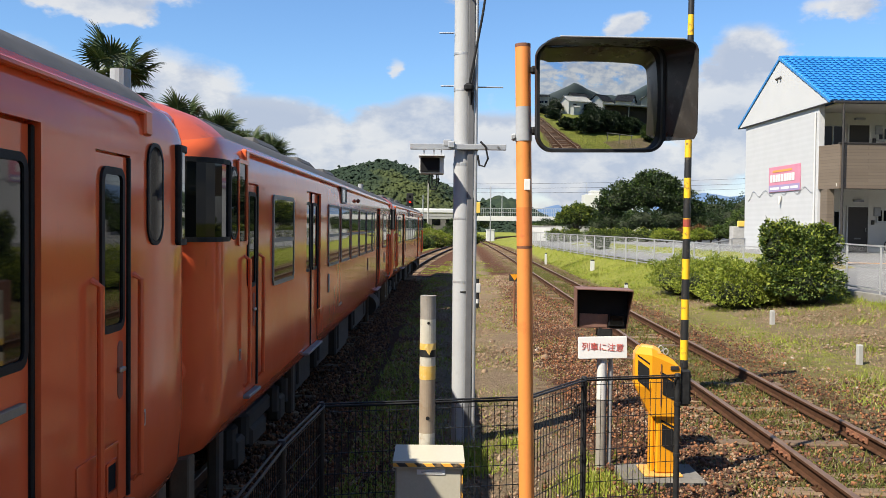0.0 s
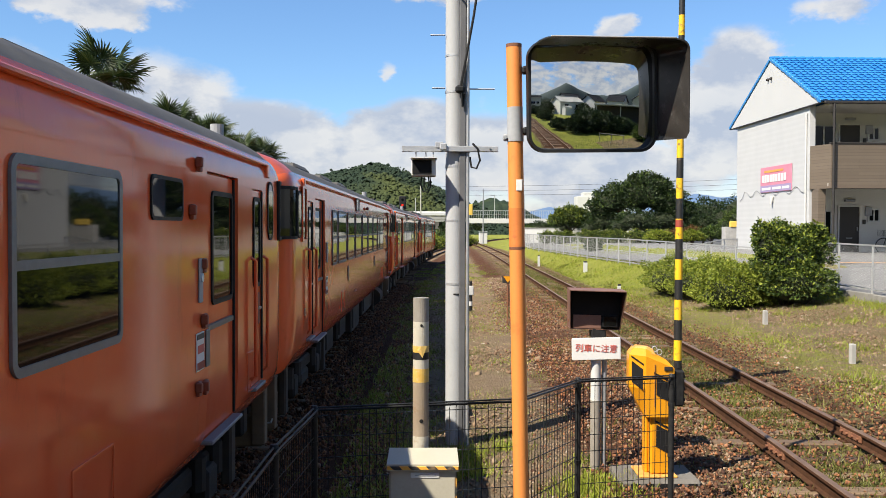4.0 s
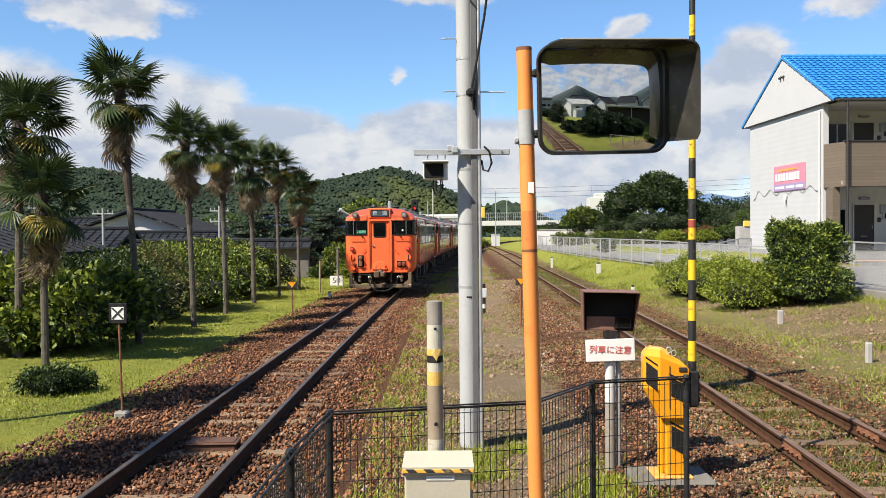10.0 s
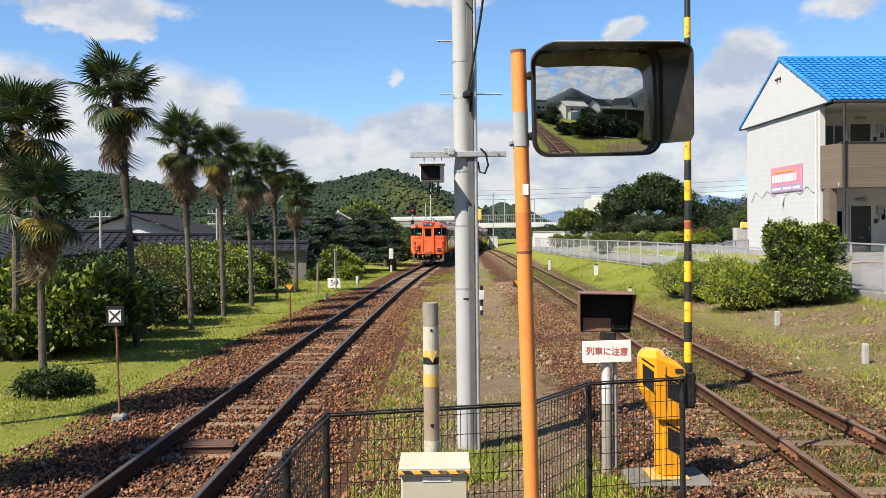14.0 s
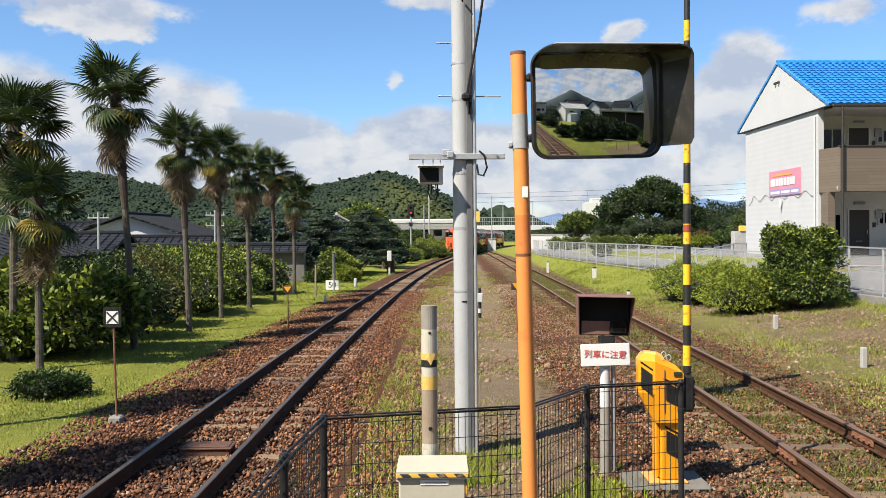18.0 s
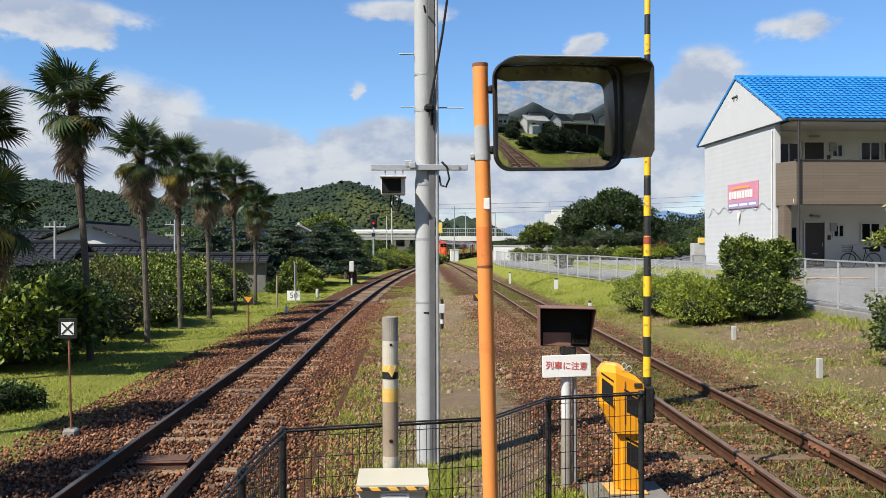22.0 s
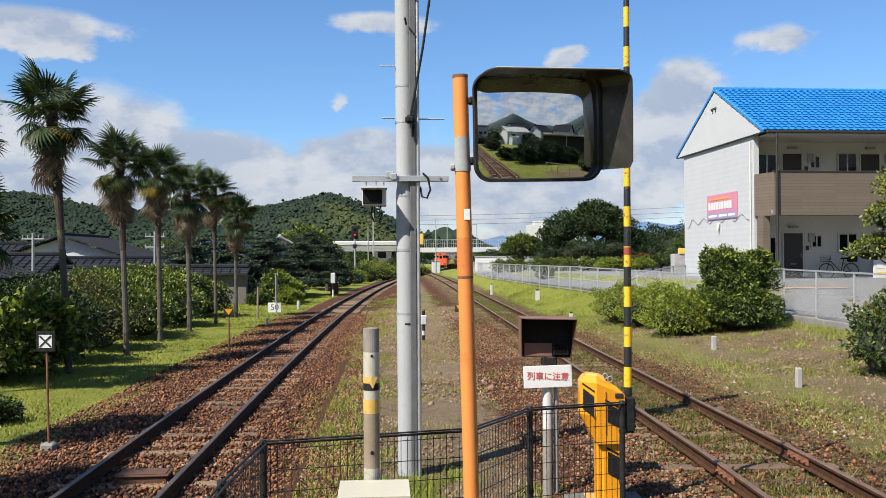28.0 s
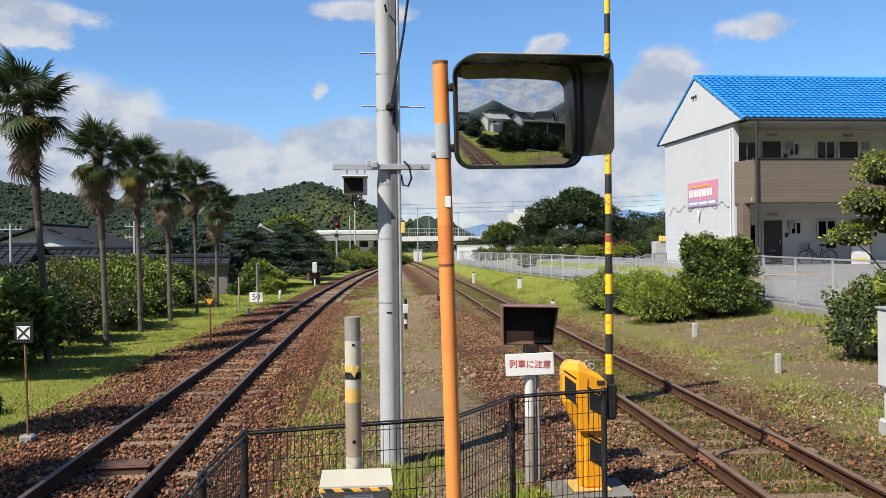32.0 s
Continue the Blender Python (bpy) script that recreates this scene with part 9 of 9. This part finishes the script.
for i, (x, y, w) in enumerate(((10.6, 79, 1.6), (13.6, 76, 1.8), (16.0, 73, 2.4), (19.0, 74, 1.6))):
    shrub("box_hedge", x, y, [(-w * 0.5, 0, 0.5, 0.8, 0.6, 0.62), (w * 0.1, 0, 0.5, 0.8, 0.6, 0.62), (w * 0.6, 0, 0.5, 0.8, 0.6, 0.62)], 3800, 0.12, "leaf_a", "clipped block hedge along the garden wall", 170 + i, "box hedges", "leaf_b", 1200, 0.12)
wl = thing("garden_wall", pose(11.5, 84, land(11.5, 84), 0, 0, -16), "long white rendered garden wall", "wall")
part("wall", Geo().cbox((-3.4, -0.12, 0), (9.5, 0.12, 1.35), 0.02), "white", wl)
part("coping", Geo().cbox((-3.45, -0.18, 1.35), (9.55, 0.18, 1.43), 0.02), "concrete", wl)
house(22.5, 92, 8, 14, 6, 1.6, 0.8, "grey_wall", "kawara", "low house with dark roof behind the garden trees", ((-4, 1.0, 1.6, 0.9), (2, 1.0, 1.6, 0.9)))
ys_ = thing("yellow_hut", at_ground(19.6, 59), "small hut with yellow panel and grey wall", "hut")
part("wall", Geo().cbox((-0.7, -0.3, 0), (0.9, 0.5, 1.3), 0.02), "concrete", ys_)
part("panel", Geo().cbox((-0.40, -0.36, 1.28), (0.50, -0.1, 1.66), 0.03), "tag", ys_)
tk = thing("truck_cab", at_ground(26.4, 62), "dark vehicle with red lamps behind the house corner", "vehicle")
part("cab", Geo().cbox((-1.1, -0.9, 0.5), (1.1, 0.9, 2.4), 0.15), "bronze", tk)
part("red_lamp_bar", Geo().cbox((-0.7, -0.3, 2.4), (0.7, 0.3, 2.6), 0.05), "red_lens", tk)
for x in (-0.7, 0.7):
    part("wheel", Geo().cyl((x, -0.95, 0.4), (x, -0.7, 0.4), 0.4, n=16), "rubber", tk)
# ---- road bridge across the line, far off ----
br = thing("road_bridge", pose(0, 246, 0, 0, 0, -3), "pale concrete road bridge with barred railings over the line", "bridge")
part("deck", Geo().cbox((-70, -4, 4.3), (90, 4, 5.0), 0.05), "bridge", br)
part("beam", Geo().cbox((8, -4.1, 3.95), (90, -3.7, 5.25), 0.05), "white", br)
for x in (-60, -44, -28, -12, 6.5, 29, 44, 60, 76):
    part("pier", Geo().cbox((x - 0.7, -2.5, -1), (x + 0.7, 2.5, 4.3), 0.08), "bridge", br)
rl = Geo()
for i in range(0, 131):
    rl.box((7 + 0.6 * i - 0.04, -4.0, 5.25), (7 + 0.6 * i + 0.04, -3.9, 7.3))
rl.box((7, -4.02, 7.25), (86, -3.88, 7.4)).box((7, -4.02, 6.2), (86, -3.88, 6.3))
tagged(part("railing", rl, "galv", br), kind="stuff")
part("low_rail", Geo().cbox((-70, -4.05, 5.0), (7, -3.9, 5.7), 0.03), "bridge", br)
st = thing("station_roof", pose(-7, 262, 0, 0, 0, 2), "long white roof of a building beyond the bridge", "building")
part("wall", Geo().cbox((-14, -3, -1), (14, 6, 6.0), 0.05), "old_wall", st)
part("roof", Geo().cbox((-15, -4, 6.0), (15, 7, 7.4), 0.3), "white", st)
for i in range(6):
    part("window", Geo().cbox((-12 + 4 * i, -3.06, 2.6), (-9.6 + 4 * i, -2.98, 4.4), 0.02), "glass", st)
sl_ = thing("street_lamp", pose(16, 243, 5.0), "slim street lamp on the bridge", "street lamp")
part("mast", Geo().cyl((0, 0, 0), (0, 0, 6.5), 0.14, 0.09, 8), "galv", sl_)
part("head", Geo().cbox((-1.2, -0.12, 6.4), (0.1, 0.12, 6.6), 0.04), "galv", sl_)
copy_thing(sl_, pose(24, 243, 5.0))
hut = thing("line_hut", pose(7.98, 150, land(7.98, 150) - 0.1), "white equipment hut beside the line", "hut")
part("body", Geo().cbox((-0.68, -0.9, 0), (0.68, 0.9, 2.0), 0.06), "white", hut)
part("roof", Geo().cbox((-0.74, -1.0, 2.0), (0.74, 1.0, 2.08), 0.04), "white", hut)
wb = thing("white_block", pose(67.2, 400, 0), "white multi-storey block above the trees", "building")
part("block", Geo().cbox((-4.2, 0, 0), (4.0, 10, 17.0), 0.1), "white", wb)
part("upper_block", Geo().cbox((-1.5, 1, 17.0), (3, 8, 18.8), 0.1), "white", wb)
part("antenna", Geo().cyl((-3, 3, 16.9), (-3, 3, 22.4), 0.12, n=6), "galv", wb)
wr = thing("overhead_wires", pose(0, 0, 0), "thin overhead wires sagging between far poles", "wires")
for k, (z0, z1) in enumerate(((9.5, 12.5), (10.4, 13.6), (11.3, 14.8))):
    part("wire", Geo().tube([(-3 + 95 * f, 190, z0 + (z1 - z0) * f - 3.0 * f * (1 - f)) for f in np.linspace(0, 1, 16)], 0.026, 4), "black", wr)
part("wire_mast", Geo().cyl((-3, 190, -0.3), (-3, 190, 12), 0.18, 0.12, 8), "concrete", wr)
part("wire_mast", Geo().cyl((92, 190, 0), (92, 190, 15.2), 0.18, 0.12, 8), "concrete", wr)
# first six, at the bridge, are added: dark crowns for the deck's shade
for i, (x, y, h, s, mt) in enumerate(((27.5, 238, 4.6, 3.4, "leaf_c"), (33, 236, 4.4, 3.6, "leaf_c"), (43, 237, 4.6, 3.8, "leaf_c"), (-9, 236, 4.2, 3.4, "leaf_c"), (-18, 234, 4.4, 3.6, "leaf_a"), (-28, 235, 4.6, 3.8, "leaf_c"), (21.5, 212, 3.2, 2.2, "leaf_a"), (4.5, 205, 5.0, 3.0, "leaf_c"), (-6, 190, 4.2, 3.0, "leaf_a"), (9.5, 262, 7.0, 4.0, "leaf_c"), (30, 150, 5.0, 3.0, "leaf_a"), (36, 120, 6.0, 3.2, "leaf_c"), (-14, 160, 5, 3.4, "leaf_a"), (-22, 150, 5, 3.4, "leaf_c"), (-34, 140, 6, 4, "leaf_a"), (-46, 130, 6, 4, "leaf_c"), (46, 110, 7, 4, "leaf_c"))):
    tree("far_tree", x, y, h, [(0, 0, h * 0.6, s, s * 0.8, h * 0.34), (s * 0.7, 0, h * 0.5, s * 0.6, s * 0.6, h * 0.26), (-s * 0.7, 0, h * 0.48, s * 0.6, s * 0.6, h * 0.26)], 2600, 0.36, mt, "distant green broadleaf tree beyond the line; those at the bridge stand for shade", 200 + i, 0.2, "far trees")


# ---- wooded hills and far mountains ----
def ridge(name, label, y0, depth, prof, mat, lumps, nx, ny, seed, bend=0.0):
    """A hill range whose crest follows (x, height) pairs, with a canopy of lumps."""
    xs = np.linspace(prof[0][0], prof[-1][0], nx)
    crest = np.interp(xs, [p[0] for p in prof], [p[1] for p in prof])
    ker = np.hanning(max(nx // 40, 3) | 1)
    crest = np.convolve(np.pad(crest, len(ker) // 2, mode="edge"), ker / ker.sum(), "valid")
    vs, fs = [], []
    for j in range(ny):
        f = j / (ny - 1)
        s = math.sin(min(f * 1.35, 1.0) * math.pi / 2) if f < 0.75 else math.cos((f - 0.75) / 0.25 * math.pi / 2)
        for x, c in zip(xs, crest):
            n1 = noise.noise((x * 0.02, f * 5, seed))
            z = c * s * (1 + 0.10 * n1 * (1 - s)) + lumps * (abs(noise.noise((x * 0.16, f * depth * 0.16, seed + 3))) + 0.5 * noise.noise((x * 0.4, f * depth * 0.4, seed))) * min(s * 4, 1)
            vs.append((x, y0 + depth * f + bend * (x - xs[0]), z - 2))
    for j in range(ny - 1):
        for i in range(nx - 1):
            fs.append((j * nx + i, j * nx + i + 1, (j + 1) * nx + i + 1, (j + 1) * nx + i))
    me = bpy.data.meshes.new(name)
    me.from_pydata(vs, [], fs)
    me.polygons.foreach_set("use_smooth", [True] * len(fs))
    me.materials.append(M[mat])
    return tagged(new(name, me), label, "hill", kind="structure"), vs


HILL = ((-420, 20), (-330, 36), (-245, 39), (-207, 42), (-166, 34), (-113, 29), (-92, 30), (-70, 33), (-50, 37), (-34, 41), (-22, 38), (-10, 33), (0, 27), (10, 22), (25, 15), (40, 10), (60, 4))
hill, hv = ridge("hill_near", "steep wooded hill with lighter bamboo groves", 395, 180, HILL, "hill", 0.9, 300, 70, 1.0)
g = np.random.default_rng(77)
NF = 34000
pick = g.choice(np.arange(len(hv) * 3 // 4), NF)
P_ = np.array(hv)[pick] + g.normal(0, 1.8, (NF, 3)) * np.array([1, 1, 0.3])
CROWN = np.array([(1, 0, 0), (0.3, 0.95, 0), (-0.8, 0.6, 0), (-0.8, -0.6, 0), (0.3, -0.95, 0), (0.55, 0.2, 0.6), (-0.15, 0.55, 0.65), (-0.5, -0.1, 0.6), (0.1, -0.55, 0.65), (0.05, 0.05, 0.95)])
CROWN_F = [(0, 1, 5), (1, 6, 5), (1, 2, 6), (2, 7, 6), (2, 3, 7), (3, 8, 7), (3, 4, 8), (4, 0, 8), (0, 5, 8), (5, 6, 9), (6, 7, 9), (7, 8, 9), (8, 5, 9)]
rot = turns(NF, 0.25) * (0.5 + 1.0 * g.random(NF) ** 2)[:, None, None] * np.array([1, 1, 1.1])
me = many(CROWN, CROWN_F, (rot, P_ - np.array([0, 0, 0.25])), "forest")
me.polygons.foreach_set("use_smooth", [True] * len(me.polygons))
me.materials.append(M["hill"])
tagged(new("forest", me), "dense tree crowns on the wooded hill", "forest", kind="stuff")
ridge("hill_far", "low wooded hill beyond the bridge", 620, 120, ((0, 8), (20, 20), (45, 27), (62, 24), (80, 12), (100, 4)), "hill", 3.0, 60, 30, 4.0)
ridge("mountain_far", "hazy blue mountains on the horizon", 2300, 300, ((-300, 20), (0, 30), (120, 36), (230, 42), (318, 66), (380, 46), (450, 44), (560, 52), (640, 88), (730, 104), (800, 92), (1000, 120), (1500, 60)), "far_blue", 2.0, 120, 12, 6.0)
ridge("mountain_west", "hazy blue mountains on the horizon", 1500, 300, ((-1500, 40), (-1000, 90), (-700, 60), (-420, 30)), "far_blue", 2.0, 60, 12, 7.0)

# ---- what lies behind the camera and shows in the mirror ----
house(5.2, -74, 176, 5, 6, 8.2, 0.8, "grey_wall", "kawara", "tall grey block beside the line", ((-1, 5.4, 1.2, 1.1), (1, 5.4, 1.2, 1.1), (0, 2.4, 1.6, 1.1)))
house(18.5, -60, 164, 11, 8, 5.2, 2.4, "plaster", "soffit", "cream house with a pale sheet roof", ((-3, 3.6, 1.8, 1.2), (2.5, 3.6, 1.8, 1.2), (-3, 1.2, 1.8, 1.2)))
house(32, -60, 153, 9, 8, 5.8, 3.0, "white", "kawara", "white house with dark tiled roof", ((-2, 4.4, 1.6, 1.1), (2, 4.4, 1.6, 1.1), (0, 1.6, 1.6, 1.1)))
house(41, -52, 235, 8, 7.5, 6.2, 2.9, "white", "kawara", "white gabled house with dark tiled roof", ((0, 2.2, 1.6, 1.1),))
house(47, -41, 136, 11, 8, 6.8, 2.6, "grey_wall", "blue_roof", "dark grey house with a blue roof", ((-2, 4.4, 1.6, 1.1), (2, 4.4, 1.6, 1.1), (0, 1.6, 1.6, 1.1)))
house(27, -84, 160, 12, 8, 8.6, 2.6, "grey_wall", "kawara", "grey house with dark tiled roof", ((-2, 6.4, 1.6, 1.1), (2, 6.4, 1.6, 1.1)))
house(15.5, -49, 165, 2.6, 2.6, 2.9, 0.4, "white", "grey_wall", "small white shed at the lawn's edge", (), 0.15)
house(-14, -66, 184, 12, 7, 4.4, 1.8, "white", "kawara", "white house with dark roof in the village", ((-2, 2.8, 1.6, 1.1), (2, 2.8, 1.6, 1.1)))
for i, (x, y, r) in enumerate(((6.6, -12.5, 1.5), (8.4, -12.8, 2.1), (10.2, -12.0, 1.9), (12.2, -10.6, 1.4), (9.3, -15, 2.2), (5.0, -15.5, 1.2), (14.0, -11.5, 1.2), (13.4, -7.4, 1.0), (12.0, -6.0, 0.8), (4.6, -30, 1.6), (2.4, -52, 3.0), (6.5, -44, 2.2))):
    shrub("garden_bush", x, y, [(0, 0, r * 0.62, r, r, r * 0.70), (r * 0.7, 0.3, r * 0.45, r * 0.7, r * 0.7, r * 0.52)], 4600, 0.2, "leaf_a" if i in (7, 8) else "leaf_c", "dense dark garden bush behind the crossing", 230 + i, "bushes behind the crossing")
for i, (x, y, h) in enumerate(((9.5, -60, 5.5), (24.5, -55, 5.0), (12, -84, 8.5), (24, -72, 8.0), (52, -47, 8.5), (37, -70, 9.0))):
    tree("village_tree", x, y, h, [(0, 0, h * 0.6, h * 0.5, h * 0.5, h * 0.36), (h * 0.35, 0, h * 0.45, h * 0.35, h * 0.35, h * 0.26), (-h * 0.35, 0, h * 0.42, h * 0.35, h * 0.35, h * 0.26)], 2600, 0.34, "leaf_c", "dark broadleaf tree among the village houses", 260 + i, 0.2, "village trees")
sh_ = thing("long_shed", pose(21.5, -19.5, land(21.5, -19.5), 0, 0, 30), "long open shed with a pale sheet roof", "shed")
part("roof", Geo().cbox((-8, -2.6, 3.45), (8, 2.6, 3.70), 0.03), "grey_wall", sh_)
part("back_wall", Geo().cbox((-8, -2.4, 0), (8, -2.2, 3.45), 0.02), "dark_door", sh_)
for x in (-7.5, -2.5, 2.5, 7.5):
    part("post", Geo().cbox((x - 0.08, 2.2, 0), (x + 0.08, 2.36, 3.45), 0.01), "grey_wall", sh_)
ridge("mountain_south", "wooded mountain behind the village", -760, 300, ((-500, 30), (-200, 44), (-60, 52), (50, 48), (105, 72), (148, 96), (195, 74), (245, 56), (330, 58), (430, 78), (560, 140), (900, 130)), "south_hill", 3.0, 90, 24, 9.0)
sf = thing("handrail", pose(8.2, -6.5, land(8.2, -6.5), 0, 0, 40), "low steel handrail beside the crossing path", "handrail")
for x in (-1.2, 0, 1.2):
    part("post", Geo().cyl((x, 0, 0), (x, 0, 0.8), 0.03, n=8), "post_grey", sf)
part("rail", Geo().cyl((-1.3, 0, 0.8), (1.3, 0, 0.8), 0.03, n=8), "post_grey", sf)
motions()
